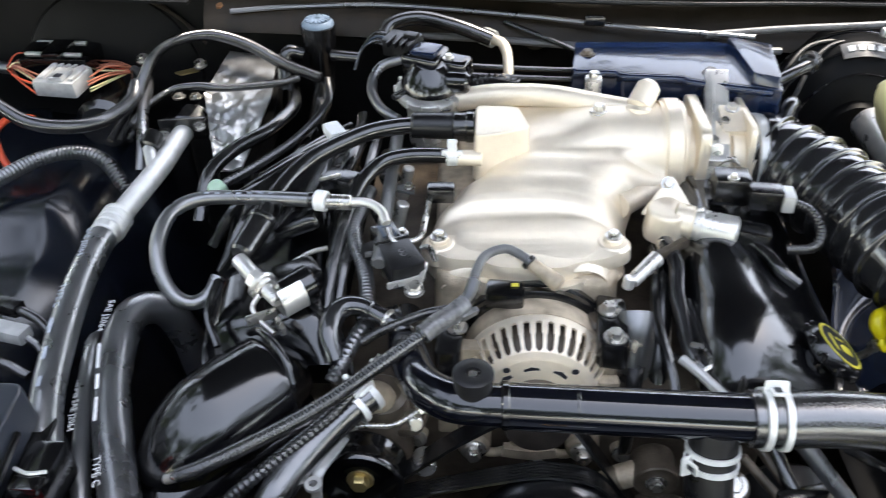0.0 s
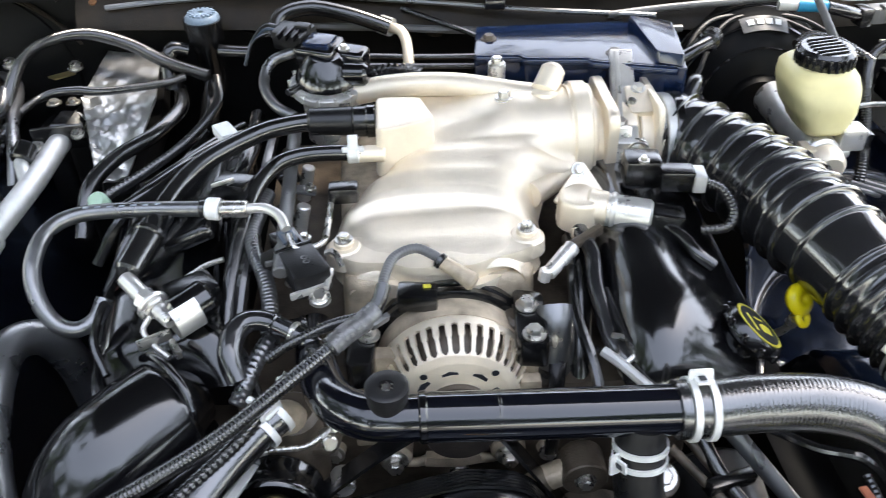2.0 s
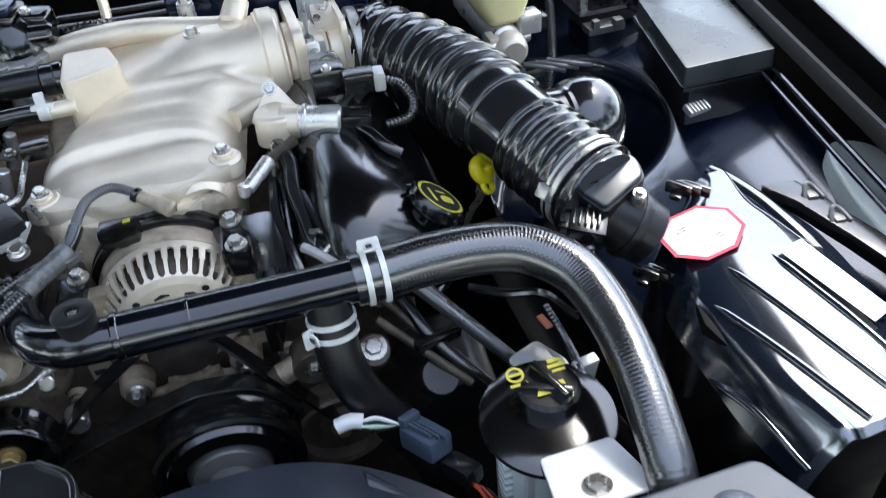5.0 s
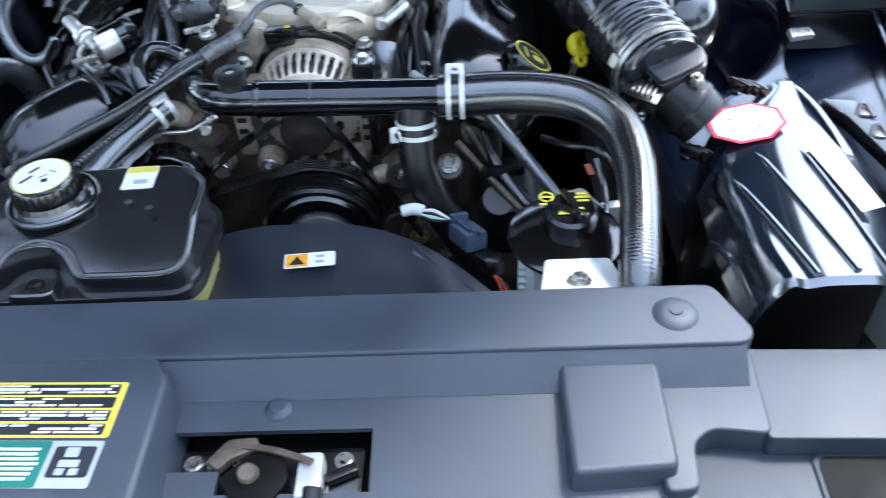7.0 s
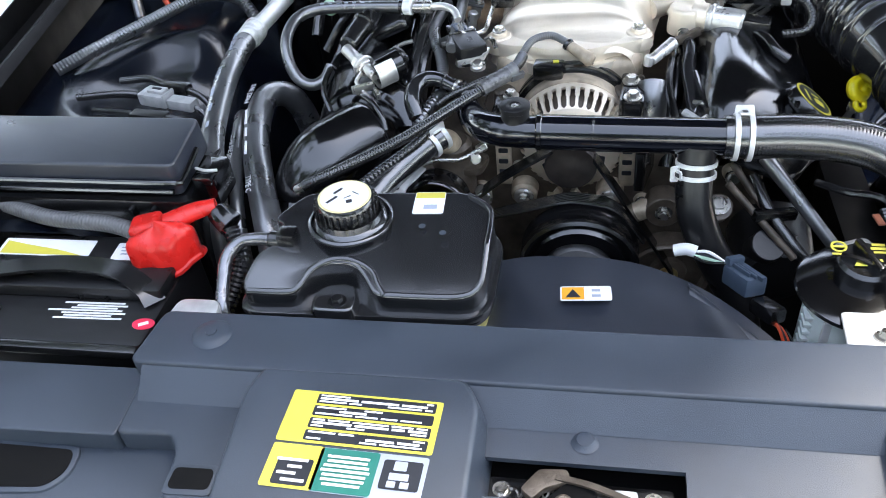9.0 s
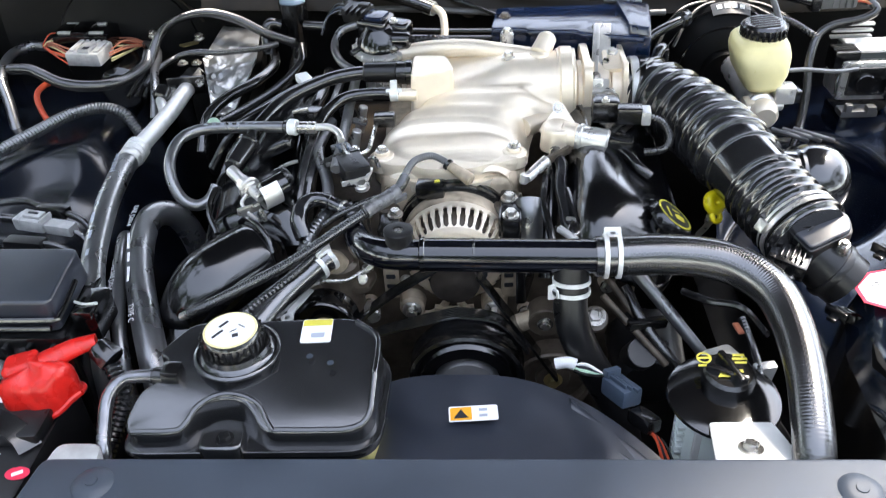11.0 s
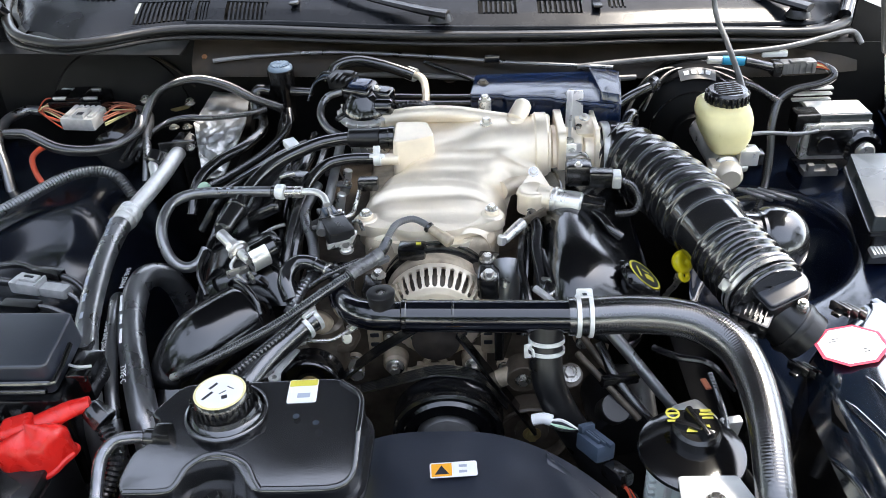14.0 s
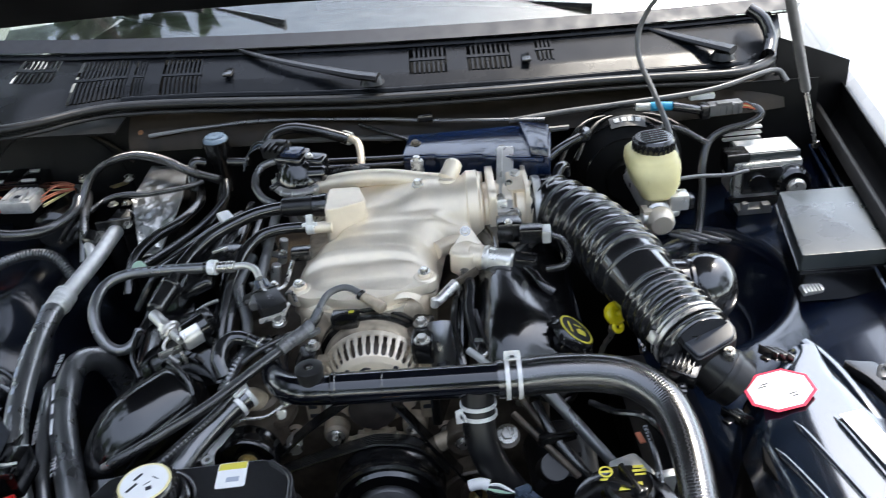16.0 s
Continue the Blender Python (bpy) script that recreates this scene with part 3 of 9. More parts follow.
for x in (-0.283, 0.33):
    part("cowl_clip", box(cowl_at(x, 0.5, 0.004), (0.018, 0.05, 0.006), 0.002), "plastic", cowl)


def wiper(pivot, arm, blade, label):
    w = thing("wiper", pivot, label, "wiper", "windscreen wipers")
    part("arm", sweep(arm, lambda s: max(0.006, 0.017 - 0.035 * s), 8, 0.02, flat=0.5), "satin", w)
    part("pivot_cap", lathe([(0, 0.016), (0.018, 0.014), (0.023, 0.006), (0.025, 0)], 18, pose(*pivot)), "satin", w)
    b = part("blade", sweep(blade, 0.006, 6, 0.03, flat=1.6), "rubber", w)
    part("frame", sweep([(x, y - 0.012, z + 0.012) for x, y, z in blade[1:-1]] if len(blade) > 3 else [(x, y - 0.012, z + 0.012) for x, y, z in blade], 0.005, 6, 0.03), "satin", w)
    return w


wiper((0.016, 1.262, 1.108), [(0.030, 1.250, 1.122), (-0.04, 1.275, 1.130), (-0.215, 1.368, 1.152), (-0.40, 1.495, 1.186), (-0.57, 1.580, 1.212)],
      [(-0.74, 1.60, 1.235), (-0.55, 1.575, 1.232), (-0.36, 1.53, 1.222), (-0.170, 1.450, 1.195)], "satin black wiper lying on the windscreen beside the cowl")
wiper((0.73, 1.310, 1.075), [(0.745, 1.295, 1.095), (0.645, 1.395, 1.108), (0.515, 1.475, 1.145), (0.355, 1.515, 1.172), (0.19, 1.545, 1.195)],
      [(-0.11, 1.545, 1.200), (0.06, 1.530, 1.195), (0.22, 1.515, 1.186), (0.49, 1.455, 1.165)], "satin black wiper with its arm rising from the cowl end")


def strut(foot, top, label):
    """A gas strut: dark cylinder below, bright rod above."""
    foot, top = Vector(foot), Vector(top)
    g = thing("gas_strut", foot, label, "gas strut", "bonnet struts")
    mid = foot.lerp(top, 0.24)
    part("rod", cyl(foot, mid, 0.004), "steel", g, "thin bright steel rod")
    part("tube", cyl(mid, top, 0.0085), "tube", g)
    part("ball_joint", lathe([(0, 0.009), (0.007, 0.006), (0.009, 0), (0.006, -0.008), (0, -0.009)], 12, pose(*foot)), "plastic", g)


strut((0.880, 1.170, 0.930), (0.575, 0.82, 1.55), "slim silver gas strut holding the raised bonnet")
strut((-0.885, 1.13, 0.905), (-0.83, 1.03, 1.50), "thin gas strut holding the raised bonnet")

# ---- radiator support cover at the front ----
cover = thing("radiator_cover", (0.02, 0.15, 0.76), "grained dark grey plastic radiator cover across the front", "radiator cover")


part("band", prism(rounded([(-0.425, 0.268), (0.468, 0.268), (0.495, 0.205), (0.485, 0.190), (-0.435, 0.190)], 0.012), 0.76, 0.869, 0.0035, 3, 0.004), "grey", cover)


def slope(u, v):
    """The facet from the band's front edge down to the panel."""
    x = lerp(-0.418, 0.482, u)
    return (x, lerp(0.1925, 0.160, v), lerp(0.866, 0.8395, v))


part("slope", sheet(slope, 4, 4, 0.003), "grey", cover)


def latch_hole(x, y):
    return -0.055 < x < 0.135 and 0.068 < y < 0.129 and not (x < 0.0 and y < 0.09)


def panel():
    """Front panel with the cut-out for the latch."""
    bm = bmesh.new()
    xs = [-0.32, -0.30, -0.18, -0.055, 0.0, 0.135, 0.25, 0.36, 0.412]
    ys = [-0.07, 0.0, 0.068, 0.09, 0.129, 0.175]
    V = {}
    for i, x in enumerate(xs):
        for j, y in enumerate(ys):
            for k, dz in enumerate((0, -0.006)):
                V[i, j, k] = bm.verts.new((x, y, 0.816 + (y + 0.07) * 0.1 + dz))
    for i in range(len(xs) - 1):
        for j in range(len(ys) - 1):
            if latch_hole((xs[i] + xs[i + 1]) / 2, (ys[j] + ys[j + 1]) / 2):
                continue
            bm.faces.new((V[i, j, 0], V[i + 1, j, 0], V[i + 1, j + 1, 0], V[i, j + 1, 0]))
            bm.faces.new((V[i, j + 1, 1], V[i + 1, j + 1, 1], V[i + 1, j, 1], V[i, j, 1]))
    for e in [e for e in bm.edges if len(e.link_faces) == 1]:
        a, b = e.verts
        low = [v for v in bm.verts if abs(v.co.x - a.co.x) < 1e-5 and abs(v.co.y - a.co.y) < 1e-5 and v.co.z < a.co.z - 0.004]
        low2 = [v for v in bm.verts if abs(v.co.x - b.co.x) < 1e-5 and abs(v.co.y - b.co.y) < 1e-5 and v.co.z < b.co.z - 0.004]
        if low and low2:
            bm.faces.new((a, b, low2[0], low[0]))
    return bm


part("front_panel", panel(), "grey", cover)
# raised box for the label, raised box on the other side
part("label_box", prism(rounded([(-0.292, 0.014), (-0.040, 0.022), (-0.042, 0.168), (-0.060, 0.199), (-0.292, 0.199), (-0.302, 0.165)], 0.010), 0.81, 0.871, 0.005, 3, 0.10), "grey", cover)
part("raised_box", prism(rounded([(0.303, 0.060), (0.400, 0.066), (0.401, 0.110), (0.402, 0.188), (0.303, 0.188)], 0.008), 0.80, 0.856, 0.005, 3, 0.09), "grey", cover)
part("side_step", prism(rounded([(0.385, 0.190), (0.494, 0.206), (0.488, 0.110), (0.437, 0.117), (0.418, 0.103), (0.414, 0.058), (0.385, 0.055)], 0.009), 0.79, 0.8405, 0.005, 3), "grey", cover)


def wing_panel(outer, holes, z):
    """Side wing with rims; dark plates inside them stand in for shaded openings."""
    w = part("side_panel", prism(rounded(outer, 0.015), z - 0.05, z, 0.006, 2), "grey", cover)
    for h in holes:
        part("opening_rim", prism(rounded([(x * 1.0, y) for x, y in h], 0.012), z - 0.01, z + 0.0035, 0.003, 2), "grey", w)
        cx, cy = sum(p[0] for p in h) / len(h), sum(p[1] for p in h) / len(h)
        # dark plate level with the rim, painted as the opening's shade
        part("opening", prism(rounded([(cx + (x - cx) * 0.9, cy + (y - cy) * 0.8) for x, y in h], 0.01), z - 0.01, z + 0.0045, 0), "dark", w)
    return w


part("side_shelf", prism(rounded([(0.490, 0.209), (0.74, 0.200), (0.75, 0.098), (0.484, 0.107)], 0.006), 0.78, 0.8375, 0.005, 3), "grey", cover)
wing_panel([(0.40, 0.12), (0.74, 0.112), (0.74, -0.08), (0.40, -0.08)], [[(0.522, 0.050), (0.60, 0.046), (0.615, 0.104), (0.524, 0.107)]], 0.812)
wing_panel([(-0.33, 0.13), (-0.74, 0.13), (-0.74, -0.04), (-0.33, -0.04)], [[(-0.60, 0.050), (-0.480, 0.062), (-0.464, 0.085), (-0.468, 0.118), (-0.60, 0.118)]], 0.812)
part("side_shelf", prism(rounded([(-0.428, 0.208), (-0.74, 0.205), (-0.75, 0.112), (-0.424, 0.119)], 0.006), 0.78, 0.8375, 0.005, 3), "grey", cover)
part("side_step", prism(rounded([(-0.428, 0.192), (-0.285, 0.196), (-0.280, 0.050), (-0.342, 0.048), (-0.350, 0.104), (-0.364, 0.124), (-0.424, 0.121)], 0.008), 0.79, 0.8405, 0.005, 3), "grey", cover)
part("clip_rim", prism(rounded([(-0.345, 0.056), (-0.294, 0.058), (-0.296, 0.092), (-0.345, 0.090)], 0.008), 0.83, 0.8425, 0.002, 2), "grey", cover)
# dark plate on the rim gives the shade of the clip's slot
part("clip_slot_shade", prism(rounded([(-0.340, 0.062), (-0.299, 0.064), (-0.300, 0.086), (-0.340, 0.085)], 0.006), 0.83, 0.8435, 0), "dark", cover)
for p in ((0.423, 0.228, 0.869), (-0.354, 0.234, 0.869)):
    part("push_pin", lathe([(0, 0.004), (0.010, 0.005), (0.019, 0.003), (0.022, 0)], 24, pose(*p)), "grey", cover)
    part("push_pin", lathe([(0, 0.006), (0.006, 0.006), (0.007, 0.003)], 16, pose(*p)), "grey", cover)
part("screw", lathe([(0, 0.005), (0.008, 0.004), (0.011, 0.001), (0.014, 0)], 20, pose(0.045, 0.153, 0.838)), "grey", cover)

def moved(bm, dy):
    bmesh.ops.translate(bm, verts=bm.verts, vec=(0, dy, 0))
    return bm


DY = 0.011
latch = thing("hood_latch", (0.04, 0.09 + DY, 0.79), "black steel bonnet latch in its sunk opening", "latch")
part("base_plate", moved(prism([(-0.08, 0.03), (0.16, 0.03), (0.16, 0.14), (-0.08, 0.14)], 0.785, 0.80, 0.001), DY), "dark", latch)
part("latch_plate", moved(prism(rounded([(-0.045, 0.085), (0.0, 0.085), (0.005, 0.063), (0.125, 0.063), (0.127, 0.112), (-0.045, 0.112)], 0.006), 0.80, 0.815, 0.002), DY), "plastic", latch)
part("pawl", moved(prism(rounded([(0.0, 0.07), (0.03, 0.10), (0.05, 0.105), (0.065, 0.07), (0.05, 0.045), (0.02, 0.045)], 0.008), 0.812, 0.834, 0.003), DY), "dark", latch)
part("striker_guide", moved(box((0.082, 0.072, 0.826), (0.022, 0.045, 0.022), 0.004), DY), "pipe", latch, "worn bare metal guide")
part("lever", moved(ribbon([(0.02, 0.102, 0.836), (0.05, 0.095, 0.838), (0.085, 0.08, 0.842)], 0.006, 0.003), DY), "grime", latch)
part("hook", moved(prism(rounded([(-0.012, 0.088), (0.004, 0.110), (0.030, 0.112), (0.034, 0.100), (0.010, 0.090), (0.0, 0.078)], 0.004), 0.826, 0.836, 0.002), DY), "grime", latch, "worn dark catch hook")
part("spring", moved(sweep([(-0.02 + 0.004 * k, 0.092 + 0.005 * math.sin(k * 2.2), 0.822 + 0.005 * math.cos(k * 2.2)) for k in range(14)], 0.0014, 6, 0.003), DY), "steel", latch)
part("side_arm", moved(box((0.108, 0.080, 0.822), (0.030, 0.010, 0.008), 0.002, (0, 0, 25)), DY), "satin", latch)
part("pivot", moved(cyl((0.028, 0.075, 0.83), (0.028, 0.072, 0.842), 0.010, 0.009, 0.002, 20), DY), "grime", latch)
part("release_bar", moved(cyl((0.087, 0.06, 0.835), (0.078, -0.02, 0.80), 0.009, n=12), DY), "satin", latch)
for x in (-0.03, 0.108):
    part("bolt", moved(hexbolt((x, 0.098, 0.815), r=0.006), DY), "steel", latch)

# information label on its box: coloured fields and unreadable lines
lab = thing("information_label", (-0.148, 0.09, 0.872), "yellow, black and green information label with unreadable lines", "label")
LM = facing((-0.164, 0.107, 0.8716), (0, 0.0, 1), (1, -0.03, 0))


def ink(name, w, h, x, y, m, lift):
    part(name, plate(rounded(rect(w, h, x, y), min(0.0025, min(w, h) * 0.12), 2), LM @ Matrix.Translation((0, 0, lift)), 0.0002), m, lab)


ink("backing", 0.150, 0.060, 0.0, 0.026, "yellowink", 0.0)
ink("backing", 0.148, 0.046, 0.0, -0.030, "greyink", 0.0)
ink("yellow_field", 0.050, 0.046, -0.049, -0.030, "yellowink", 0.0004)
ink("green_field", 0.056, 0.045, 0.001, -0.030, "greenink", 0.0004)
for k in range(4):
    ink("dark_field", 0.118, 0.0115, 0.010, 0.0475 - 0.0143 * k, "inkblack", 0.0004)
ink("dark_field", 0.034, 0.028, -0.047, -0.036, "inkblack", 0.0008)
ink("dark_field", 0.036, 0.030, 0.052, -0.028, "inkblack", 0.0006)
rnd = random.Random(5)
for k in range(4):
    for r in range(3):
        x = -0.046
        while x < 0.06:
            w = rnd.uniform(0.012, 0.04)
            w = min(w, 0.066 - x)
            if rnd.random() < 0.85:
                ink("line_of_print", w, 0.0019 if r != 1 else 0.0026, x + w / 2, 0.0510 - 0.0143 * k - 0.0035 * r, "paper", 0.0009)
            x += w + 0.003
for r in range(7):
    ink("line_of_print", rnd.uniform(0.034, 0.048), 0.0026, 0.001, -0.016 - 0.0048 * r, "paper", 0.0009)
for r, (x, w) in enumerate(((-0.05, 0.03), (-0.046, 0.014), (-0.052, 0.018), (-0.044, 0.022))):
    ink("line_of_print", w, 0.003, x, -0.024 - 0.007 * r, "paper", 0.0012)
for x, y, s in ((0.046, -0.03, 0.009), (0.055, -0.03, 0.009), (0.05, -0.019, 0.012), (0.045, -0.038, 0.008), (0.057, -0.038, 0.008)):
    ink("drawing", s, s * 0.8, x, y, "greyink", 0.001)

# ---- engine: block, covers, intake ----
block = thing("engine_block", (0, 0.75, 0.35), "grimy dark engine castings between the valve covers", "engine")
part("timing_cover", prism(rounded([(-0.30, 0.665), (0.28, 0.665), (0.28, 0.70), (-0.30, 0.70)], 0.012), 0.35, 0.80, 0.01), "grime", block)
part("crankcase", prism([(-0.22, 0.66), (0.22, 0.66), (0.22, 1.2), (-0.22, 1.2)], 0.35, 0.84, 0.02), "grime", block)
part("lower_manifold", prism(rounded([(-0.105, 0.735), (0.11, 0.735), (0.13, 1.10), (-0.12, 1.10)], 0.03), 0.80, 0.925, 0.015, 3, 0.04), "dirty", block)
for x, y, r in ((-0.085, 0.712, 0.020), (0.085, 0.712, 0.024), (0.03, 0.715, 0.018), (-0.03, 0.72, 0.02)):
    part("casting_boss", cyl((x, y, 0.83), (x, y, 0.898), r, r * 0.8, 0.005, 16), "grime", block)


vcl = thing("valve_cover", (-0.28, 0.76, 0.8), "glossy black valve cover with a swollen front end", "valve cover", "valve covers")


def left_cover(u, v):
    """A long flat-topped dome, canted outwards."""
    y = lerp(0.660, 0.985, u)
    a = math.pi * v
    dx = 0.078 * abs(math.cos(a)) ** 0.5 * (1 if math.cos(a) > 0 else -1)
    dz = 0.062 * abs(math.sin(a)) ** 0.5 * min(1.0, 0.3 + 6 * u)
    c = radians(14)
    return (-0.277 - 0.03 * u + dx * math.cos(c) - dz * math.sin(c), y, 0.835 + 0.03 * u + dx * math.sin(c) + dz * math.cos(c))


part("shell", sheet(left_cover, 40, 36), "gloss", vcl)
part("front_bulge", sweep([(-0.366, 0.535, 0.800), (-0.352, 0.552, 0.832), (-0.325, 0.580, 0.853), (-0.285, 0.618, 0.862), (-0.262, 0.640, 0.862), (-0.246, 0.655, 0.860)], lambda s: min(0.030 + 0.028 * math.sin(min(1.0, s / 0.10) * 1.57), 0.058 - 0.9 * max(0.0, s - 0.158)), 40, 0.003, flat=0.95), "gloss", vcl)
part("bulge_skirt", sweep([(-0.372, 0.512, 0.790), (-0.345, 0.535, 0.808), (-0.29, 0.575, 0.815), (-0.225, 0.622, 0.812)], 0.038, 24, 0.008), "gloss", vcl)
part("end_rib", sweep([(-0.238, 0.604, 0.893), (-0.246, 0.618, 0.910), (-0.262, 0.636, 0.9195), (-0.282, 0.656, 0.917), (-0.298, 0.672, 0.900)], 0.0045, 10, 0.004), "gloss", vcl)
part("cover_lip", sweep([Vector(left_cover(k / 10, 0.92)) + Vector((-0.003, 0, 0.0)) for k in range(11)], 0.0045, 8, 0.01), "gloss", vcl)
for y, x in ((0.72, -0.357), (0.82, -0.365), (0.92, -0.373)):
    part("cover_bolt", hexbolt((x, y, 0.868 if x < -0.3 else 0.905), (-0.3, -0.2, 0.9), 0.0055), "steel", vcl)
part("coil_platform", box((-0.268, 0.885, 0.945), (0.06, 0.17, 0.02), 0.008, (0, -24, 0), 3), "plastic", vcl)

vcr = thing("valve_cover", (0.27, 0.76, 0.8), "glossy black domed valve cover beside the oil filler", "valve cover", "valve covers")


def right_cover(u, v):
    """A long smooth dome, canted outwards, rounded off at the front."""
    y = lerp(0.60, 0.995, u)
    a = math.pi * v
    e = max(0.0, 1 - max(0.0, (0.30 - u) / 0.30) ** 2.4) ** 0.5
    dx = 0.088 * (0.55 + 0.45 * e) * abs(math.cos(a)) ** 0.55 * (1 if math.cos(a) > 0 else -1)
    dz = 0.085 * (0.15 + 0.85 * e) * abs(math.sin(a)) ** 0.6
    c = radians(27)
    return (0.245 + dx * math.cos(c) + dz * math.sin(c), y, 0.838 + 0.02 * u - dx * math.sin(c) + dz * math.cos(c))


part("shell", merge(sheet(right_cover, 50, 40), sheet(lambda u, v: Vector(right_cover(0, v)).lerp(Vector(right_cover(0, 1 - v)), u * 0.5), 2, 40)), "gloss", vcr)
part("cover_seam", sweep([Vector(right_cover(k / 10, 0.10)) + Vector((0.003, 0, 0.002)) for k in range(11)], 0.004, 8, 0.01), "gloss", vcr)
for k in (0.25, 0.6, 0.9):
    part("cover_bolt", hexbolt(Vector(right_cover(k, 0.03)) + Vector((0.006, 0, -0.004)), (0.4, 0, 0.9), 0.005), "steel", vcr)

# upper intake plenum
pl = curve_of([(0.745, -0.094), (0.785, -0.112), (0.835, -0.112), (0.87, -0.092), (0.90, -0.066), (0.93, -0.058), (1.075, -0.058)])
pr = curve_of([(0.745, 0.098), (0.785, 0.118), (0.86, 0.128), (0.885, 0.138), (0.925, 0.196), (1.075, 0.200)])
pz = curve_of([(0.745, 0.918), (0.752, 0.935), (0.764, 0.942), (0.780, 0.9455), (0.788, 0.9472), (0.808, 0.9500), (0.813, 0.9522), (0.829, 0.9665), (0.836, 0.9705), (0.870, 0.9780), (0.905, 0.9850), (0.95, 0.9935), (1.05, 1.002), (1.075, 0.965)])


def plenum_top(u, v):
    """The cast lid: flat flange in front, a bowed shoulder, two facets meeting in a soft diagonal ridge, running out into the throttle neck."""
    y = lerp(0.745, 1.075, v)
    s = 2 * u - 1
    x = lerp(pl(y), pr(y), u)
    front = 0.012 * (1 - min(1.0, abs(x) / 0.115) ** 2)
    arch = 0.020 * max(0.0, 1 - (x / 0.112) ** 2)         # the shelf in front is lens-shaped, its back edge arched
    z = pz(y + front * min(1.0, max(0.0, (y - 0.745) / 0.035)) * min(1.0, max(0.0, (0.800 - y) / 0.015)) - arch * min(1.0, max(0.0, (y - 0.785) / 0.035)) * min(1.0, max(0.0, (0.985 - y) / 0.16)))
    # a soft ridge runs from the front corner to the neck; behind it the facet falls away
    d = (y - 0.805) - 0.44 * (x + 0.105)
    z -= 0.03 * 0.014 * math.log(1 + math.exp((d - 0.004) / 0.014)) * min(1.0, max(0.0, (0.13 - x) / 0.14))
    # neck: round, its axis across the engine
    r = 0.0625
    zn = 0.955 + math.sqrt(max(0.0, r * r - min(r, abs(y - 0.980)) ** 2)) * 0.98
    k = min(1.0, max(0.0, x / 0.12))
    spine = max(0.0, zn - z) * k * k * (3 - 2 * k)
    k = min(1.0, max(0.0, (x - 0.105) / 0.075)) if y > 0.89 else 0.0
    z = lerp(z + spine, zn, k * k * (3 - 2 * k))
    if s < 0:
        edge = max(0.0, 1 - abs(s) ** 6) ** 0.7
    else:
        full = max(0.0, 1 - s ** 4) ** 0.75
        edge = lerp(full, 1.0, min(1.0, max(0.0, (y - 0.865) / 0.05)))
    return (x, y, lerp(0.905, z, edge))


plenum = thing("intake_plenum", (0.02, 0.9, 0.9), "pale cast aluminium intake plenum on top of the engine", "intake manifold")
part("lid", sheet(plenum_top, 90, 110), "cast", plenum, angle=70)
part("flange", prism(rounded([(-0.112, 0.772), (-0.085, 0.752), (-0.05, 0.750), (-0.03, 0.738), (0.04, 0.738), (0.06, 0.750), (0.09, 0.756), (0.116, 0.775), (0.12, 0.80), (-0.115, 0.80)], 0.012), 0.921, 0.9435, 0.003), "cast", plenum)
part("gasket_rim", prism(rounded([(-0.100, 0.775), (-0.06, 0.744), (-0.03, 0.730), (0.045, 0.730), (0.07, 0.745), (0.10, 0.775)], 0.01), 0.903, 0.922, 0.004), "cast", plenum)
for x, y in ((-0.098, 0.784), (0.101, 0.789)):
    b = part("bolt_boss", cyl((x, y, 0.93), (x, y, 0.951), 0.0125, 0.011), "cast", plenum)
    part("bolt", hexbolt((x, y, 0.951), r=0.0068, h=0.007), "steel", plenum)
    part("lug", cyl((x, y - 0.002, 0.921), (x, y - 0.002, 0.9455), 0.0215, 0.020, 0.004, 26), "cast", plenum)
part("hose_port", merge(prism(rounded([(-0.062, 0.898), (-0.035, 0.904), (0.012, 0.924), (0.004, 0.955), (-0.004, 0.985), (-0.062, 0.988)], 0.010), 0.955, 1.018, 0.008, 3, 0.08)), "cast", plenum)
part("hose_port", cyl((-0.062, 0.962, 0.998), (-0.088, 0.962, 0.998), 0.019, n=20), "plastic", plenum)
part("hose_port", cyl((-0.05, 0.905, 0.985), (-0.085, 0.905, 0.985), 0.010, n=16), "cast", plenum)
part("vacuum_fitting", box((-0.098, 0.845, 0.972), (0.034, 0.022, 0.02), 0.005), "plastic", plenum, "small black vacuum fitting")
part("egr_tube", sweep([(-0.085, 1.045, 0.995), (-0.03, 1.038, 1.006), (0.04, 1.026, 1.010), (0.11, 1.005, 1.006), (0.150, 0.994, 1.004)], 0.0155, 16, 0.008), "cast", plenum)
part("tube_elbow", merge(cyl((0.146, 0.972, 0.975), (0.150, 0.985, 1.018), 0.0195, 0.0175, 0.004), cyl((0.148, 0.985, 1.010), (0.166, 1.012, 1.037), 0.0175, 0.0155, 0.006)), "cast", plenum)
for x, y, z0, z1 in ((0.097, 1.045, 1.0, 1.028), (0.098, 0.976, 0.99, 1.014)):
    part("stud_boss", cyl((x, y, z0), (x, y, z1), 0.0115, n=16), "bright", plenum)
    part("stud_nut", hexbolt((x, y, z1), r=0.0075, h=0.009), "steel", plenum)
part("throttle_elbow", sweep([(0.12, 0.980, 0.954), (0.155, 0.980, 0.955), (0.205, 0.980, 0.955)], 0.0612, 32, 0.008, flat=0.98), "cast", plenum)
part("neck_web", sweep([(0.118, 0.872, 0.938), (0.145, 0.900, 0.935), (0.170, 0.925, 0.935)], 0.016, 14, 0.006), "cast", plenum)
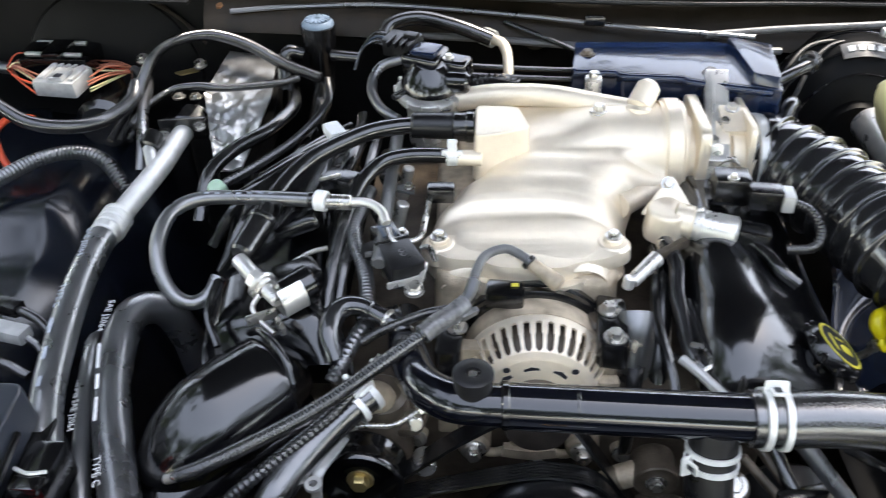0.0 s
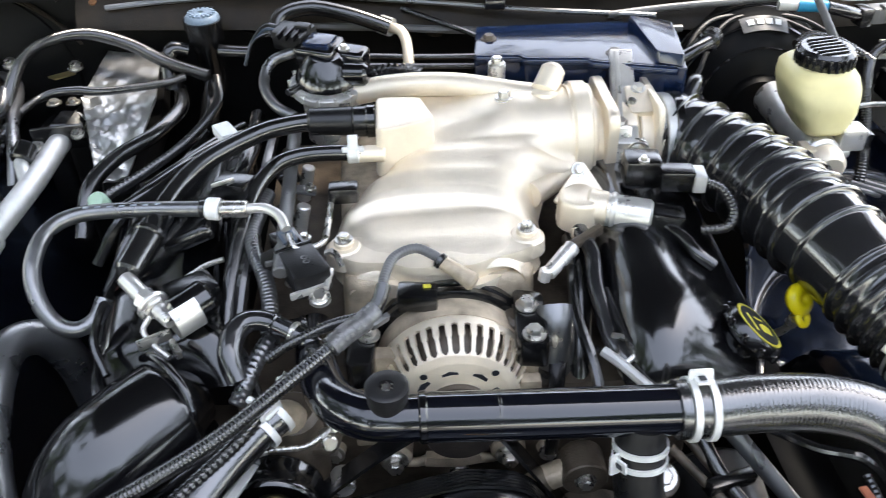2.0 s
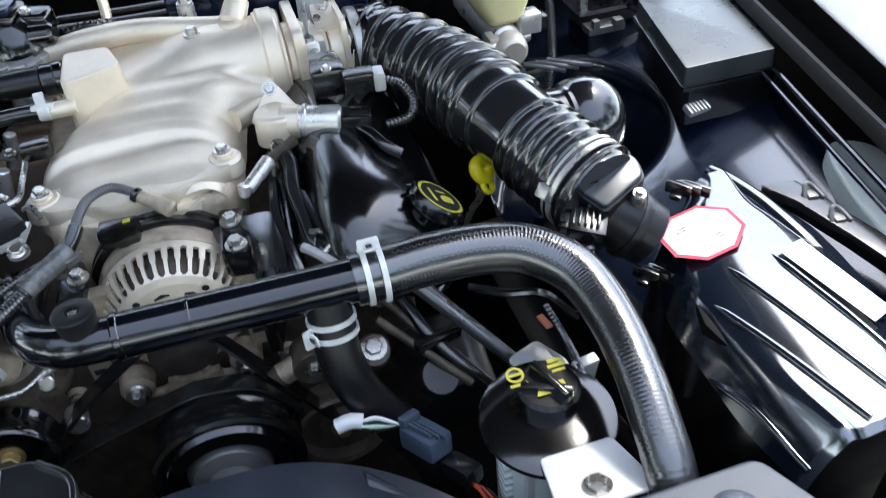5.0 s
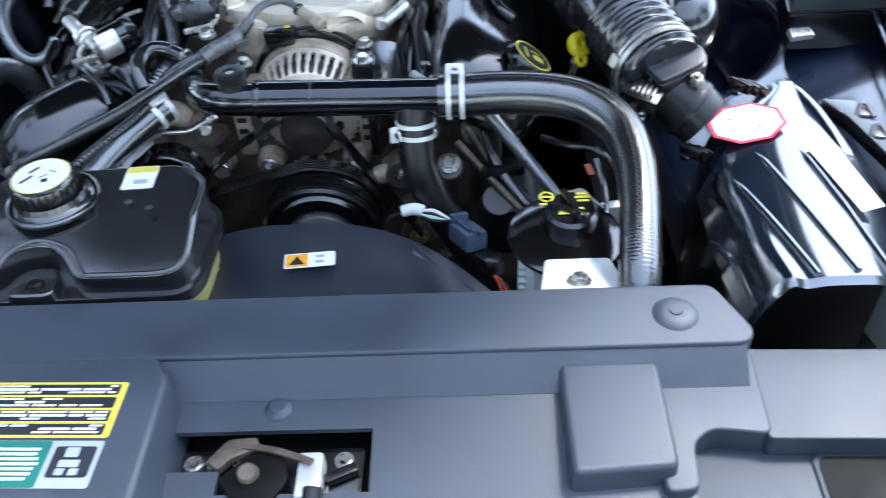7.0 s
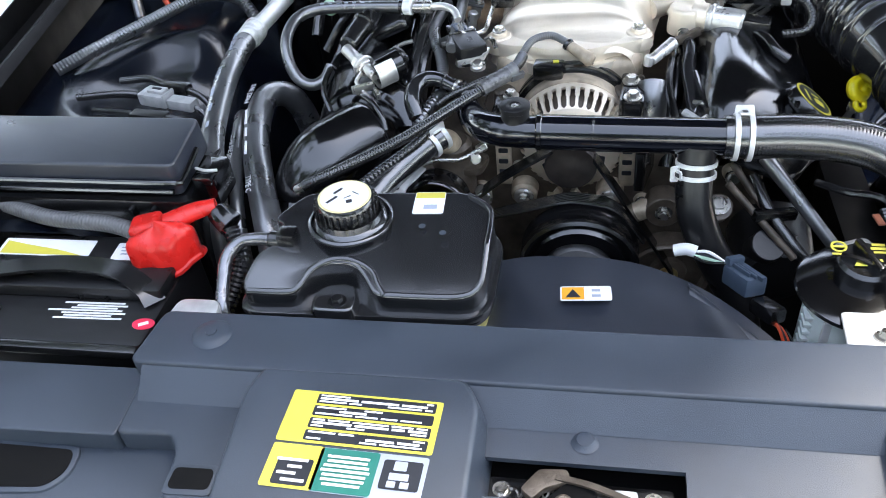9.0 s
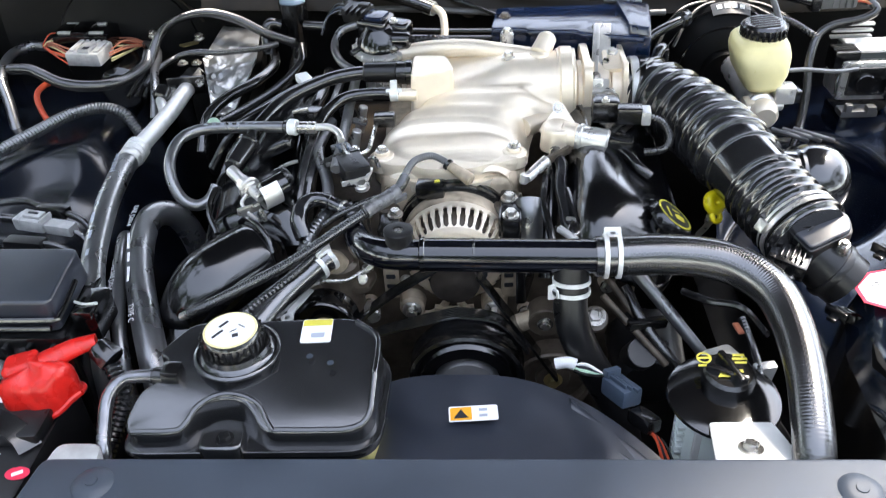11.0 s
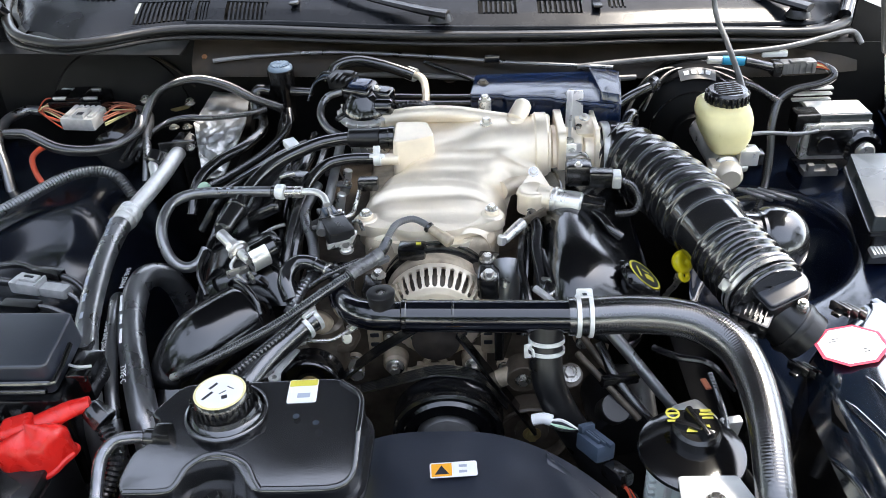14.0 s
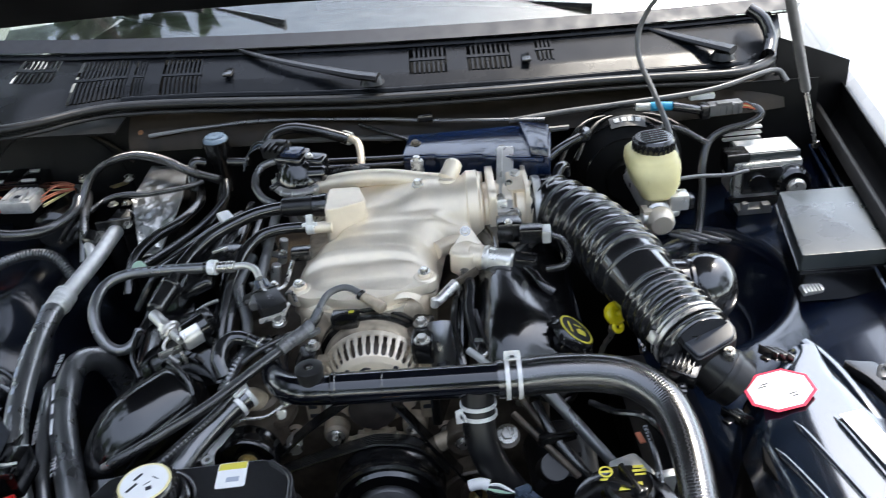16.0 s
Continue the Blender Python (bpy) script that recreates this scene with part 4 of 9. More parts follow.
part("elbow_flange", sweep([(0.176, 0.980, 0.956), (0.184, 0.980, 0.956), (0.196, 0.980, 0.956), (0.206, 0.980, 0.956)], lambda q: 0.0665 if 0.004 < q < 0.026 else 0.063, 40, 0.003, flat=1.02), "cast", plenum)
for x, y in ((0.197, 0.915), (0.196, 1.03)):
    part("flange_lug", cyl((0.184, y, 0.985 if y > 1 else 0.915), (0.212, y, 0.985 if y > 1 else 0.915), 0.016, n=16), "cast", plenum)

throttle = thing("throttle_assembly", (0.25, 0.97, 0.89), "pale machined aluminium throttle body with its lever bracket", "throttle body")
part("barrel", merge(cyl((0.206, 0.975, 0.952), (0.262, 0.975, 0.952), 0.050, 0.052, 0.004, 32), cyl((0.262, 0.975, 0.952), (0.296, 0.975, 0.950), 0.047, 0.047, 0.002, 32)), "cast", throttle)
part("flange", prism(rounded([(-0.062, -0.064), (0.062, -0.064), (0.062, 0.060), (-0.062, 0.060)], 0.020), -0.007, 0.007, 0.003, 2, 0, facing((0.2235, 0.976, 0.955), (1, 0, 0), (0, 1, 0))), "cast", throttle, "squarish cast mounting flange")
part("flange", prism(rounded([(-0.058, -0.050), (0.052, -0.058), (0.056, 0.060), (-0.050, 0.062)], 0.016), -0.004, 0.004, 0.002, 2, 0, facing((0.284, 0.978, 0.952), (1, 0, 0), (0, 1, 0))), "cast", throttle)
part("bracket", box((0.250, 0.985, 1.002), (0.030, 0.150, 0.014), 0.004, (25, 0, -7)), "bright", throttle, "bright flat bracket")
part("bracket_rib", box((0.243, 0.984, 1.010), (0.006, 0.130, 0.010), 0.002, (25, 0, -7)), "bright", throttle)
part("bracket", box((0.238, 0.925, 0.955), (0.022, 0.014, 0.075), 0.004, (-10, 0, 0)), "bright", throttle)
part("sensor_pad", prism(rounded(rect(0.034, 0.046), 0.006), 0, 0.010, 0.002, 2, 0, facing((0.268, 0.975, 0.998), (0, -0.35, 1), (1, 0, 0))), "cast", throttle)
part("pad_screw", hexbolt((0.268, 0.988, 1.013), (0, -0.35, 1), 0.0065), "bright", throttle)
for p in ((0.256, 0.968, 1.003), (0.237, 0.940, 0.992), (0.262, 0.925, 0.955), (0.228, 0.922, 0.935)):
    part("bolt", hexbolt(p, (0, -0.4, 1), 0.006), "steel", throttle)
part("shaft", cyl((0.252, 0.905, 0.955), (0.252, 0.93, 0.955), 0.016, n=18), "bright", throttle)
part("return_spring", sweep([(0.255 + 0.014 * math.cos(k * 0.9), 0.91 + 0.0012 * k, 0.965 + 0.014 * math.sin(k * 0.9)) for k in range(16)], 0.0016, 6, 0.003), "steel", throttle)

iac = thing("idle_valve", (0.19, 0.83, 0.92), "bare aluminium idle air valve with a round motor", "valve")
part("mount_flange", prism(rounded([(-0.034, -0.020), (0.034, -0.022), (0.004, 0.030)], 0.008), -0.005, 0.005, 0.002, 2, 0, facing((0.173, 0.858, 0.958), (0, -0.75, 0.65), (1, 0, 0))), "cast", iac, "triangular cast flange")
part("body", merge(prism(rounded([(0.142, 0.822), (0.160, 0.806), (0.184, 0.806), (0.190, 0.850), (0.172, 0.866), (0.144, 0.848)], 0.008), 0.922, 0.962, 0.006, 3, 0.10), cyl((0.166, 0.812, 0.930), (0.166, 0.800, 0.922), 0.012, 0.010, 0.003, 16)), "cast", iac)
part("neck", cyl((0.176, 0.832, 0.946), (0.200, 0.824, 0.945), 0.0215, 0.0205, 0.003, 26), "cast", iac)
part("motor", cyl((0.196, 0.825, 0.945), (0.246, 0.810, 0.942), 0.0195, 0.0195, 0.003, 26), "bright", iac)
part("collar", cyl((0.202, 0.823, 0.945), (0.208, 0.821, 0.945), 0.0215, n=26), "bright", iac)
part("connector", box((0.262, 0.808, 0.940), (0.040, 0.028, 0.024), 0.004, (0, 5, -12)), "plastic", iac)
part("bolt", hexbolt((0.172, 0.866, 0.974), (0, -0.75, 0.65), r=0.006), "steel", iac)

tps = thing("throttle_sensor", (0.26, 0.875, 0.95), "black throttle position sensor with a plugged connector", "sensor")
part("body", box((0.245, 0.865, 0.972), (0.042, 0.036, 0.036), 0.006, (0, 0, -4)), "plastic", tps)
part("connector", box((0.278, 0.838, 0.975), (0.038, 0.026, 0.026), 0.004, (0, 0, -6)), "plastic", tps)
part("connector_end", box((0.302, 0.834, 0.974), (0.014, 0.028, 0.022), 0.003, (0, 0, -6)), "pipe", tps, "pale connector lock")
part("screw", hexbolt((0.243, 0.853, 0.990), r=0.0045), "steel", tps)
part("lead", sweep([(0.308, 0.832, 0.972), (0.326, 0.818, 0.968), (0.333, 0.795, 0.955), (0.322, 0.780, 0.945), (0.296, 0.785, 0.938)], 0.0065, 10, 0.004, 0.0015, 0.005), "loom", tps)

# ignition / EGR group at the back of the plenum
egr = thing("egr_valve", (-0.12, 1.07, 0.96), "black vacuum control valve on a silver flange", "valve")
part("flange", lathe([(0, 0.012), (0.046, 0.012), (0.050, 0.009), (0.050, 0.002), (0.047, 0)], 32, pose(-0.122, 1.062, 0.997, 8)), "bright", egr, "silver crimped flange")
for k in range(14):
    a = 2 * math.pi * k / 14
    part("crimp", box((-0.122 + 0.0495 * math.cos(a), 1.062 + 0.0495 * math.sin(a), 1.004 + 0.006 * math.sin(a)), (0.006, 0.004, 0.010), 0.001, (0, 0, math.degrees(a))), "bright", egr)
part("body", lathe([(0, 0.045), (0.02, 0.045), (0.026, 0.040), (0.034, 0.030), (0.040, 0.022), (0.043, 0.012)], 32, pose(-0.122, 1.066, 0.999, 8)), "gloss", egr)
part("solenoid", merge(box((-0.13, 1.082, 1.036), (0.056, 0.048, 0.034), 0.008, (8, 0, -25), 3), box((-0.088, 1.070, 1.032), (0.040, 0.032, 0.030), 0.008, (8, 0, -25), 3)), "gloss", egr)
part("side_drum", cyl((-0.100, 1.050, 1.020), (-0.068, 1.042, 1.022), 0.016, 0.015, 0.004, 20), "gloss", egr)
part("port_nipple", cyl((-0.150, 1.052, 1.008), (-0.172, 1.030, 1.006), 0.006, 0.005, 0.001, 12), "plastic", egr)
part("connector", merge(box((-0.163, 1.105, 1.050), (0.05, 0.034, 0.026), 0.004, (8, 0, -25)), box((-0.150, 1.098, 1.066), (0.020, 0.012, 0.008), 0.002, (8, 0, -25))), "satin", egr)
for k in range(4):
    part("connector_rib", box((-0.178 + 0.010 * k, 1.094 - 0.004 * k, 1.060), (0.003, 0.026, 0.008), 0.001, (8, 0, -25)), "satin", egr)
for k in range(3):
    part("wire", sweep([(-0.186, 1.118, 1.048 + 0.006 * k), (-0.205, 1.128, 1.046 + 0.006 * k), (-0.225, 1.125, 1.035), (-0.235, 1.11, 1.01)], 0.0022, 6, 0.005), ("loom", "bluegrey", "loom")[k], egr)
part("cap", box((-0.128, 1.075, 1.055), (0.036, 0.03, 0.008), 0.003, (8, 0, -25)), "navy", egr)
part("cap_screw", hexbolt((-0.098, 1.066, 1.047), (0, -0.1, 1), 0.005), "steel", egr)
part("lower_housing", cyl((-0.118, 1.052, 0.93), (-0.120, 1.058, 0.999), 0.036, 0.038, n=28), "bright", egr, "silver valve can")
part("can_strap", box((-0.100, 1.016, 0.972), (0.016, 0.006, 0.050), 0.002, (8, 0, 10)), "steel", egr)
part("tube", sweep([(-0.165, 1.09, 1.035), (-0.195, 1.085, 1.025), (-0.205, 1.060, 1.005), (-0.190, 1.030, 0.99), (-0.165, 1.015, 0.98)], 0.007, 12, 0.006), "hose", egr)
part("spring_hose", sweep([(-0.07, 1.10, 0.985), (-0.03, 1.115, 0.985), (0.0, 1.105, 0.98)], 0.018, 14, 0.004, 0.005, 0.008), "loom", egr)

# blue-black cover plate behind the throttle
hide = thing("intake_cover", (0.22, 1.1, 0.99), "dark navy painted sheet metal cover over the throttle cable", "cover")
part("shell", prism(rounded([(0.070, 1.070), (0.082, 1.165), (0.285, 1.165), (0.352, 1.130), (0.333, 1.000), (0.320, 1.010), (0.225, 1.040), (0.216, 1.050), (0.140, 1.058), (0.130, 1.068)], 0.006), 0.990, 1.030, 0.0035, 2), "navy", hide)
part("raised_end", prism(rounded([(0.292, 1.158), (0.350, 1.128), (0.332, 1.004), (0.298, 1.022)], 0.006), 1.015, 1.044, 0.004, 2, 0.10), "navy", hide)
part("folded_front", sweep([(0.074, 1.070, 1.024), (0.130, 1.066, 1.024), (0.142, 1.056, 1.024), (0.216, 1.048, 1.024), (0.226, 1.038, 1.024), (0.322, 1.008, 1.024)], 0.0055, 10, 0.005), "navy", hide)
for p in ((0.095, 1.119, 1.030), (0.252, 1.056, 1.030)):
    part("screw", hexbolt(p, r=0.0075, h=0.007), "grime", hide)

# ---- alternator and belt drive ----
alt = thing("alternator", (0.013, 0.65, 0.76), "aluminium alternator with slotted front housing", "alternator")
AX = (0.013, 0.0, 0.836)


def along(y):
    return (AX[0], y, AX[2])


back_pose = axis_pose(along(0.745), along(0.5))
part("rear_ring", lathe([(0.05, 0.0), (0.086, 0.002), (0.090, 0.005), (0.090, 0.012), (0.086, 0.014), (0.086, 0.017), (0.090, 0.019), (0.090, 0.026), (0.083, 0.029), (0.05, 0.030)], 48, back_pose), "plastic", alt)
part("stator_band", lathe([(0.07, 0.028), (0.0825, 0.029), (0.0830, 0.040), (0.0822, 0.054), (0.07, 0.055)], 48, back_pose), "dirty", alt, "brown stained laminated steel band")
part("winding", lathe([(0.070, 0.050), (0.072, 0.058), (0.068, 0.072), (0.060, 0.086), (0.050, 0.092), (0.030, 0.094), (0, 0.094)], 44, back_pose), "grime", alt)
SLOTS = 38
FACE = [(0.0800, 0.050), (0.0818, 0.056), (0.0812, 0.064), (0.0775, 0.077), (0.0720, 0.088), (0.0655, 0.0955), (0.0570, 0.0995), (0.0440, 0.102), (0.0300, 0.104)]


def front_housing():
    """The domed end casting, pierced all round by radial slots with rounded ends."""
    rows, n = [], SLOTS * 12
    q = 0.0
    for k in range(len(FACE) - 1):
        (r0, d0), (r1, d1) = FACE[k], FACE[k + 1]
        length = math.hypot(r1 - r0, d1 - d0)
        steps = max(2, round(length / 0.0012))
        for i in range(steps):
            rows.append((lerp(r0, r1, i / steps), lerp(d0, d1, i / steps), q + length * i / steps))
        q += length
    rows.append((*FACE[-1], q))
    bm = bmesh.new()
    grid = [[bm.verts.new((AX[0] + r * math.cos(2 * math.pi * i / n), 0.745 - d, AX[2] + r * math.sin(2 * math.pi * i / n))) for i in range(n)] for r, d, _ in rows]
    for k in range(len(rows) - 1):
        r, q = (rows[k][0] + rows[k + 1][0]) / 2, (rows[k][2] + rows[k + 1][2]) / 2
        for i in range(n):
            off = ((i + 0.5) % 12 - 6) / 12 * 2 * math.pi / SLOTS * r
            past = max(0.0, 0.0185 - q, q - 0.0450)
            if math.hypot(off, past) > 0.0037:
                bm.faces.new((grid[k][i], grid[k][(i + 1) % n], grid[k + 1][(i + 1) % n], grid[k + 1][i]))
    bmesh.ops.delete(bm, geom=[v for v in bm.verts if not v.link_faces], context="VERTS")
    bmesh.ops.recalc_face_normals(bm, faces=bm.faces)
    bmesh.ops.solidify(bm, geom=bm.faces[:], thickness=0.0035)
    return bm


part("front_housing", front_housing(), "cast", alt, "domed cast housing with radial slots")
for k in range(9):
    a0, a1 = radians(40 * k + 6), radians(40 * k + 32)
    # black plates proud of the casting stand in for shaded vent holes
    part("vent_hole_shade", plate([(r * math.cos(a), r * math.sin(a)) for r, a in ((0.036, a0), (0.047, a0 + 0.05), (0.049, (a0 + a1) / 2), (0.047, a1 - 0.05), (0.036, a1))], facing((AX[0], 0.6434, AX[2]), (0, -1, 0.02), (1, 0, 0)), 0.0012), "inkblack", alt)
part("shaft_boss", lathe([(0.034, 0.100), (0.032, 0.109), (0.020, 0.111), (0, 0.111)], 30, back_pose), "grime", alt)
part("pulley", lathe([(0.024, 0.108), (0.034, 0.112), (0.034, 0.118), (0.032, 0.120), (0.034, 0.123), (0.032, 0.126), (0.034, 0.129), (0.032, 0.132), (0.0355, 0.135), (0.0355, 0.141), (0.034, 0.143), (0.006, 0.1435), (0.003, 0.1445), (0, 0.1445)], 36, back_pose), "rust", alt, "dull brown belt pulley cap")
for a in (205, 335):
    c, s_ = math.cos(radians(a)), math.sin(radians(a))
    part("housing_lug", cyl((AX[0] + 0.084 * c, 0.70, AX[2] + 0.084 * s_), (AX[0] + 0.084 * c, 0.66, AX[2] + 0.084 * s_), 0.012, 0.011, 0.003, 14), "cast", alt)
    part("housing_bolt", hexbolt((AX[0] + 0.084 * c, 0.66, AX[2] + 0.084 * s_), (0, -1, 0), 0.006), "steel", alt)
for x in (-0.014, 0.016):
    # flat black disc on the face, the hole's shade put in as colour
    part("through_hole_shade", lathe([(0, 0), (0.004, 0)], 12, axis_pose((AX[0] + 2.4 * x, 0.6425, AX[2] + 0.044), (AX[0] + 2.4 * x, 0.5, AX[2] + 0.046))), "inkblack", alt)
abr = thing("alternator_bracket", (0.01, 0.66, 0.74), "stained beige cast alternator bracket with slots", "bracket")
part("plate", prism(rounded([(-0.085, 0.668), (0.10, 0.668), (0.104, 0.685), (-0.088, 0.685)], 0.006), 0.735, 0.885, 0.003), "dirty", abr)
for x0, x1 in ((-0.094, -0.074), (0.080, 0.100)):
    part("slotted_cheek", box(((x0 + x1) / 2, 0.656, 0.815), (0.022, 0.014, 0.085), 0.003), "dirty", abr, "slotted cast cheek")
    for z in (0.796, 0.814, 0.832):
        # black blocks on the cheek paint in the shade of its slots
        part("slot", box(((x0 + x1) / 2, 0.6495, z), (0.014, 0.004, 0.008), 0.003), "inkblack", abr)
for x in (-0.055, 0.068):
    part("mount_boss", cyl((x, 0.672, 0.762), (x, 0.636, 0.762), 0.021, 0.019, 0.004, 24), "dirty", abr, "round cast mounting boss")
    part("boss_washer", cyl((x, 0.637, 0.762), (x, 0.631, 0.762), 0.0145, n=24), "steel", abr)
    part("bolt", hexbolt((x, 0.631, 0.762), (0, -1, 0), 0.0085, 0.010), "steel", abr)
    k = 1 if x > 0 else -1
    part("boss_web", sweep([(x, 0.650, 0.745), (x - k * 0.022, 0.648, 0.742), (x - k * 0.040, 0.646, 0.752), (x - k * 0.052, 0.646, 0.768)], 0.0055, 10, 0.006), "dirty", abr)
part("foot_web", ribbon([(-0.022, 0.640, 0.757), (0.008, 0.640, 0.753), (0.038, 0.640, 0.757)], 0.014, 0.010, (0, -1, 0)), "dirty", abr)
part("boss_bolt", hexbolt((0.015, 0.640, 0.732), (0, -1, 0), 0.008, 0.009), "steel", abr)
part("arm", prism(rounded([(0.075, 0.66), (0.108, 0.655), (0.112, 0.735), (0.08, 0.742)], 0.008), 0.87, 0.905, 0.004), "plastic", abr, "black upper mounting arm")
for p in ((0.093, 0.668, 0.907), (0.092, 0.712, 0.907)):
    part("bolt", hexbolt(p, r=0.0085, h=0.009), "steel", abr)
part("arm", prism(rounded([(-0.098, 0.650), (-0.070, 0.650), (-0.066, 0.700), (-0.095, 0.70)], 0.008), 0.86, 0.895, 0.004), "plastic", abr)
part("bolt", hexbolt((-0.074, 0.690, 0.897), r=0.008, h=0.009), "steel", abr)
part("stay", prism(rounded([(0.098, 0.60), (0.112, 0.60), (0.135, 0.69), (0.115, 0.69)], 0.004), 0.80, 0.86, 0.003), "plastic", abr)


def pulley(name, c, r, w, label, hub="plastic", nut=True, parent=None):
    p = thing(name, (c[0], c[1], c[2] - r), label, "pulley", "belt pulleys")
    m = axis_pose(Vector(c) + Vector((0, w / 2, 0)), Vector(c) - Vector((0, 1, 0)))
    part("rim", lathe([(r * 0.5, 0.004), (r * 0.93, 0), (r, 0.003), (r, w * 0.2), (r * 0.96, w * 0.3), (r * 0.96, w * 0.75), (r, w * 0.85), (r, w), (r * 0.95, w + 0.003), (r * 0.86, w), (r * 0.82, w * 0.6), (r * 0.45, w * 0.6), (r * 0.42, w * 0.8), (r * 0.2, w * 0.85), (0, w * 0.85)], 40, m), hub, p)
    if nut:
        part("bolt", hexbolt(Vector(c) - Vector((0, w * 0.35, 0)), (0, -1, 0), 0.010, 0.010), "brass", p)
    return p


pulley("idler_pulley", (-0.172, 0.575, 0.795), 0.047, 0.034, "black idler pulley with a brass-coloured bolt", "gloss")
pulley("fan_pulley", (0.028, 0.548, 0.722), 0.082, 0.045, "black fan drive pulley low in front of the engine", "plastic", True)
pulley("water_pump_pulley", (0.155, 0.60, 0.66), 0.06, 0.035, "dark pulley deep beside the fan", "grime", True)
fanp = thing("fan_hub", (0.028, 0.50, 0.70), "dark metal fan hub inside the pulley", "hub")
part("cup", lathe([(0.070, 0.0), (0.066, 0.006), (0.052, 0.010), (0.050, 0.004)], 40, axis_pose((0.028, 0.526, 0.722), (0.028, 0.4, 0.722))), "gloss", fanp)
part("cone", lathe([(0.046, 0.0), (0.040, 0.012), (0.026, 0.018), (0.024, 0.030), (0, 0.031)], 36, axis_pose((0.028, 0.528, 0.722), (0.028, 0.4, 0.722))), "tube", fanp, "grey metal hub")
part("nut", cyl((0.028, 0.497, 0.722), (0.028, 0.480, 0.722), 0.017, n=6), "gloss", fanp)
belt = thing("drive_belt", (0, 0.57, 0.7), "ribbed black drive belt round the pulleys", "belt")
for k in range(6):
    y = 0.562 + 0.0036 * k
    part("belt_rib", sweep([(-0.215, y, 0.765), (-0.19, y, 0.744), (-0.10, y, 0.775), (0.0, y, 0.806), (0.03, y, 0.808), (0.075, y, 0.795), (0.115, y, 0.74)], 0.0024, 6, 0.012), "rubber", belt)
part("belt_run", ribbon([(-0.15, 0.575, 0.772), (-0.08, 0.585, 0.83), (-0.012, 0.60, 0.868)], 0.022, 0.004, (-0.6, 0, 0.8)), "rubber", belt)
part("belt_run", ribbon([(0.045, 0.60, 0.855), (0.10, 0.59, 0.77), (0.16, 0.585, 0.67)], 0.022, 0.004, (0.7, 0, 0.7)), "rubber", belt)

# thermostat housing and clutter in front of the left bank
thermo = thing("water_outlet", (-0.14, 0.62, 0.78), "stained aluminium water outlet with hose stubs", "housing")
part("body", cyl((-0.155, 0.625, 0.77), (-0.152, 0.622, 0.868), 0.034, 0.028, 0.006), "grime", thermo)
part("neck", sweep([(-0.15, 0.62, 0.85), (-0.155, 0.606, 0.875), (-0.17, 0.590, 0.885)], 0.017, 16, 0.006), "dirty", thermo)
part("flange", prism(rounded([(-0.20, 0.60), (-0.11, 0.60), (-0.10, 0.645), (-0.195, 0.65)], 0.015), 0.82, 0.832, 0.003), "grime", thermo)
part("fitting", cyl((-0.118, 0.60, 0.855), (-0.112, 0.578, 0.865), 0.008, n=8), "steel", thermo)
part("bypass_line", sweep([(-0.190, 0.572, 0.858), (-0.168, 0.577, 0.863), (-0.150, 0.577, 0.864), (-0.132, 0.580, 0.864), (-0.108, 0.594, 0.871)], 0.0032, 10, 0.003, 0.0005, 0.006), "steel", thermo, "braided metal line")
part("line_nut", cyl((-0.112, 0.592, 0.870), (-0.100, 0.599, 0.874), 0.0065, n=6), "steel", thermo)
part("fitting", cyl((-0.108, 0.597, 0.80), (-0.104, 0.574, 0.80), 0.012, n=12), "steel", thermo)

# ---- hoses and pipes ----
def hose(name, pts, r, label, material="hose", category="hose", wave=0.0, period=0.006, n=14, step=0.007):
    return solid(name, sweep(pts, r, n, step, wave, period), material, label, category)


def clamp(c, axis, r, parent, w=0.012, material="whitesteel", tab=(0, 0, 1)):
    """A spring clamp: two bands and an upright tab, hole shade as a black plate."""
    c, axis, tab = Vector(c), Vector(axis).normalized(), Vector(tab).normalized()
    t = part("clamp", merge(*[lathe([(r, -w * 0.22), (r + 0.0022, -w * 0.22), (r + 0.0022, w * 0.22), (r, w * 0.22), (r, -w * 0.22)], 32, axis_pose(c + axis * o, c + axis * (o + 1))) for o in (-w * 0.62, w * 0.62)]), material, parent, "pale spring clamp")
    part("clamp_tab", plate(rounded([(-w * 0.8, -0.008), (w * 0.8, -0.008), (w * 0.95, 0.016), (-w * 0.95, 0.016)], 0.002), facing(c + tab * (r + 0.004), tab.cross(axis), axis), 0.002), material, t)
    part("clamp_tab", plate(rounded(rect(w * 1.0, 0.016), 0.002), facing(c + tab * (r + 0.003) - tab.cross(axis) * 0.003, tab, axis), 0.002), material, t)
    # black plate on the tab paints the dark of its hole
    part("clamp_hole_shade", plate(rect(w * 0.45, 0.008), facing(c + tab * (r + 0.0055) - tab.cross(axis) * 0.003, tab, axis), 0.0006), "inkblack", t)
    return t


rad = thing("radiator_hose", (0.30, 0.45, 0.84), "thick glossy black upper radiator hose with a steel pipe section", "radiator hose")
part("rubber_hose", sweep([(0.196, 0.543, 0.925), (0.225, 0.543, 0.925), (0.275, 0.545, 0.925), (0.332, 0.543, 0.921), (0.376, 0.530, 0.914), (0.408, 0.494, 0.905), (0.417, 0.440, 0.895), (0.414, 0.380, 0.885), (0.407, 0.325, 0.868), (0.402, 0.288, 0.848), (0.400, 0.270, 0.81)], lambda s: 0.0262 - 0.004 * min(1.0, max(0.0, (s - 0.20) / 0.16)), 24, 0.006, 0.00022, 0.0040), "hoseblack", rad)
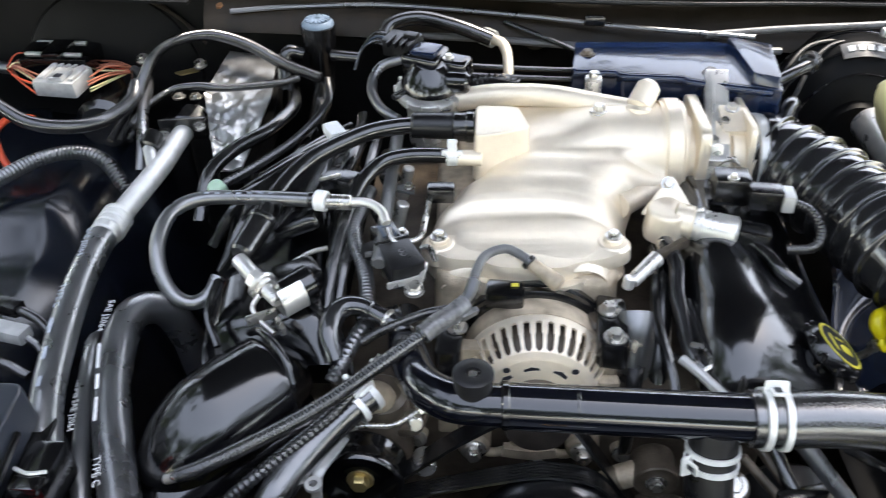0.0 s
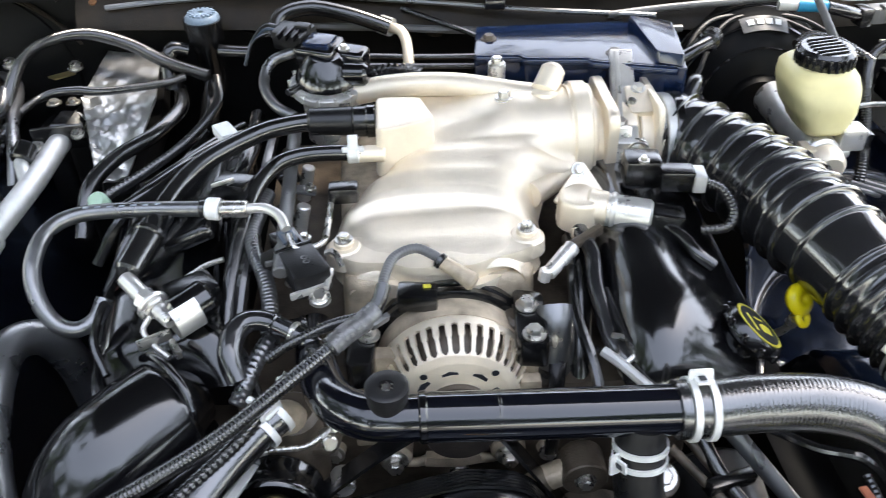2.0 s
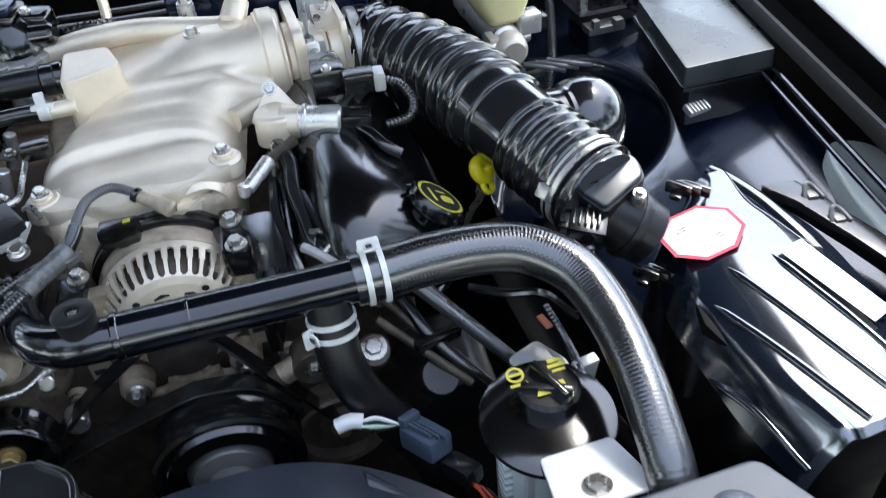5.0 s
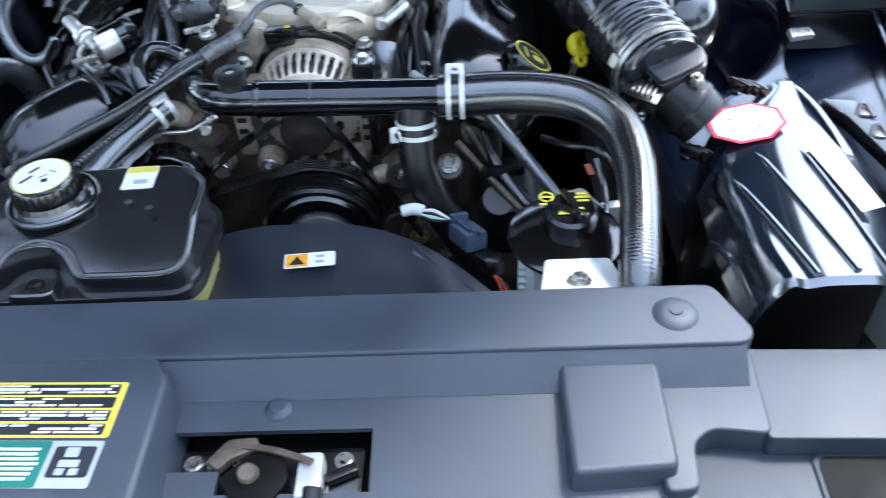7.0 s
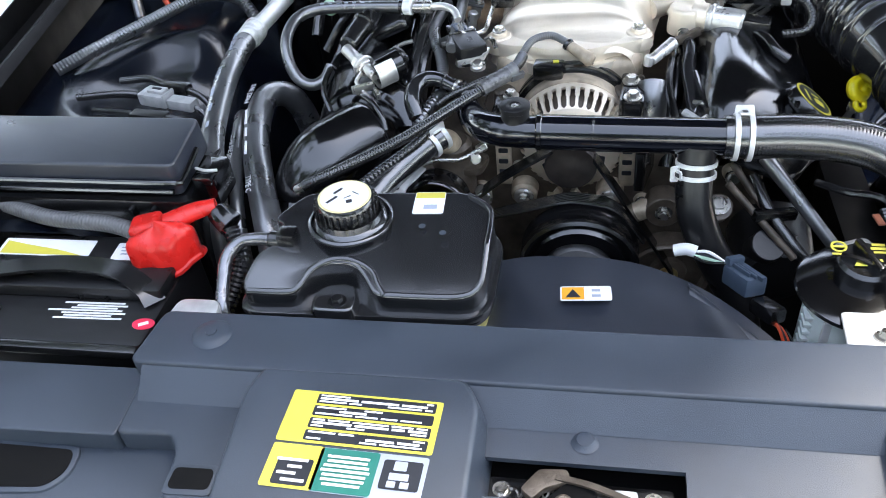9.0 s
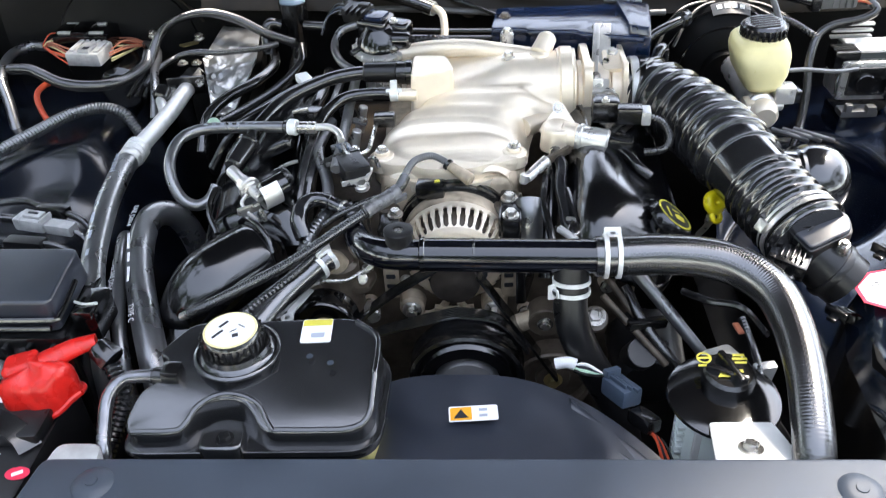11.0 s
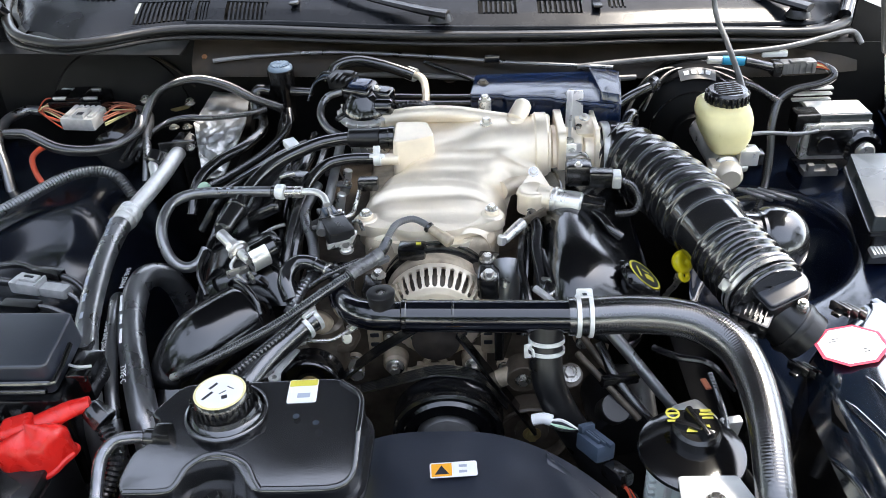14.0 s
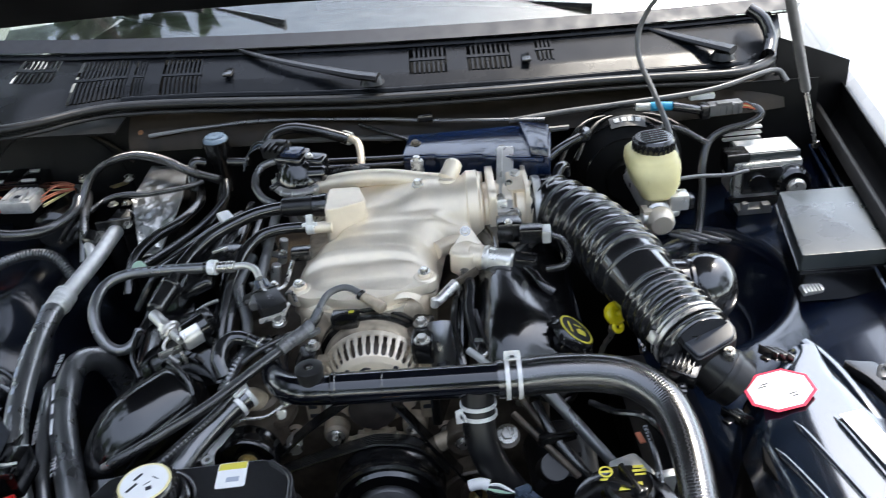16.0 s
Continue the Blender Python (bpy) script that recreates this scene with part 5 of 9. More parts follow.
part("steel_pipe", sweep([(0.212, 0.543, 0.925), (0.10, 0.547, 0.925), (-0.025, 0.552, 0.925)], 0.0222, 24, 0.01), "steelpipe", rad, "black painted steel pipe")
part("elbow", sweep([(-0.015, 0.552, 0.925), (-0.05, 0.553, 0.925), (-0.078, 0.560, 0.923), (-0.104, 0.585, 0.917), (-0.120, 0.625, 0.908), (-0.128, 0.670, 0.896), (-0.132, 0.72, 0.88)], 0.0205, 22, 0.006), "steelpipe", rad)
part("pipe_collar", cyl((-0.028, 0.552, 0.925), (-0.020, 0.552, 0.925), 0.0232, n=24), "gloss", rad)
part("pipe_collar", cyl((0.040, 0.5495, 0.925), (0.044, 0.5495, 0.925), 0.0228, n=24), "gloss", rad)
part("boss", lathe([(0, 0.024), (0.0062, 0.024), (0.0066, 0.0275), (0.0155, 0.0285), (0.0192, 0.0265), (0.0192, 0.021), (0.0178, 0.020), (0.0178, 0.004), (0.020, 0)], 30, pose(-0.054, 0.558, 0.934)), "satin", rad, "round black filler boss with a socket")
part("socket", prism([(0.0062 * (1 if k % 2 else 0.6) * math.cos(math.pi * k / 6), 0.0062 * (1 if k % 2 else 0.6) * math.sin(math.pi * k / 6)) for k in range(12)], 0.0, 0.003, 0, 1, 0, pose(-0.054, 0.558, 0.9572)), "steel", rad)
HOSE = [(0.235, 0.543, 0.925), (0.275, 0.545, 0.925), (0.332, 0.543, 0.921), (0.376, 0.530, 0.914), (0.408, 0.494, 0.905), (0.417, 0.440, 0.895), (0.414, 0.380, 0.885), (0.407, 0.325, 0.868), (0.4035, 0.300, 0.856)]
path, _ = spline(HOSE, 0.0032)
for k, a in enumerate((40, 78, 112)):
    bm = bmesh.new()
    for i in range(1, len(path) - 1):
        t = (Vector(path[i + 1]) - Vector(path[i - 1])).normalized()
        side = t.cross(Vector((0, 0, 1))).normalized()
        up = side.cross(t)
        n = side * math.cos(radians(a)) + up * math.sin(radians(a))
        w = t.cross(n)
        p = Vector(path[i]) + n * (0.0265 - 0.004 * min(1.0, max(0.0, (0.0032 * i + 0.039 - 0.20) / 0.16)))
        d = (t * 0.0012 + w * (0.0016 if i % 2 else -0.0016))
        e = t * 0.0005
        vs = [bm.verts.new(p + o) for o in (d + e + n * 0.0001, d - e + n * 0.0001, -d - e + n * 0.0001, -d + e + n * 0.0001)]
        bm.faces.new(vs)
    part("braid_mark", bm, "tube", rad, "pale woven thread marks")
clamp((0.217, 0.543, 0.925), (1, -0.02, 0), 0.0266, rad, 0.013, tab=(0, 0.30, 1))
rad_low = thing("lower_hose", (0.2, 0.49, 0.70), "matt black bypass hose leading down below the radiator pipe", "hose")
part("rubber_hose", sweep([(0.168, 0.540, 0.915), (0.166, 0.530, 0.885), (0.168, 0.514, 0.845), (0.184, 0.502, 0.80), (0.212, 0.492, 0.75), (0.236, 0.478, 0.705), (0.25, 0.46, 0.64)], 0.0225, 20, 0.007), "satin", rad_low)
clamp((0.167, 0.531, 0.888), (0, 0.28, 1), 0.0228, rad_low, 0.012, tab=(-0.9, -0.5, 0.0))

# air intake duct
duct = thing("intake_duct", (0.41, 0.78, 0.86), "glossy black accordion air duct with a round resonator", "air duct")
ribs = [0.034, 0.062, 0.092, 0.122, 0.152, 0.180, 0.206, 0.232, 0.258]
dense = [0.362 + 0.0165 * k for k in range(6)]


def duct_radius(s):
    """Proud rounded ribs on bulging walls, one plain stretch, then a tight bellows."""
    r = 0.0555 if s < 0.26 else lerp(0.0555, 0.051, min(1, (s - 0.26) / 0.1))
    if s < ribs[-1]:
        k = [q for q in [0.0] + ribs if q <= s][-1]
        r += 0.0015 * math.sin(math.pi * min(1.0, (s - k) / 0.029))
    for q in ribs:
        r += 0.0058 * math.exp(-((s - q) / 0.0030) ** 4)
    for q in (0.290, 0.345):
        r += 0.0042 * math.exp(-((s - q) / 0.003) ** 4)
    for q in dense:
        r += 0.0062 * math.exp(-((s - q) / 0.0040) ** 2)
    return r


part("bellows", sweep([(0.298, 0.985, 0.948), (0.322, 0.976, 0.947), (0.352, 0.940, 0.946), (0.383, 0.886, 0.944), (0.406, 0.826, 0.942), (0.425, 0.753, 0.939), (0.441, 0.687, 0.934), (0.460, 0.629, 0.926), (0.476, 0.583, 0.918)], duct_radius, 40, 0.0008), "duct", duct)
part("duct_clamp", cyl((0.296, 0.976, 0.947), (0.310, 0.976, 0.947), 0.0585, n=40), "pipe", duct, "bright band clamp")
part("duct_cuff", cyl((0.310, 0.976, 0.947), (0.322, 0.975, 0.947), 0.0600, n=40), "gloss", duct)
part("clamp_screw", cyl((0.303, 0.912, 0.945), (0.303, 0.925, 0.905), 0.006, n=10), "steel", duct)
part("resonator", lathe([(0.043, 0.0), (0.044, 0.052), (0.048, 0.055), (0.048, 0.060), (0.046, 0.062), (0.052, 0.068), (0.056, 0.086), (0.0545, 0.104), (0.046, 0.121), (0.030, 0.132), (0, 0.136)], 36, axis_pose((0.440, 0.728, 0.925), (0.555, 0.735, 0.908))), "duct", duct)
part("bellows_tab", box((0.455, 0.700, 0.975), (0.012, 0.050, 0.006), 0.002, (-20, 20, 0)), "duct", duct)
part("duct_band", lathe([(0.0535, -0.007), (0.056, -0.007), (0.056, 0.007), (0.0535, 0.007)], 36, axis_pose((0.468, 0.606, 0.922), (0.476, 0.583, 0.918))), "bright", duct, "bright band clamp")
part("clamp_screw", box((0.416, 0.590, 0.935), (0.012, 0.016, 0.016), 0.002, (0, 30, 20)), "steel", duct)
part("small_nipple", sweep([(0.340, 1.0, 0.985), (0.352, 1.02, 1.0), (0.362, 1.035, 0.995), (0.366, 1.045, 0.975)], 0.010, 12, 0.005), "rubber", duct)

maf = thing("air_flow_meter", (0.51, 0.58, 0.87), "satin black air flow meter housing with a flat sensor lid", "sensor")
part("tube", sweep([(0.468, 0.600, 0.903), (0.490, 0.585, 0.892), (0.510, 0.571, 0.877), (0.528, 0.561, 0.864)], lambda q: 0.046 - 0.35 * min(q, 0.025), 36, 0.005), "satin", maf)
part("tube_collar", lathe([(0.034, -0.005), (0.0395, -0.005), (0.0405, 0.0), (0.0395, 0.005), (0.034, 0.005)], 36, axis_pose((0.510, 0.571, 0.876), (0.569, 0.540, 0.836))), "satin", maf)
MAFM = facing((0.483, 0.586, 0.938), (-0.10, -0.30, 1), (0.062, 0.036, 0.0))
part("sensor_box", prism(rounded([(-0.038, -0.028), (0.026, -0.034), (0.040, -0.016), (0.038, 0.026), (-0.036, 0.030)], 0.006), -0.055, 0.0, 0.003, 2, 0.0, MAFM), "satin", maf)
part("lid", prism(rounded([(-0.036, -0.026), (0.024, -0.032), (0.038, -0.014), (0.036, 0.024), (-0.034, 0.028)], 0.007), 0.0, 0.006, 0.0025, 3, 0.02, MAFM), "shroud", maf, "flat blue-black sensor lid")
for x, y in ((0.020, 0.036), (0.034, 0.034), (0.006, -0.040)):
    part("screw", merge(cyl(MAFM @ Vector((x, y, -0.020)), MAFM @ Vector((x, y, -0.002)), 0.0075, n=16), hexbolt(MAFM @ Vector((x, y, -0.002)), MAFM.to_3x3() @ Vector((0, 0, 1)), r=0.0048)), "steel", maf)
part("connector", merge(box((0.448, 0.553, 0.905), (0.040, 0.036, 0.026), 0.004, (10, 8, -30)), box((0.430, 0.566, 0.906), (0.016, 0.030, 0.022), 0.003, (10, 8, -30))), "plastic", maf)
for k in range(5):
    part("connector_rib", box((0.436 + 0.0055 * k, 0.560 - 0.0035 * k, 0.919), (0.003, 0.026, 0.006), 0.001, (10, 8, -30)), "plastic", maf)
part("harness", sweep([(0.440, 0.535, 0.900), (0.438, 0.515, 0.87), (0.45, 0.48, 0.82), (0.47, 0.45, 0.72)], 0.008, 10, 0.005, 0.0015, 0.006), "loom", maf)
for cx, cy, cz in ((0.572, 0.580, 0.900), (0.505, 0.520, 0.846)):
    part("strap_end", merge(*[box((cx + 0.009 * k, cy - 0.004 * k, cz), (0.004, 0.030, 0.014), 0.001, (0, 0, 38)) for k in range(3)], box((cx + 0.005, cy + 0.004, cz - 0.006), (0.034, 0.012, 0.006), 0.001, (0, 0, 38))), "plastic", maf, "ribbed black strap end")

# air cleaner box
air = thing("air_cleaner", (0.60, 0.41, 0.70), "large glossy black air cleaner box with moulded ribs", "air cleaner")


def air_top(u, v):
    """The flat polished lid, rolled over at its edge towards the engine."""
    y = lerp(0.249, 0.610, v)
    xl, xr = curve_of([(0.245, 0.508), (0.33, 0.500), (0.45, 0.503), (0.54, 0.525), (0.61, 0.60)])(y), curve_of([(0.245, 0.664), (0.49, 0.690), (0.61, 0.668)])(y)
    x = lerp(xl, xr, u)
    z = 0.8815 + 0.004 * math.sin(3.0 * u) - 0.012 * max(0, u - 0.72) / 0.28
    z -= 0.026 * (max(0, 0.46 - u) / 0.46) ** 2 + 0.035 * (max(0, 0.16 - u) / 0.16) ** 2.2
    z += 0.010 * math.exp(-((u - 0.20 + 0.1 * v) / 0.06) ** 2) * max(0, 1 - v / 0.42)
    z -= 0.006 * max(0, 0.02 - v) / 0.02
    return (x, y, z)


part("lid", sheet(air_top, 44, 50, 0.003), "lid", air)
part("lid_flank", sheet(lambda u, v: (air_top(0, v)[0] - 0.006 * u, air_top(0, v)[1], lerp(air_top(0, v)[2], 0.70, u)), 4, 30), "gloss", air)
part("box_body", prism([(0.53, 0.285), (0.655, 0.285), (0.68, 0.49), (0.655, 0.59), (0.60, 0.595), (0.54, 0.54), (0.512, 0.42)], 0.62, 0.862, 0.006), "dark", air)
for xa, ya, xb, yb in ((0.563, 0.464, 0.604, 0.262), (0.529, 0.432, 0.565, 0.260), (0.612, 0.462, 0.640, 0.268), (0.502, 0.385, 0.514, 0.256)):
    pts = []
    for k in range(9):
        x, y = lerp(xa, xb, k / 8), lerp(ya, yb, k / 8)
        v = (y - 0.249) / 0.361
        xl, xr = air_top(0, v)[0], air_top(1, v)[0]
        pts.append((x, y, air_top((x - xl) / (xr - xl), v)[2] - 0.0008))
    part("rib", sweep(pts, lambda s: 0.0046 * min(1, 0.3 + s * 40), 10, 0.008, flat=1.0), "lid", air)
part("crease", sweep([(0.648, 0.630, 0.872), (0.652, 0.60, 0.877), (0.660, 0.55, 0.879), (0.666, 0.49, 0.876), (0.672, 0.46, 0.868)], 0.010, 14, 0.008, flat=0.6), "lid", air)
OC = Vector((0.5655, 0.5185, 0.8865))
ON = Vector((-0.17, -0.02, 1))
octo = [(0.0460 * math.cos(radians(22.5 + 45 * k)), 0.0405 * math.sin(radians(22.5 + 45 * k))) for k in range(8)]
sign = thing("octagon_sticker", OC, "white octagonal warning sticker with a red border", "sticker")
part("border", plate(octo, facing(OC, ON, (1, 0.05, 0)), 0.0005), "redink", sign)
part("face", plate([(x * 0.90, y * 0.89) for x, y in octo], facing(OC + Vector((0, 0, 0.0004)), ON, (1, 0.05, 0)), 0.0005), "paper", sign)
for x, y, w in ((0.012, -0.012, 0.010), (0.013, -0.017, 0.008), (-0.018, 0.012, 0.012), (-0.014, 0.016, 0.01)):
    part("print", plate(rect(w, 0.0015, x, y), facing(OC + Vector((0, 0, 0.001)), ON, (1, 0.1, 0)), 0.0002), "inkblack", sign)
lbl = thing("paper_label", (0.645, 0.40, 0.885), "blank white paper label strip on the air cleaner", "label")
part("paper", plate([(-0.017, 0.055), (0.017, 0.060), (0.020, -0.055), (-0.008, -0.062)], facing((0.640, 0.408, 0.8880), (0.05, -0.0, 1), (1, 0.1, 0)), 0.0006), "paper", lbl)
part("print", plate(rect(0.008, 0.014, 0.002, 0.02), facing((0.640, 0.408, 0.8888), (0.05, 0.0, 1), (1, 0.1, 0)), 0.0002), "greyink", lbl)
part("print", plate(rect(0.006, 0.010, 0.006, 0.0), facing((0.640, 0.408, 0.8888), (0.05, 0.0, 1), (1, 0.1, 0)), 0.0002), "greyink", lbl)
slot = thing("cleaner_clip", (0.69, 0.53, 0.86), "black plastic catch frame beside the air cleaner with metal springs", "clip")
part("frame", prism(rounded([(0.672, 0.570), (0.712, 0.562), (0.735, 0.45), (0.745, 0.34), (0.725, 0.34), (0.705, 0.46), (0.690, 0.53)], 0.004), 0.865, 0.884, 0.003), "plastic", slot)
for y in (0.53, 0.485):
    part("spring_clip", merge(sweep([(0.702, y, 0.882), (0.708, y + 0.012, 0.890), (0.716, y + 0.012, 0.890), (0.720, y - 0.006, 0.884)], 0.0028, 8, 0.004), box((0.711, y + 0.004, 0.884), (0.012, 0.018, 0.006), 0.002, (0, 0, -12))), "tube", slot)

# washer bottle at the side
wash = thing("washer_bottle", (0.78, 0.38, 0.62), "pale translucent white washer bottle beside the wing", "bottle")
part("body", prism(rounded([(0.738, 0.43), (0.765, 0.33), (0.80, 0.26), (0.86, 0.40), (0.86, 0.62), (0.805, 0.645), (0.768, 0.56)], 0.04, 6), 0.62, 0.872, 0.025, 5, 0.06), "natural", wash)

# ---- left side hoses ----
ac = thing("ac_line", (-0.49, 0.8, 0.85), "bare aluminium air conditioning pipe crimped to a black hose", "pipe")
part("pipe", sweep([(-0.478, 1.110, 0.940), (-0.484, 1.03, 0.938), (-0.487, 0.96, 0.936), (-0.498, 0.86, 0.934), (-0.502, 0.825, 0.934)], 0.0142, 18, 0.01), "pipe", ac, "bare aluminium pipe")
part("crimp", merge(*[cyl((-0.5005, 0.845 - 0.012 * k, 0.934), (-0.5015, 0.837 - 0.012 * k, 0.934), 0.0195, n=22) for k in range(3)], cyl((-0.500, 0.845, 0.934), (-0.503, 0.80, 0.934), 0.0178, n=22)), "pipe", ac, "ringed aluminium crimp")
part("rubber_hose", sweep([(-0.503, 0.806, 0.933), (-0.504, 0.780, 0.931), (-0.500, 0.715, 0.926), (-0.490, 0.637, 0.915), (-0.476, 0.563, 0.90), (-0.458, 0.502, 0.872), (-0.446, 0.46, 0.83), (-0.44, 0.44, 0.76)], 0.0165, 18, 0.007), "hose", ac)
for words, q, d in (("SAE J2064", (-0.509, 0.770, 0.9482), (0.06, -1, -0.06)), ("TYPE C", (-0.503, 0.682, 0.9400), (0.13, -1, -0.13))):
    part("print", letters(words, 0.011, facing(q, (-0.30, -0.18, 1), d)), "greyink", ac, "pale printed lettering", smooth=False)
for k in range(3):
    part("print", plate(rect(0.020 - 0.004 * k, 0.005), facing((-0.496 + 0.008 * k, 0.640 - 0.034 * k, 0.9345 - 0.006 * k), (-0.25, -0.20, 1), (0.2, -1, -0.2)), 0.0004), "greyink", ac)
part("port_body", cyl((-0.508, 0.985, 0.950), (-0.503, 1.008, 0.962), 0.0145, 0.0135, 0.003, 12), "plastic", ac, "black service port cap")
part("port_neck", cyl((-0.492, 0.950, 0.938), (-0.508, 0.986, 0.950), 0.0085, n=14), "pipe", ac)
part("retaining_plate", box((-0.482, 1.052, 0.945), (0.066, 0.006, 0.034), 0.002, (0, 0, 8)), "plastic", ac)
part("end_nut", cyl((-0.482, 1.058, 0.942), (-0.480, 1.105, 0.943), 0.021, 0.019, 0.003, 6), "plastic", ac)
for p in ((-0.455, 1.046, 0.952), (-0.508, 1.040, 0.940)):
    part("bolt", hexbolt(p, (0, -0.5, 1), 0.006), "steel", ac)

loop = thing("ac_loop_hose", (-0.44, 0.62, 0.72), "thick black looped hose with white print along it", "hose")
LOOP = [(-0.405, 0.755, 0.76), (-0.413, 0.757, 0.82), (-0.430, 0.752, 0.862), (-0.450, 0.728, 0.878), (-0.452, 0.685, 0.878), (-0.434, 0.605, 0.870), (-0.405, 0.530, 0.855), (-0.372, 0.455, 0.830), (-0.357, 0.42, 0.79), (-0.352, 0.40, 0.70)]
part("rubber_hose", sweep(LOOP, 0.0195, 20, 0.007), "hose", loop)
for words, p, d, s in (("SAE J2064", (-0.4705, 0.700, 0.8965), (0.01, -1, -0.05), 0.011), ("TYPE C", (-0.412, 0.508, 0.8692), (0.34, -0.90, -0.24), 0.011)):
    part("print", letters(words, s, facing(p, (-0.18, -0.16, 1), d)), "paper", loop, "white printed lettering", smooth=False)
for k, (w, y) in enumerate(((0.035, 0.640), (0.02, 0.606), (0.03, 0.572))):
    part("print", plate(rect(w, 0.0036), facing((-0.456 + 0.011 * k, y, 0.8925 - 0.004 * k), (-0.1, -0.14, 1), (0.3, -1, -0.1)), 0.0004), "paper", loop)
thin = thing("thin_hose", (-0.45, 0.6, 0.75), "slim dark blue-grey hose beside the looped hose", "hose")
part("rubber_hose", sweep([(-0.50, 0.74, 0.80), (-0.494, 0.705, 0.855), (-0.474, 0.64, 0.868), (-0.456, 0.58, 0.862), (-0.434, 0.505, 0.842), (-0.42, 0.46, 0.80), (-0.415, 0.44, 0.72)], 0.0095, 14, 0.007), "hose", thin)
part("print", letters("R134a SAE J2064", 0.010, facing((-0.466, 0.588, 0.8725), (-0.25, -0.12, 1), (0.27, -1, -0.12))), "paper", thin, "white printed lettering", smooth=False)

VAC = [(-0.352, 0.750, 0.915), (-0.360, 0.733, 0.902), (-0.378, 0.722, 0.898), (-0.398, 0.724, 0.908), (-0.413, 0.738, 0.930), (-0.420, 0.765, 0.952), (-0.414, 0.803, 0.966), (-0.388, 0.826, 0.971), (-0.333, 0.829, 0.973), (-0.236, 0.819, 0.976)]
vac = thing("vacuum_hose", (-0.40, 0.72, 0.80), "dull grey-black vacuum hose bending up beside the valve cover", "hose")
part("rubber_hose", sweep(VAC, 0.0088, 14, 0.007), "hose", vac)
for k in range(7):
    part("print", plate(rect(0.006, 0.0022), facing((-0.375 + 0.013 * k, 0.8255 - 0.0003 * k, 0.9805 + 0.0003 * k), (0, -0.45, 1), (1, 0, 0)), 0.0003), "greyink", vac)
part("cuff", cyl((-0.252, 0.8205, 0.9757), (-0.242, 0.8195, 0.976), 0.0102, n=16), "rubber", vac)
wj = thing("hose_joint", (-0.22, 0.815, 0.96), "white-banded metal hose joint with a bent steel end", "fitting")
part("band", cyl((-0.244, 0.820, 0.976), (-0.230, 0.817, 0.976), 0.0125, n=18), "paper", wj)
part("clear_sleeve", cyl((-0.230, 0.817, 0.976), (-0.200, 0.814, 0.977), 0.0095, n=16), "steel", wj)
part("steel_tube", sweep([(-0.205, 0.814, 0.977), (-0.182, 0.812, 0.978), (-0.165, 0.798, 0.977), (-0.157, 0.782, 0.970)], 0.0055, 12, 0.004), "bright", wj)
part("vacuum_pipe", sweep([(-0.155, 0.78, 0.965), (-0.145, 0.765, 0.955), (-0.12, 0.775, 0.955), (-0.115, 0.80, 0.96), (-0.112, 0.85, 0.965)], 0.0035, 8, 0.004), "steel", wj)

pcv = thing("breather_hose", (-0.2, 0.9, 0.93), "satin black breather hose plugged into the plenum", "hose")
part("rubber_hose", sweep([(-0.130, 0.963, 1.0), (-0.165, 0.958, 0.999), (-0.205, 0.944, 0.995), (-0.262, 0.900, 0.985), (-0.295, 0.845, 0.97), (-0.306, 0.795, 0.958)], 0.0112, 16, 0.006), "rubber", pcv)
part("thick_end", cyl((-0.086, 0.962, 0.999), (-0.142, 0.962, 1.0), 0.0175, 0.0165, 0.003, 20), "satin", pcv)
part("cuff", cyl((-0.060, 0.962, 0.998), (-0.072, 0.962, 0.998), 0.0205, n=20), "gloss", pcv)
part("lower_sleeve", cyl((-0.305, 0.800, 0.960), (-0.320, 0.748, 0.948), 0.0165, 0.015, 0.003, 18), "rubber", pcv)
part("sleeve_ring", cyl((-0.304, 0.802, 0.961), (-0.306, 0.795, 0.959), 0.0185, n=18), "rubber", pcv)
hb = thing("heater_hose", (-0.17, 0.82, 0.86), "black hose with a pale clip running behind the plenum", "hose")
part("rubber_hose", sweep([(-0.078, 0.905, 0.986), (-0.11, 0.908, 0.987), (-0.148, 0.908, 0.985), (-0.177, 0.897, 0.980), (-0.200, 0.86, 0.968), (-0.214, 0.80, 0.942), (-0.222, 0.74, 0.908), (-0.228, 0.69, 0.872)], 0.0095, 14, 0.006), "rubber", hb)
part("clip", merge(box((-0.087, 0.902, 0.997), (0.012, 0.006, 0.028), 0.002, (-20, 0, 0)), box((-0.087, 0.901, 0.994), (0.026, 0.006, 0.007), 0.002, (-20, 0, 0)), cyl((-0.094, 0.905, 0.986), (-0.080, 0.905, 0.986), 0.0115, n=16)), "whitesteel", hb, "white plastic hose clip")

cor = thing("wiring_loom", (-0.2, 0.6, 0.85), "corrugated black wiring loom crossing to the alternator", "wiring loom")
part("conduit", sweep([(-0.086, 0.645, 0.947), (-0.104, 0.630, 0.942), (-0.135, 0.606, 0.933), (-0.198, 0.560, 0.912), (-0.256, 0.527, 0.897), (-0.308, 0.507, 0.880), (-0.332, 0.506, 0.868)], 0.0080, 12, 0.006, 0.0009, 0.0038), "loom", cor)
part("taped_end", sweep([(-0.106, 0.6285, 0.942), (-0.094, 0.639, 0.946), (-0.078, 0.650, 0.950), (-0.064, 0.664, 0.953)], 0.0108, 12, 0.0035, 0.0006, 0.007), "greytape", cor, "grey tape wrapped end")
part("strain_relief", sweep([(-0.066, 0.662, 0.953), (-0.060, 0.676, 0.955), (-0.056, 0.695, 0.956)], 0.0078, 12, 0.003, 0.0012, 0.0034), "loom", cor)
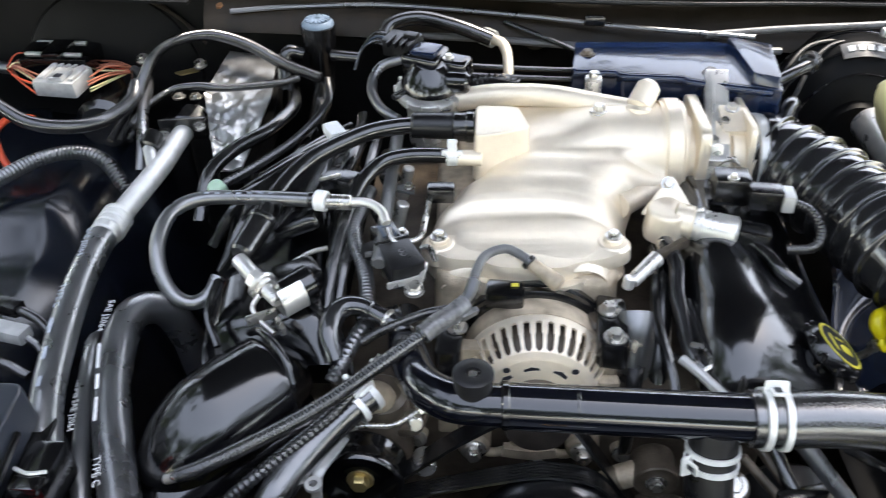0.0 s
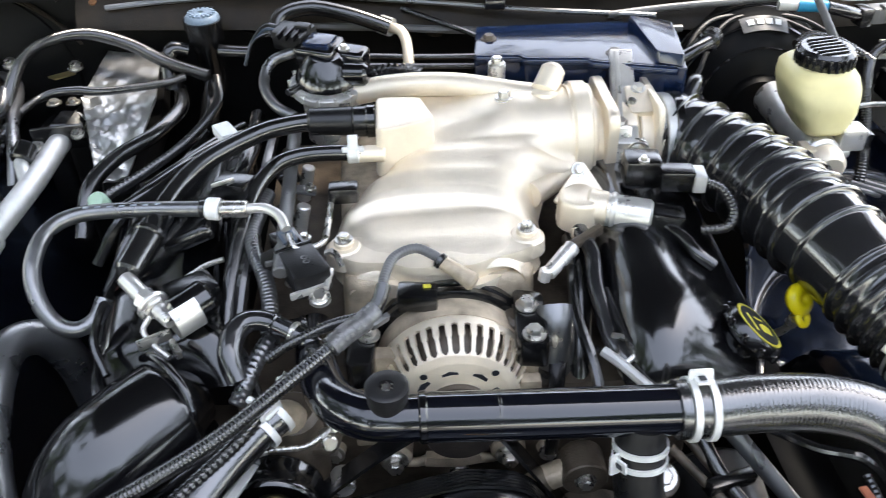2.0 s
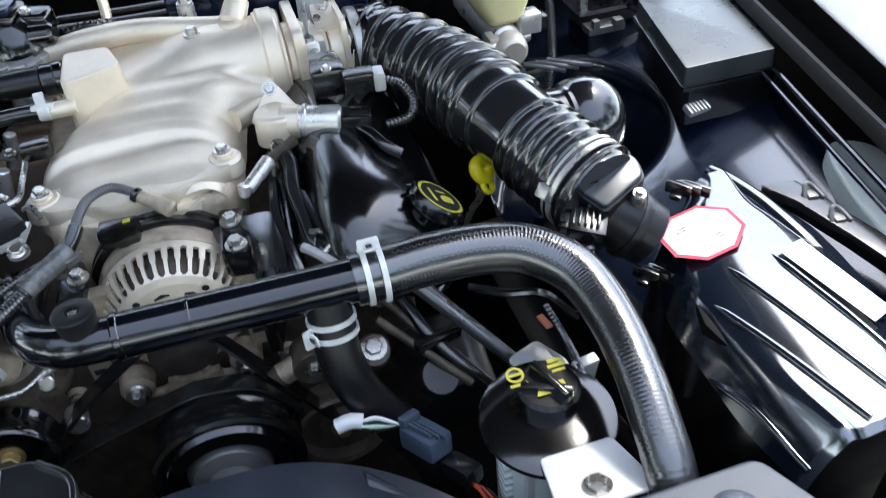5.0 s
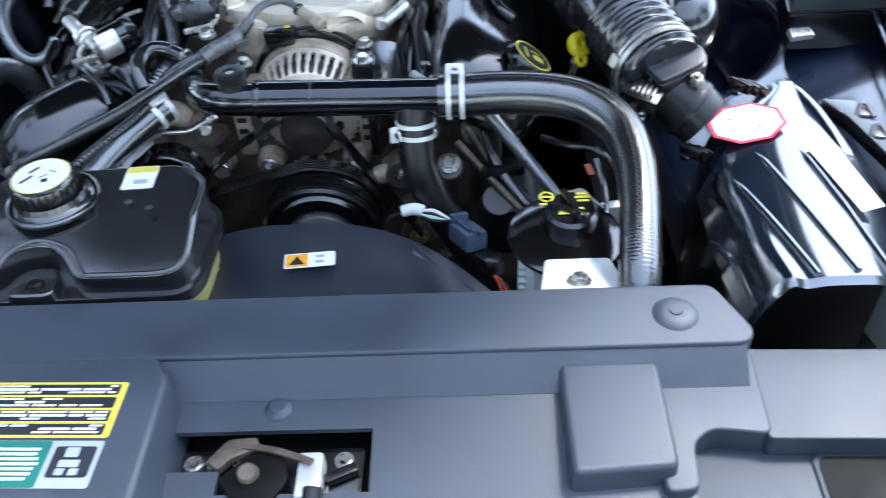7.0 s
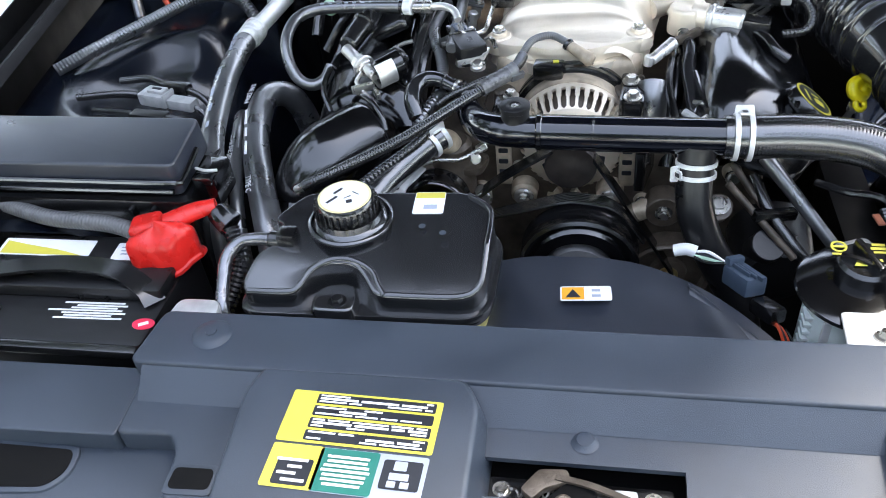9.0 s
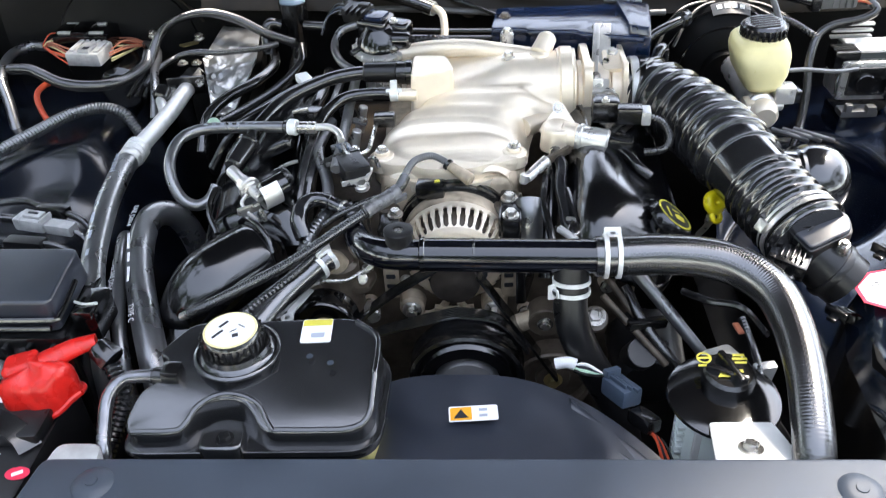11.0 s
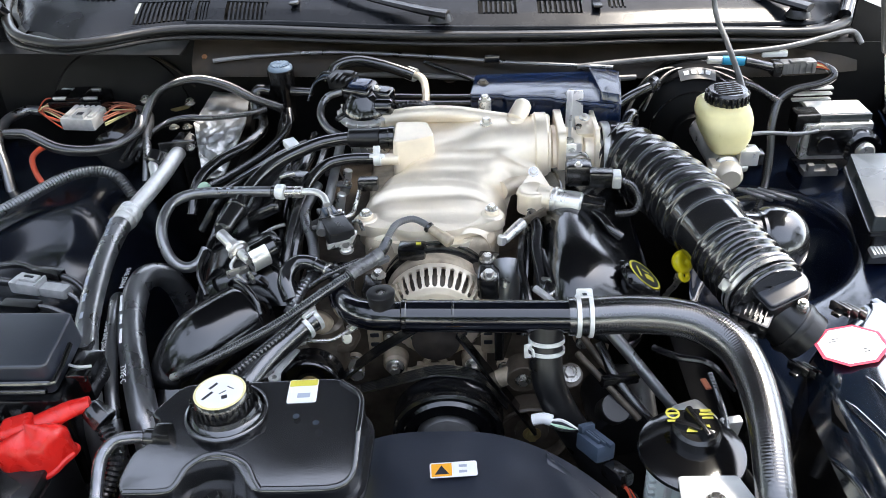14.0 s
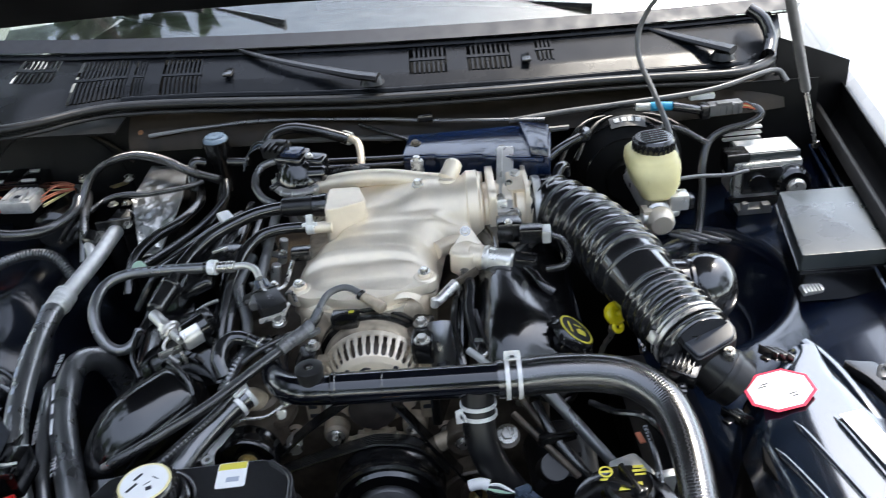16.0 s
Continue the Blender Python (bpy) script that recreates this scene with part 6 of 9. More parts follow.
part("tape_tail", box((-0.060, 0.655, 0.947), (0.020, 0.006, 0.010), 0.001, (20, 0, 40)), "greytape", cor)
part("cable", sweep([(-0.057, 0.690, 0.956), (-0.054, 0.712, 0.957), (-0.044, 0.740, 0.958), (-0.022, 0.754, 0.957), (-0.002, 0.746, 0.952), (0.006, 0.738, 0.948)], 0.0054, 12, 0.003, 0.0004, 0.004), "tube", cor, "braided grey lead")
part("plug", cyl((0.004, 0.740, 0.949), (0.038, 0.719, 0.934), 0.0072, 0.0098, 0.003, 16), "dirty", cor, "tan metal plug")
part("plug_ring", cyl((0.001, 0.742, 0.951), (0.006, 0.738, 0.948), 0.0088, n=16), "plastic", cor)
part("branch", sweep([(-0.075, 0.665, 0.945), (-0.11, 0.672, 0.93), (-0.15, 0.665, 0.915), (-0.175, 0.66, 0.90)], 0.0060, 10, 0.004, 0.0009, 0.0042), "loom", cor)
part("tip", cyl((-0.330, 0.506, 0.869), (-0.346, 0.505, 0.863), 0.006, 0.005, n=10), "steel", cor)
stay = thing("steel_stay", (-0.2, 0.53, 0.8), "dull flat steel stay with a round eye", "bracket")
part("strip", ribbon([(-0.183, 0.566, 0.858), (-0.193, 0.545, 0.856), (-0.204, 0.520, 0.851), (-0.205, 0.512, 0.80)], 0.010, 0.003), "pipe", stay)
part("eye", lathe([(0.004, 0), (0.0085, 0), (0.0085, 0.004), (0.004, 0.004), (0.004, 0)], 18, pose(-0.2055, 0.512, 0.851)), "pipe", stay)
hose("coolant_hose", [(-0.145, 0.612, 0.925), (-0.165, 0.59, 0.912), (-0.19, 0.562, 0.897), (-0.243, 0.520, 0.874), (-0.275, 0.50, 0.855), (-0.31, 0.49, 0.82)], 0.0075, "slim blue-black corrugated hose beside the loom", "loom", wave=0.0012, period=0.006)
outlet = thing("outlet_hose", (-0.2, 0.55, 0.80), "black water hose with a pale spring clamp", "hose")
part("rubber_hose", sweep([(-0.158, 0.596, 0.890), (-0.178, 0.580, 0.884), (-0.205, 0.552, 0.872), (-0.228, 0.520, 0.860), (-0.245, 0.490, 0.845), (-0.255, 0.46, 0.80)], 0.0172, 18, 0.006), "hoseblack", outlet)
clamp((-0.166, 0.590, 0.887), (-0.6, -0.7, -0.2), 0.0178, outlet, 0.015, tab=(0.15, -0.25, 0.95))
part("prong", merge(cyl((-0.158, 0.606, 0.913), (-0.154, 0.614, 0.922), 0.0035, n=10), cyl((-0.176, 0.594, 0.908), (-0.184, 0.598, 0.913), 0.0035, n=10)), "whitesteel", outlet)
part("end_wrap", cyl((-0.238, 0.502, 0.851), (-0.246, 0.485, 0.84), 0.0185, n=16), "pipe", outlet)
bypass = thing("bypass_tube", (-0.18, 0.68, 0.87), "bent satin black coolant tube hooked over the loom", "coolant tube")
part("tube", sweep([(-0.200, 0.640, 0.893), (-0.208, 0.655, 0.910), (-0.206, 0.676, 0.920), (-0.194, 0.690, 0.924), (-0.175, 0.690, 0.924), (-0.155, 0.681, 0.920), (-0.138, 0.672, 0.915), (-0.118, 0.662, 0.905)], lambda s: 0.0125 - 0.05 * min(0.05, max(0.0, s - 0.05)), 18, 0.004), "duct", bypass)
part("end_ring", cyl((-0.150, 0.679, 0.919), (-0.145, 0.6765, 0.9175), 0.0118, n=18), "steel", bypass)
part("end_ring", cyl((-0.168, 0.6875, 0.9225), (-0.164, 0.6855, 0.922), 0.0122, n=18), "duct", bypass)
tail = thing("tube_tail", (-0.19, 0.66, 0.86), "ribbed grey hose end under the bent tube", "hose")
part("ribbed_hose", sweep([(-0.172, 0.690, 0.900), (-0.180, 0.672, 0.902), (-0.190, 0.645, 0.895), (-0.202, 0.620, 0.880)], 0.0092, 14, 0.003, 0.0012, 0.0065), "hose", tail)
hose("spark_loom", [(-0.188, 0.875, 0.955), (-0.194, 0.840, 0.951), (-0.199, 0.812, 0.946), (-0.195, 0.785, 0.939), (-0.183, 0.755, 0.930), (-0.176, 0.728, 0.920), (-0.174, 0.700, 0.908)], 0.0090, "grey corrugated loom dropping beside the valve cover", "hose", "wiring loom", 0.0006, 0.0042)

# metal check valve and coil on the left bank
chk = thing("check_valve", (-0.29, 0.71, 0.90), "bright metal check valve with a black solenoid", "valve")
part("stem", merge(cyl((-0.322, 0.744, 0.946), (-0.300, 0.722, 0.938), 0.009, n=14), cyl((-0.300, 0.722, 0.938), (-0.283, 0.706, 0.934), 0.0125, n=6), cyl((-0.290, 0.712, 0.936), (-0.286, 0.708, 0.935), 0.017, n=18), cyl((-0.283, 0.706, 0.934), (-0.266, 0.690, 0.930), 0.0085, n=14)), "bright", chk)
part("can", cyl((-0.266, 0.692, 0.932), (-0.232, 0.718, 0.938), 0.0195, 0.0205, 0.004, 24), "gloss", chk, "black solenoid can")
part("can_sleeve", lathe([(0.0200, -0.008), (0.0222, -0.008), (0.0222, 0.020), (0.0200, 0.020)], 24, axis_pose((-0.262, 0.695, 0.933), (-0.232, 0.718, 0.938)), 120, 320), "bright", chk, "worn bright sleeve")
part("clip", merge(box((-0.284, 0.678, 0.918), (0.034, 0.006, 0.012), 0.002, (0, 0, 30)), box((-0.262, 0.668, 0.914), (0.006, 0.022, 0.010), 0.001, (0, 0, 30)), sweep([(-0.290, 0.700, 0.93), (-0.296, 0.688, 0.922), (-0.286, 0.676, 0.914), (-0.268, 0.662, 0.908)], 0.003, 8, 0.004)), "steel", chk)
part("solenoid", box((-0.255, 0.735, 0.925), (0.05, 0.04, 0.03), 0.006, (0, 0, 32)), "plastic", chk)
part("lead", sweep([(-0.268, 0.755, 0.93), (-0.245, 0.765, 0.94), (-0.225, 0.768, 0.945)], 0.003, 8, 0.004), "steel", chk)
cs = thing("coil_plug", (-0.13, 0.75, 0.92), "black connector block with a clip beside the plenum", "connector")
part("body", prism(rounded([(-0.020, -0.030), (-0.012, -0.034), (0.012, -0.034), (0.020, -0.030), (0.019, 0.020), (-0.019, 0.020)], 0.003), 0.930, 0.958, 0.0025, 2, 0.0, pose(-0.140, 0.748, 0, 0, 0, 26)), "satin", cs)
part("plug_half", prism(rounded(rect(0.029, 0.038), 0.003), 0.934, 0.957, 0.0025, 2, 0.0, pose(-0.158, 0.784, 0, 0, 0, 26)), "plastic", cs)
part("latch", plate(rounded([(-0.008, -0.012), (-0.004, -0.012), (-0.004, 0.006), (0.004, 0.006), (0.004, -0.012), (0.008, -0.012), (0.008, 0.011), (-0.008, 0.011)], 0.001), pose(-0.158, 0.784, 0.957, 0, 0, 26), 0.003), "bluegrey", cs)
part("seam", box((-0.150, 0.767, 0.9575), (0.040, 0.004, 0.004), 0.001, (0, 0, 26)), "plastic", cs)
part("mark", merge(lathe([(0.0022, 0), (0.0038, 0.0006)], 14, pose(-0.137, 0.747, 0.9581)), lathe([(0.0022, 0), (0.0038, 0.0006)], 14, pose(-0.134, 0.740, 0.9581))), "tube", cs)
part("ear", merge(box((-0.132, 0.714, 0.940), (0.040, 0.005, 0.008), 0.002, (0, 0, 26)), box((-0.112, 0.727, 0.944), (0.005, 0.030, 0.006), 0.001, (0, 0, -8)), cyl((-0.121, 0.708, 0.930), (-0.121, 0.708, 0.937), 0.011, n=16)), "bright", cs, "bright wire clip")
part("bolt", hexbolt((-0.121, 0.707, 0.937), (0, -0.3, 1), 0.0075), "steel", cs)
part("stay", ribbon([(-0.118, 0.770, 0.945), (-0.108, 0.768, 0.948), (-0.100, 0.752, 0.940)], 0.006, 0.003), "steel", cs)
ct = thing("small_sensor", (-0.02, 0.72, 0.9), "small black temperature sensor with a yellow dot", "sensor")
part("body", box((-0.022, 0.715, 0.924), (0.042, 0.026, 0.022), 0.004, (0, 0, -6)), "plastic", ct)
part("dot", box((-0.012, 0.716, 0.9365), (0.008, 0.005, 0.002), 0.0005), "yellowink", ct)

# ---- coolant tank ----
tank = thing("coolant_tank", (-0.21, 0.38, 0.70), "black-lidded coolant tank with a ribbed cap, yellowed plastic below", "coolant tank")
TOP = [(-0.305, 0.455), (-0.100, 0.463), (-0.064, 0.425), (-0.066, 0.320), (-0.082, 0.302), (-0.186, 0.301), (-0.196, 0.312), (-0.207, 0.328), (-0.222, 0.338), (-0.248, 0.338), (-0.268, 0.328), (-0.276, 0.312), (-0.284, 0.301), (-0.340, 0.298), (-0.350, 0.312), (-0.338, 0.350), (-0.318, 0.358), (-0.316, 0.392), (-0.335, 0.400)]


def grown(poly, d):
    cx, cy = sum(p[0] for p in poly) / len(poly), sum(p[1] for p in poly) / len(poly)
    return [(x + d * (1 if x > cx else -1), y + d * (1 if y > cy else -1)) for x, y in poly]


def dipped(bm):
    """The lid's top falls away towards the radiator."""
    for v in bm.verts:
        if v.co.z > 0.855:
            v.co.z -= 0.42 * max(0.0, 0.368 - v.co.y)
    return bm


part("lid", dipped(prism(rounded(TOP, 0.016), 0.842, 0.898, 0.009, 5, 0.02)), "tank", tank)
part("lid_flange", prism(rounded(grown([(-0.335, 0.455), (-0.098, 0.463), (-0.062, 0.425), (-0.064, 0.318), (-0.085, 0.298), (-0.340, 0.294), (-0.352, 0.312), (-0.340, 0.40)], 0.004), 0.022), 0.838, 0.848, 0.003), "tank", tank)
part("lid_flange", prism(rounded(grown([(-0.335, 0.455), (-0.098, 0.463), (-0.062, 0.425), (-0.064, 0.318), (-0.085, 0.298), (-0.340, 0.294), (-0.352, 0.312), (-0.340, 0.40)], 0.001), 0.022), 0.828, 0.836, 0.003), "tank", tank)
part("lower_body", prism(rounded(grown([(-0.335, 0.450), (-0.10, 0.458), (-0.066, 0.42), (-0.068, 0.322), (-0.09, 0.302), (-0.335, 0.30), (-0.345, 0.32)], -0.004), 0.03), 0.68, 0.832, 0.012, 3), "amber", tank, "yellowed translucent lower tank")
part("lid_rib", dipped(sweep([(-0.176, 0.304, 0.897), (-0.13, 0.304, 0.897), (-0.092, 0.306, 0.897), (-0.074, 0.318, 0.897), (-0.070, 0.345, 0.898), (-0.069, 0.40, 0.899), (-0.074, 0.428, 0.899), (-0.10, 0.452, 0.899)], 0.0036, 12, 0.006)), "duct", tank)
part("lid_rib", dipped(sweep([(-0.338, 0.303, 0.896), (-0.29, 0.304, 0.896), (-0.278, 0.312, 0.896), (-0.268, 0.330, 0.896), (-0.246, 0.342, 0.897), (-0.222, 0.342, 0.897), (-0.198, 0.332, 0.896), (-0.186, 0.314, 0.896), (-0.178, 0.304, 0.896)], 0.0036, 12, 0.005)), "duct", tank)
part("mount_tab", prism(rounded([(-0.262, 0.285), (-0.212, 0.285), (-0.212, 0.318), (-0.222, 0.330), (-0.246, 0.330), (-0.262, 0.318)], 0.012), 0.835, 0.862, 0.006, 3), "tank", tank, "moulded mounting tab")
part("tab_bolt", hexbolt((-0.232, 0.300, 0.862), r=0.007), "satin", tank)
part("neck", lathe([(0.048, 0.0), (0.046, 0.005), (0.040, 0.009), (0.038, 0.016)], 36, pose(-0.236, 0.402, 0.895)), "tank", tank)
part("neck_step", lathe([(0.051, 0.0), (0.051, 0.003), (0.0495, 0.0045), (0.047, 0.005)], 40, pose(-0.236, 0.402, 0.897)), "tank", tank)
cap = part("cap", lathe([(0.035, 0.008), (0.036, 0.012), (0.035, 0.030), (0.032, 0.034), (0.0, 0.034)], 40, pose(-0.238, 0.402, 0.897)), "plastic", tank, "ribbed black screw cap")
for k in range(28):
    a = 2 * math.pi * k / 28
    part("grip", box((-0.238 + 0.036 * math.cos(a), 0.402 + 0.036 * math.sin(a), 0.917), (0.0035, 0.0035, 0.020), 0.001, (0, 0, math.degrees(a))), "plastic", cap)
CAPM = facing((-0.238, 0.402, 0.9313), (0, 0, 1), (1, 0, 0))
part("cap_label", plate(disc(0.0315), CAPM, 0.0006), "cream", cap, "pale yellow rim")
part("cap_label", plate(disc(0.0285), CAPM @ Matrix.Translation((0, 0, 0.0005)), 0.0006), "paper", cap, "white warning disc")
for x, y, w, h, r in ((-0.010, 0.009, 0.013, 0.0035, 55), (-0.013, -0.008, 0.016, 0.0035, 55), (0.008, -0.010, 0.007, 0.006, 20), (0.012, 0.006, 0.010, 0.0012, -30), (0.004, -0.002, 0.009, 0.0012, 40)):
    part("pictogram", plate(rect(w, h), CAPM @ pose(x, y, 0.0012, 0, 0, r), 0.0003), "inkblack", cap)
TL = facing((-0.147, 0.436, 0.8985), (0, 0, 1), (1, 0.05, 0))
tlab = part("tank_label", plate(rounded(rect(0.037, 0.042), 0.003, 2), TL, 0.0005), "paper", tank, "white label with a yellow band")
part("label_band", plate(rect(0.035, 0.011, 0, 0.0145), TL @ Matrix.Translation((0, 0, 0.0004)), 0.0004), "yellowink", tlab)
part("label_print", plate(rect(0.016, 0.008, 0.002, -0.008), TL @ Matrix.Translation((0, 0, 0.0004)), 0.0003), "greyink", tlab)
for p in ((-0.122, 0.381, 0.8985), (-0.148, 0.392, 0.8985)):
    part("moulded_mark", plate(disc(0.0042, n=12), facing(p, (0, 0, 1), (1, 0, 0)), 0.0006), "grey", tank)
over = thing("overflow_pipe", (-0.36, 0.36, 0.78), "bent dark metal overflow pipe at the tank corner", "pipe")
part("pipe", sweep([(-0.300, 0.366, 0.893), (-0.340, 0.367, 0.893), (-0.364, 0.363, 0.890), (-0.377, 0.346, 0.880), (-0.376, 0.318, 0.862), (-0.371, 0.292, 0.845), (-0.37, 0.280, 0.80)], 0.0080, 16, 0.005), "gunmetal", over)
part("collar", cyl((-0.326, 0.367, 0.893), (-0.331, 0.367, 0.893), 0.0092, n=16), "gunmetal", over)
part("stub", box((-0.304, 0.367, 0.897), (0.022, 0.022, 0.02), 0.004), "plastic", over)
part("stub", cyl((-0.312, 0.366, 0.893), (-0.326, 0.367, 0.893), 0.0108, n=14), "plastic", over)

# ---- battery corner ----
bat = thing("battery", (-0.575, 0.31, 0.60), "black car battery with worn print and a carrying strap", "battery")
part("case", prism(rounded([(-0.70, 0.235), (-0.450, 0.235), (-0.450, 0.405), (-0.70, 0.405)], 0.006), 0.60, 0.842, 0.004), "satin", bat)
part("lid_step", prism(rounded([(-0.70, 0.305), (-0.452, 0.305), (-0.452, 0.402), (-0.70, 0.402)], 0.006), 0.842, 0.860, 0.004), "satin", bat)
part("front_lip", box((-0.575, 0.228, 0.838), (0.25, 0.012, 0.012), 0.003), "plastic", bat)
part("strap", ribbon([(-0.70, 0.318, 0.868), (-0.60, 0.330, 0.875), (-0.52, 0.328, 0.872), (-0.475, 0.312, 0.858), (-0.46, 0.30, 0.845)], 0.026, 0.004), "plastic", bat)
for x, y, w, h, m in ((-0.640, 0.375, 0.13, 0.030, "paper"), (-0.521, 0.372, 0.044, 0.030, "paper")):
    part("label", plate(rounded(rect(w, h), 0.002, 2), facing((x, y, 0.8605), (0, -0.05, 1), (1, 0, 0)), 0.0005), m, bat)
part("label_print", plate([(-0.06, -0.013), (0.055, -0.013), (0.02, -0.004), (-0.03, 0.004), (-0.06, 0.010)], facing((-0.640, 0.375, 0.8612), (0, -0.05, 1), (1, 0, 0)), 0.0004), "yellowink", bat)
for k in range(3):
    part("label_print", plate(rect(0.03 - 0.004 * k, 0.002), facing((-0.521, 0.379 - 0.006 * k, 0.8612), (0, -0.05, 1), (1, 0, 0)), 0.0004), "greyink", bat)
rnd = random.Random(9)
for r in range(7):
    part("worn_print", plate(rect(rnd.uniform(0.06, 0.10), 0.0026), facing((-0.535 + rnd.uniform(-0.012, 0.012), 0.298 - 0.0042 * r, 0.8425), (0, 0, 1), (1, 0.02, 0)), 0.0004), "paper", bat)
part("dot_sticker", plate(disc(0.014, 0.009), facing((-0.461, 0.268, 0.8425), (0, 0, 1), (1, 0, 0)), 0.0005), "redink", bat, "pink-red oval sticker")
part("dot_print", plate(rect(0.012, 0.005), facing((-0.461, 0.268, 0.8431), (0, 0, 1), (1, 0.5, 0)), 0.0003), "paper", bat)
boot = thing("terminal_boot", (-0.452, 0.365, 0.855), "bright red rubber boot over the battery terminal", "terminal cover")


def boot_shape(u, v):
    """A soft dome, wider below, with dents and a lip."""
    a, h = 2 * math.pi * u, v
    r = (0.043 * (1 - 0.14 * h)) * max(0.0, 1 - max(0, (h - 0.6) / 0.4) ** 3) ** 0.5
    r *= 1 + 0.08 * math.sin(2 * a + 1) + 0.05 * math.sin(5 * a) + 0.03 * math.sin(9 * a + 6 * h)
    return (-0.476 + 1.05 * r * math.cos(a), 0.374 + 0.78 * r * math.sin(a), 0.846 + 0.056 * h + 0.006 * math.cos(a) + 0.004 * math.sin(3 * a + 2))


part("dome", sheet(boot_shape, 44, 20), "red", boot)
part("lip", sweep([Vector(boot_shape(k / 16, 0.05)) * 1.0 for k in range(17)], 0.004, 8, 0.006), "red", boot)
part("sleeve", sweep([(-0.468, 0.388, 0.893), (-0.440, 0.405, 0.900), (-0.412, 0.417, 0.903)], lambda s: 0.017 - 0.10 * s, 16, 0.005, flat=0.75), "red", boot)
part("shoulder", box((-0.494, 0.386, 0.893), (0.04, 0.034, 0.018), 0.008, (0, -8, 14), 3), "red", boot)
part("cable_end", cyl((-0.414, 0.415, 0.897), (-0.392, 0.405, 0.880), 0.015, 0.018, 0.003, 8), "plastic", boot)
bc = hose("battery_cable", [(-0.385, 0.388, 0.89), (-0.37, 0.36, 0.86), (-0.385, 0.32, 0.82), (-0.41, 0.29, 0.78)], 0.011, "corrugated black battery cable", "loom", "cable", 0.002, 0.006)
hose("battery_cable", [(-0.72, 0.43, 0.885), (-0.64, 0.405, 0.885), (-0.55, 0.395, 0.885), (-0.492, 0.378, 0.88)], 0.011, "thick grey cable across the battery", "tube", "cable", 0.0008, 0.005)
hose("drain_hose", [(-0.40, 0.42, 0.72), (-0.405, 0.38, 0.80), (-0.395, 0.31, 0.79), (-0.39, 0.27, 0.75)], 0.013, "corrugated black drain hose by the battery", "loom", "hose", 0.003, 0.008)
pump = solid("vapour_canister", prism(rounded([(-0.425, 0.262), (-0.365, 0.262), (-0.37, 0.295), (-0.42, 0.295)], 0.012), 0.76, 0.862, 0.006), "pipe", "grey plastic canister top behind the radiator cover", "canister")

pdb = thing("relay_box", (-0.60, 0.49, 0.75), "black lidded relay box beside the battery", "relay box")
part("lid", prism(rounded([(-0.78, 0.435), (-0.460, 0.432), (-0.470, 0.545), (-0.80, 0.552)], 0.012), 0.905, 0.950, 0.006, 3, 0.015), "shroud", pdb)
part("lid_edge", sweep([(-0.76, 0.432, 0.926), (-0.60, 0.430, 0.926), (-0.470, 0.429, 0.926), (-0.458, 0.437, 0.926), (-0.464, 0.50, 0.93)], 0.0035, 8, 0.01), "gloss", pdb)
part("lid_edge", sweep([(-0.76, 0.429, 0.915), (-0.60, 0.427, 0.915), (-0.468, 0.426, 0.915)], 0.0035, 8, 0.01), "gloss", pdb)
part("base", prism(rounded([(-0.79, 0.425), (-0.450, 0.420), (-0.455, 0.550), (-0.80, 0.555)], 0.012), 0.75, 0.903, 0.006), "plastic", pdb)
part("catch", merge(box((-0.440, 0.478, 0.895), (0.032, 0.055, 0.045), 0.006), box((-0.440, 0.455, 0.915), (0.026, 0.016, 0.012), 0.003)), "gloss", pdb, "glossy side catch")
for k in range(3):
    part("base_rib", box((-0.53 + 0.03 * k, 0.418, 0.86), (0.006, 0.01, 0.07), 0.002), "plastic", pdb)
# thin pale strip bent across the catch
part("catch_strip", sweep([(-0.455, 0.469, 0.921), (-0.44, 0.463, 0.922), (-0.425, 0.467, 0.92)], 0.002, 6, 0.004), "pipe", pdb)

# white in-line connectors beside the relay box
pl2 = thing("inline_connector", (-0.59, 0.67, 0.88), "white in-line wiring connector beside the relay box", "connector")
part("shell", merge(box((-0.612, 0.679, 0.902), (0.052, 0.026, 0.020), 0.004, (0, 0, -14)), box((-0.565, 0.667, 0.899), (0.045, 0.020, 0.016), 0.003, (0, 0, -14))), "whiteplug", pl2)
part("latch", merge(box((-0.607, 0.680, 0.914), (0.030, 0.016, 0.006), 0.002, (0, 0, -14)), box((-0.590, 0.675, 0.911), (0.004, 0.026, 0.006), 0.001, (0, 0, -14)), box((-0.628, 0.684, 0.909), (0.010, 0.030, 0.008), 0.002, (0, 0, -14))), "whiteplug", pl2)
# black bar laid on the latch as the shade of a slot
part("latch_slot_shade", box((-0.607, 0.680, 0.9175), (0.016, 0.004, 0.002), 0.0005, (0, 0, -14)), "inkblack", pl2)
part("lead", sweep([(-0.545, 0.662, 0.896), (-0.525, 0.650, 0.885), (-0.515, 0.62, 0.86)], 0.004, 8, 0.004), "loom", pl2)
part("lead", sweep([(-0.635, 0.686, 0.902), (-0.68, 0.692, 0.902), (-0.75, 0.685, 0.90)], 0.007, 10, 0.005, 0.0015, 0.005), "loom", pl2)
pl3 = thing("inline_connector", (-0.60, 0.72, 0.88), "black in-line wiring connector with tape", "connector")
part("shell", box((-0.590, 0.705, 0.905), (0.05, 0.018, 0.016), 0.003, (0, 0, -16)), "plastic", pl3)
part("lead", sweep([(-0.70, 0.735, 0.90), (-0.65, 0.733, 0.905), (-0.61, 0.712, 0.906), (-0.55, 0.692, 0.90), (-0.52, 0.672, 0.885)], 0.006, 10, 0.006), "loom", pl3)
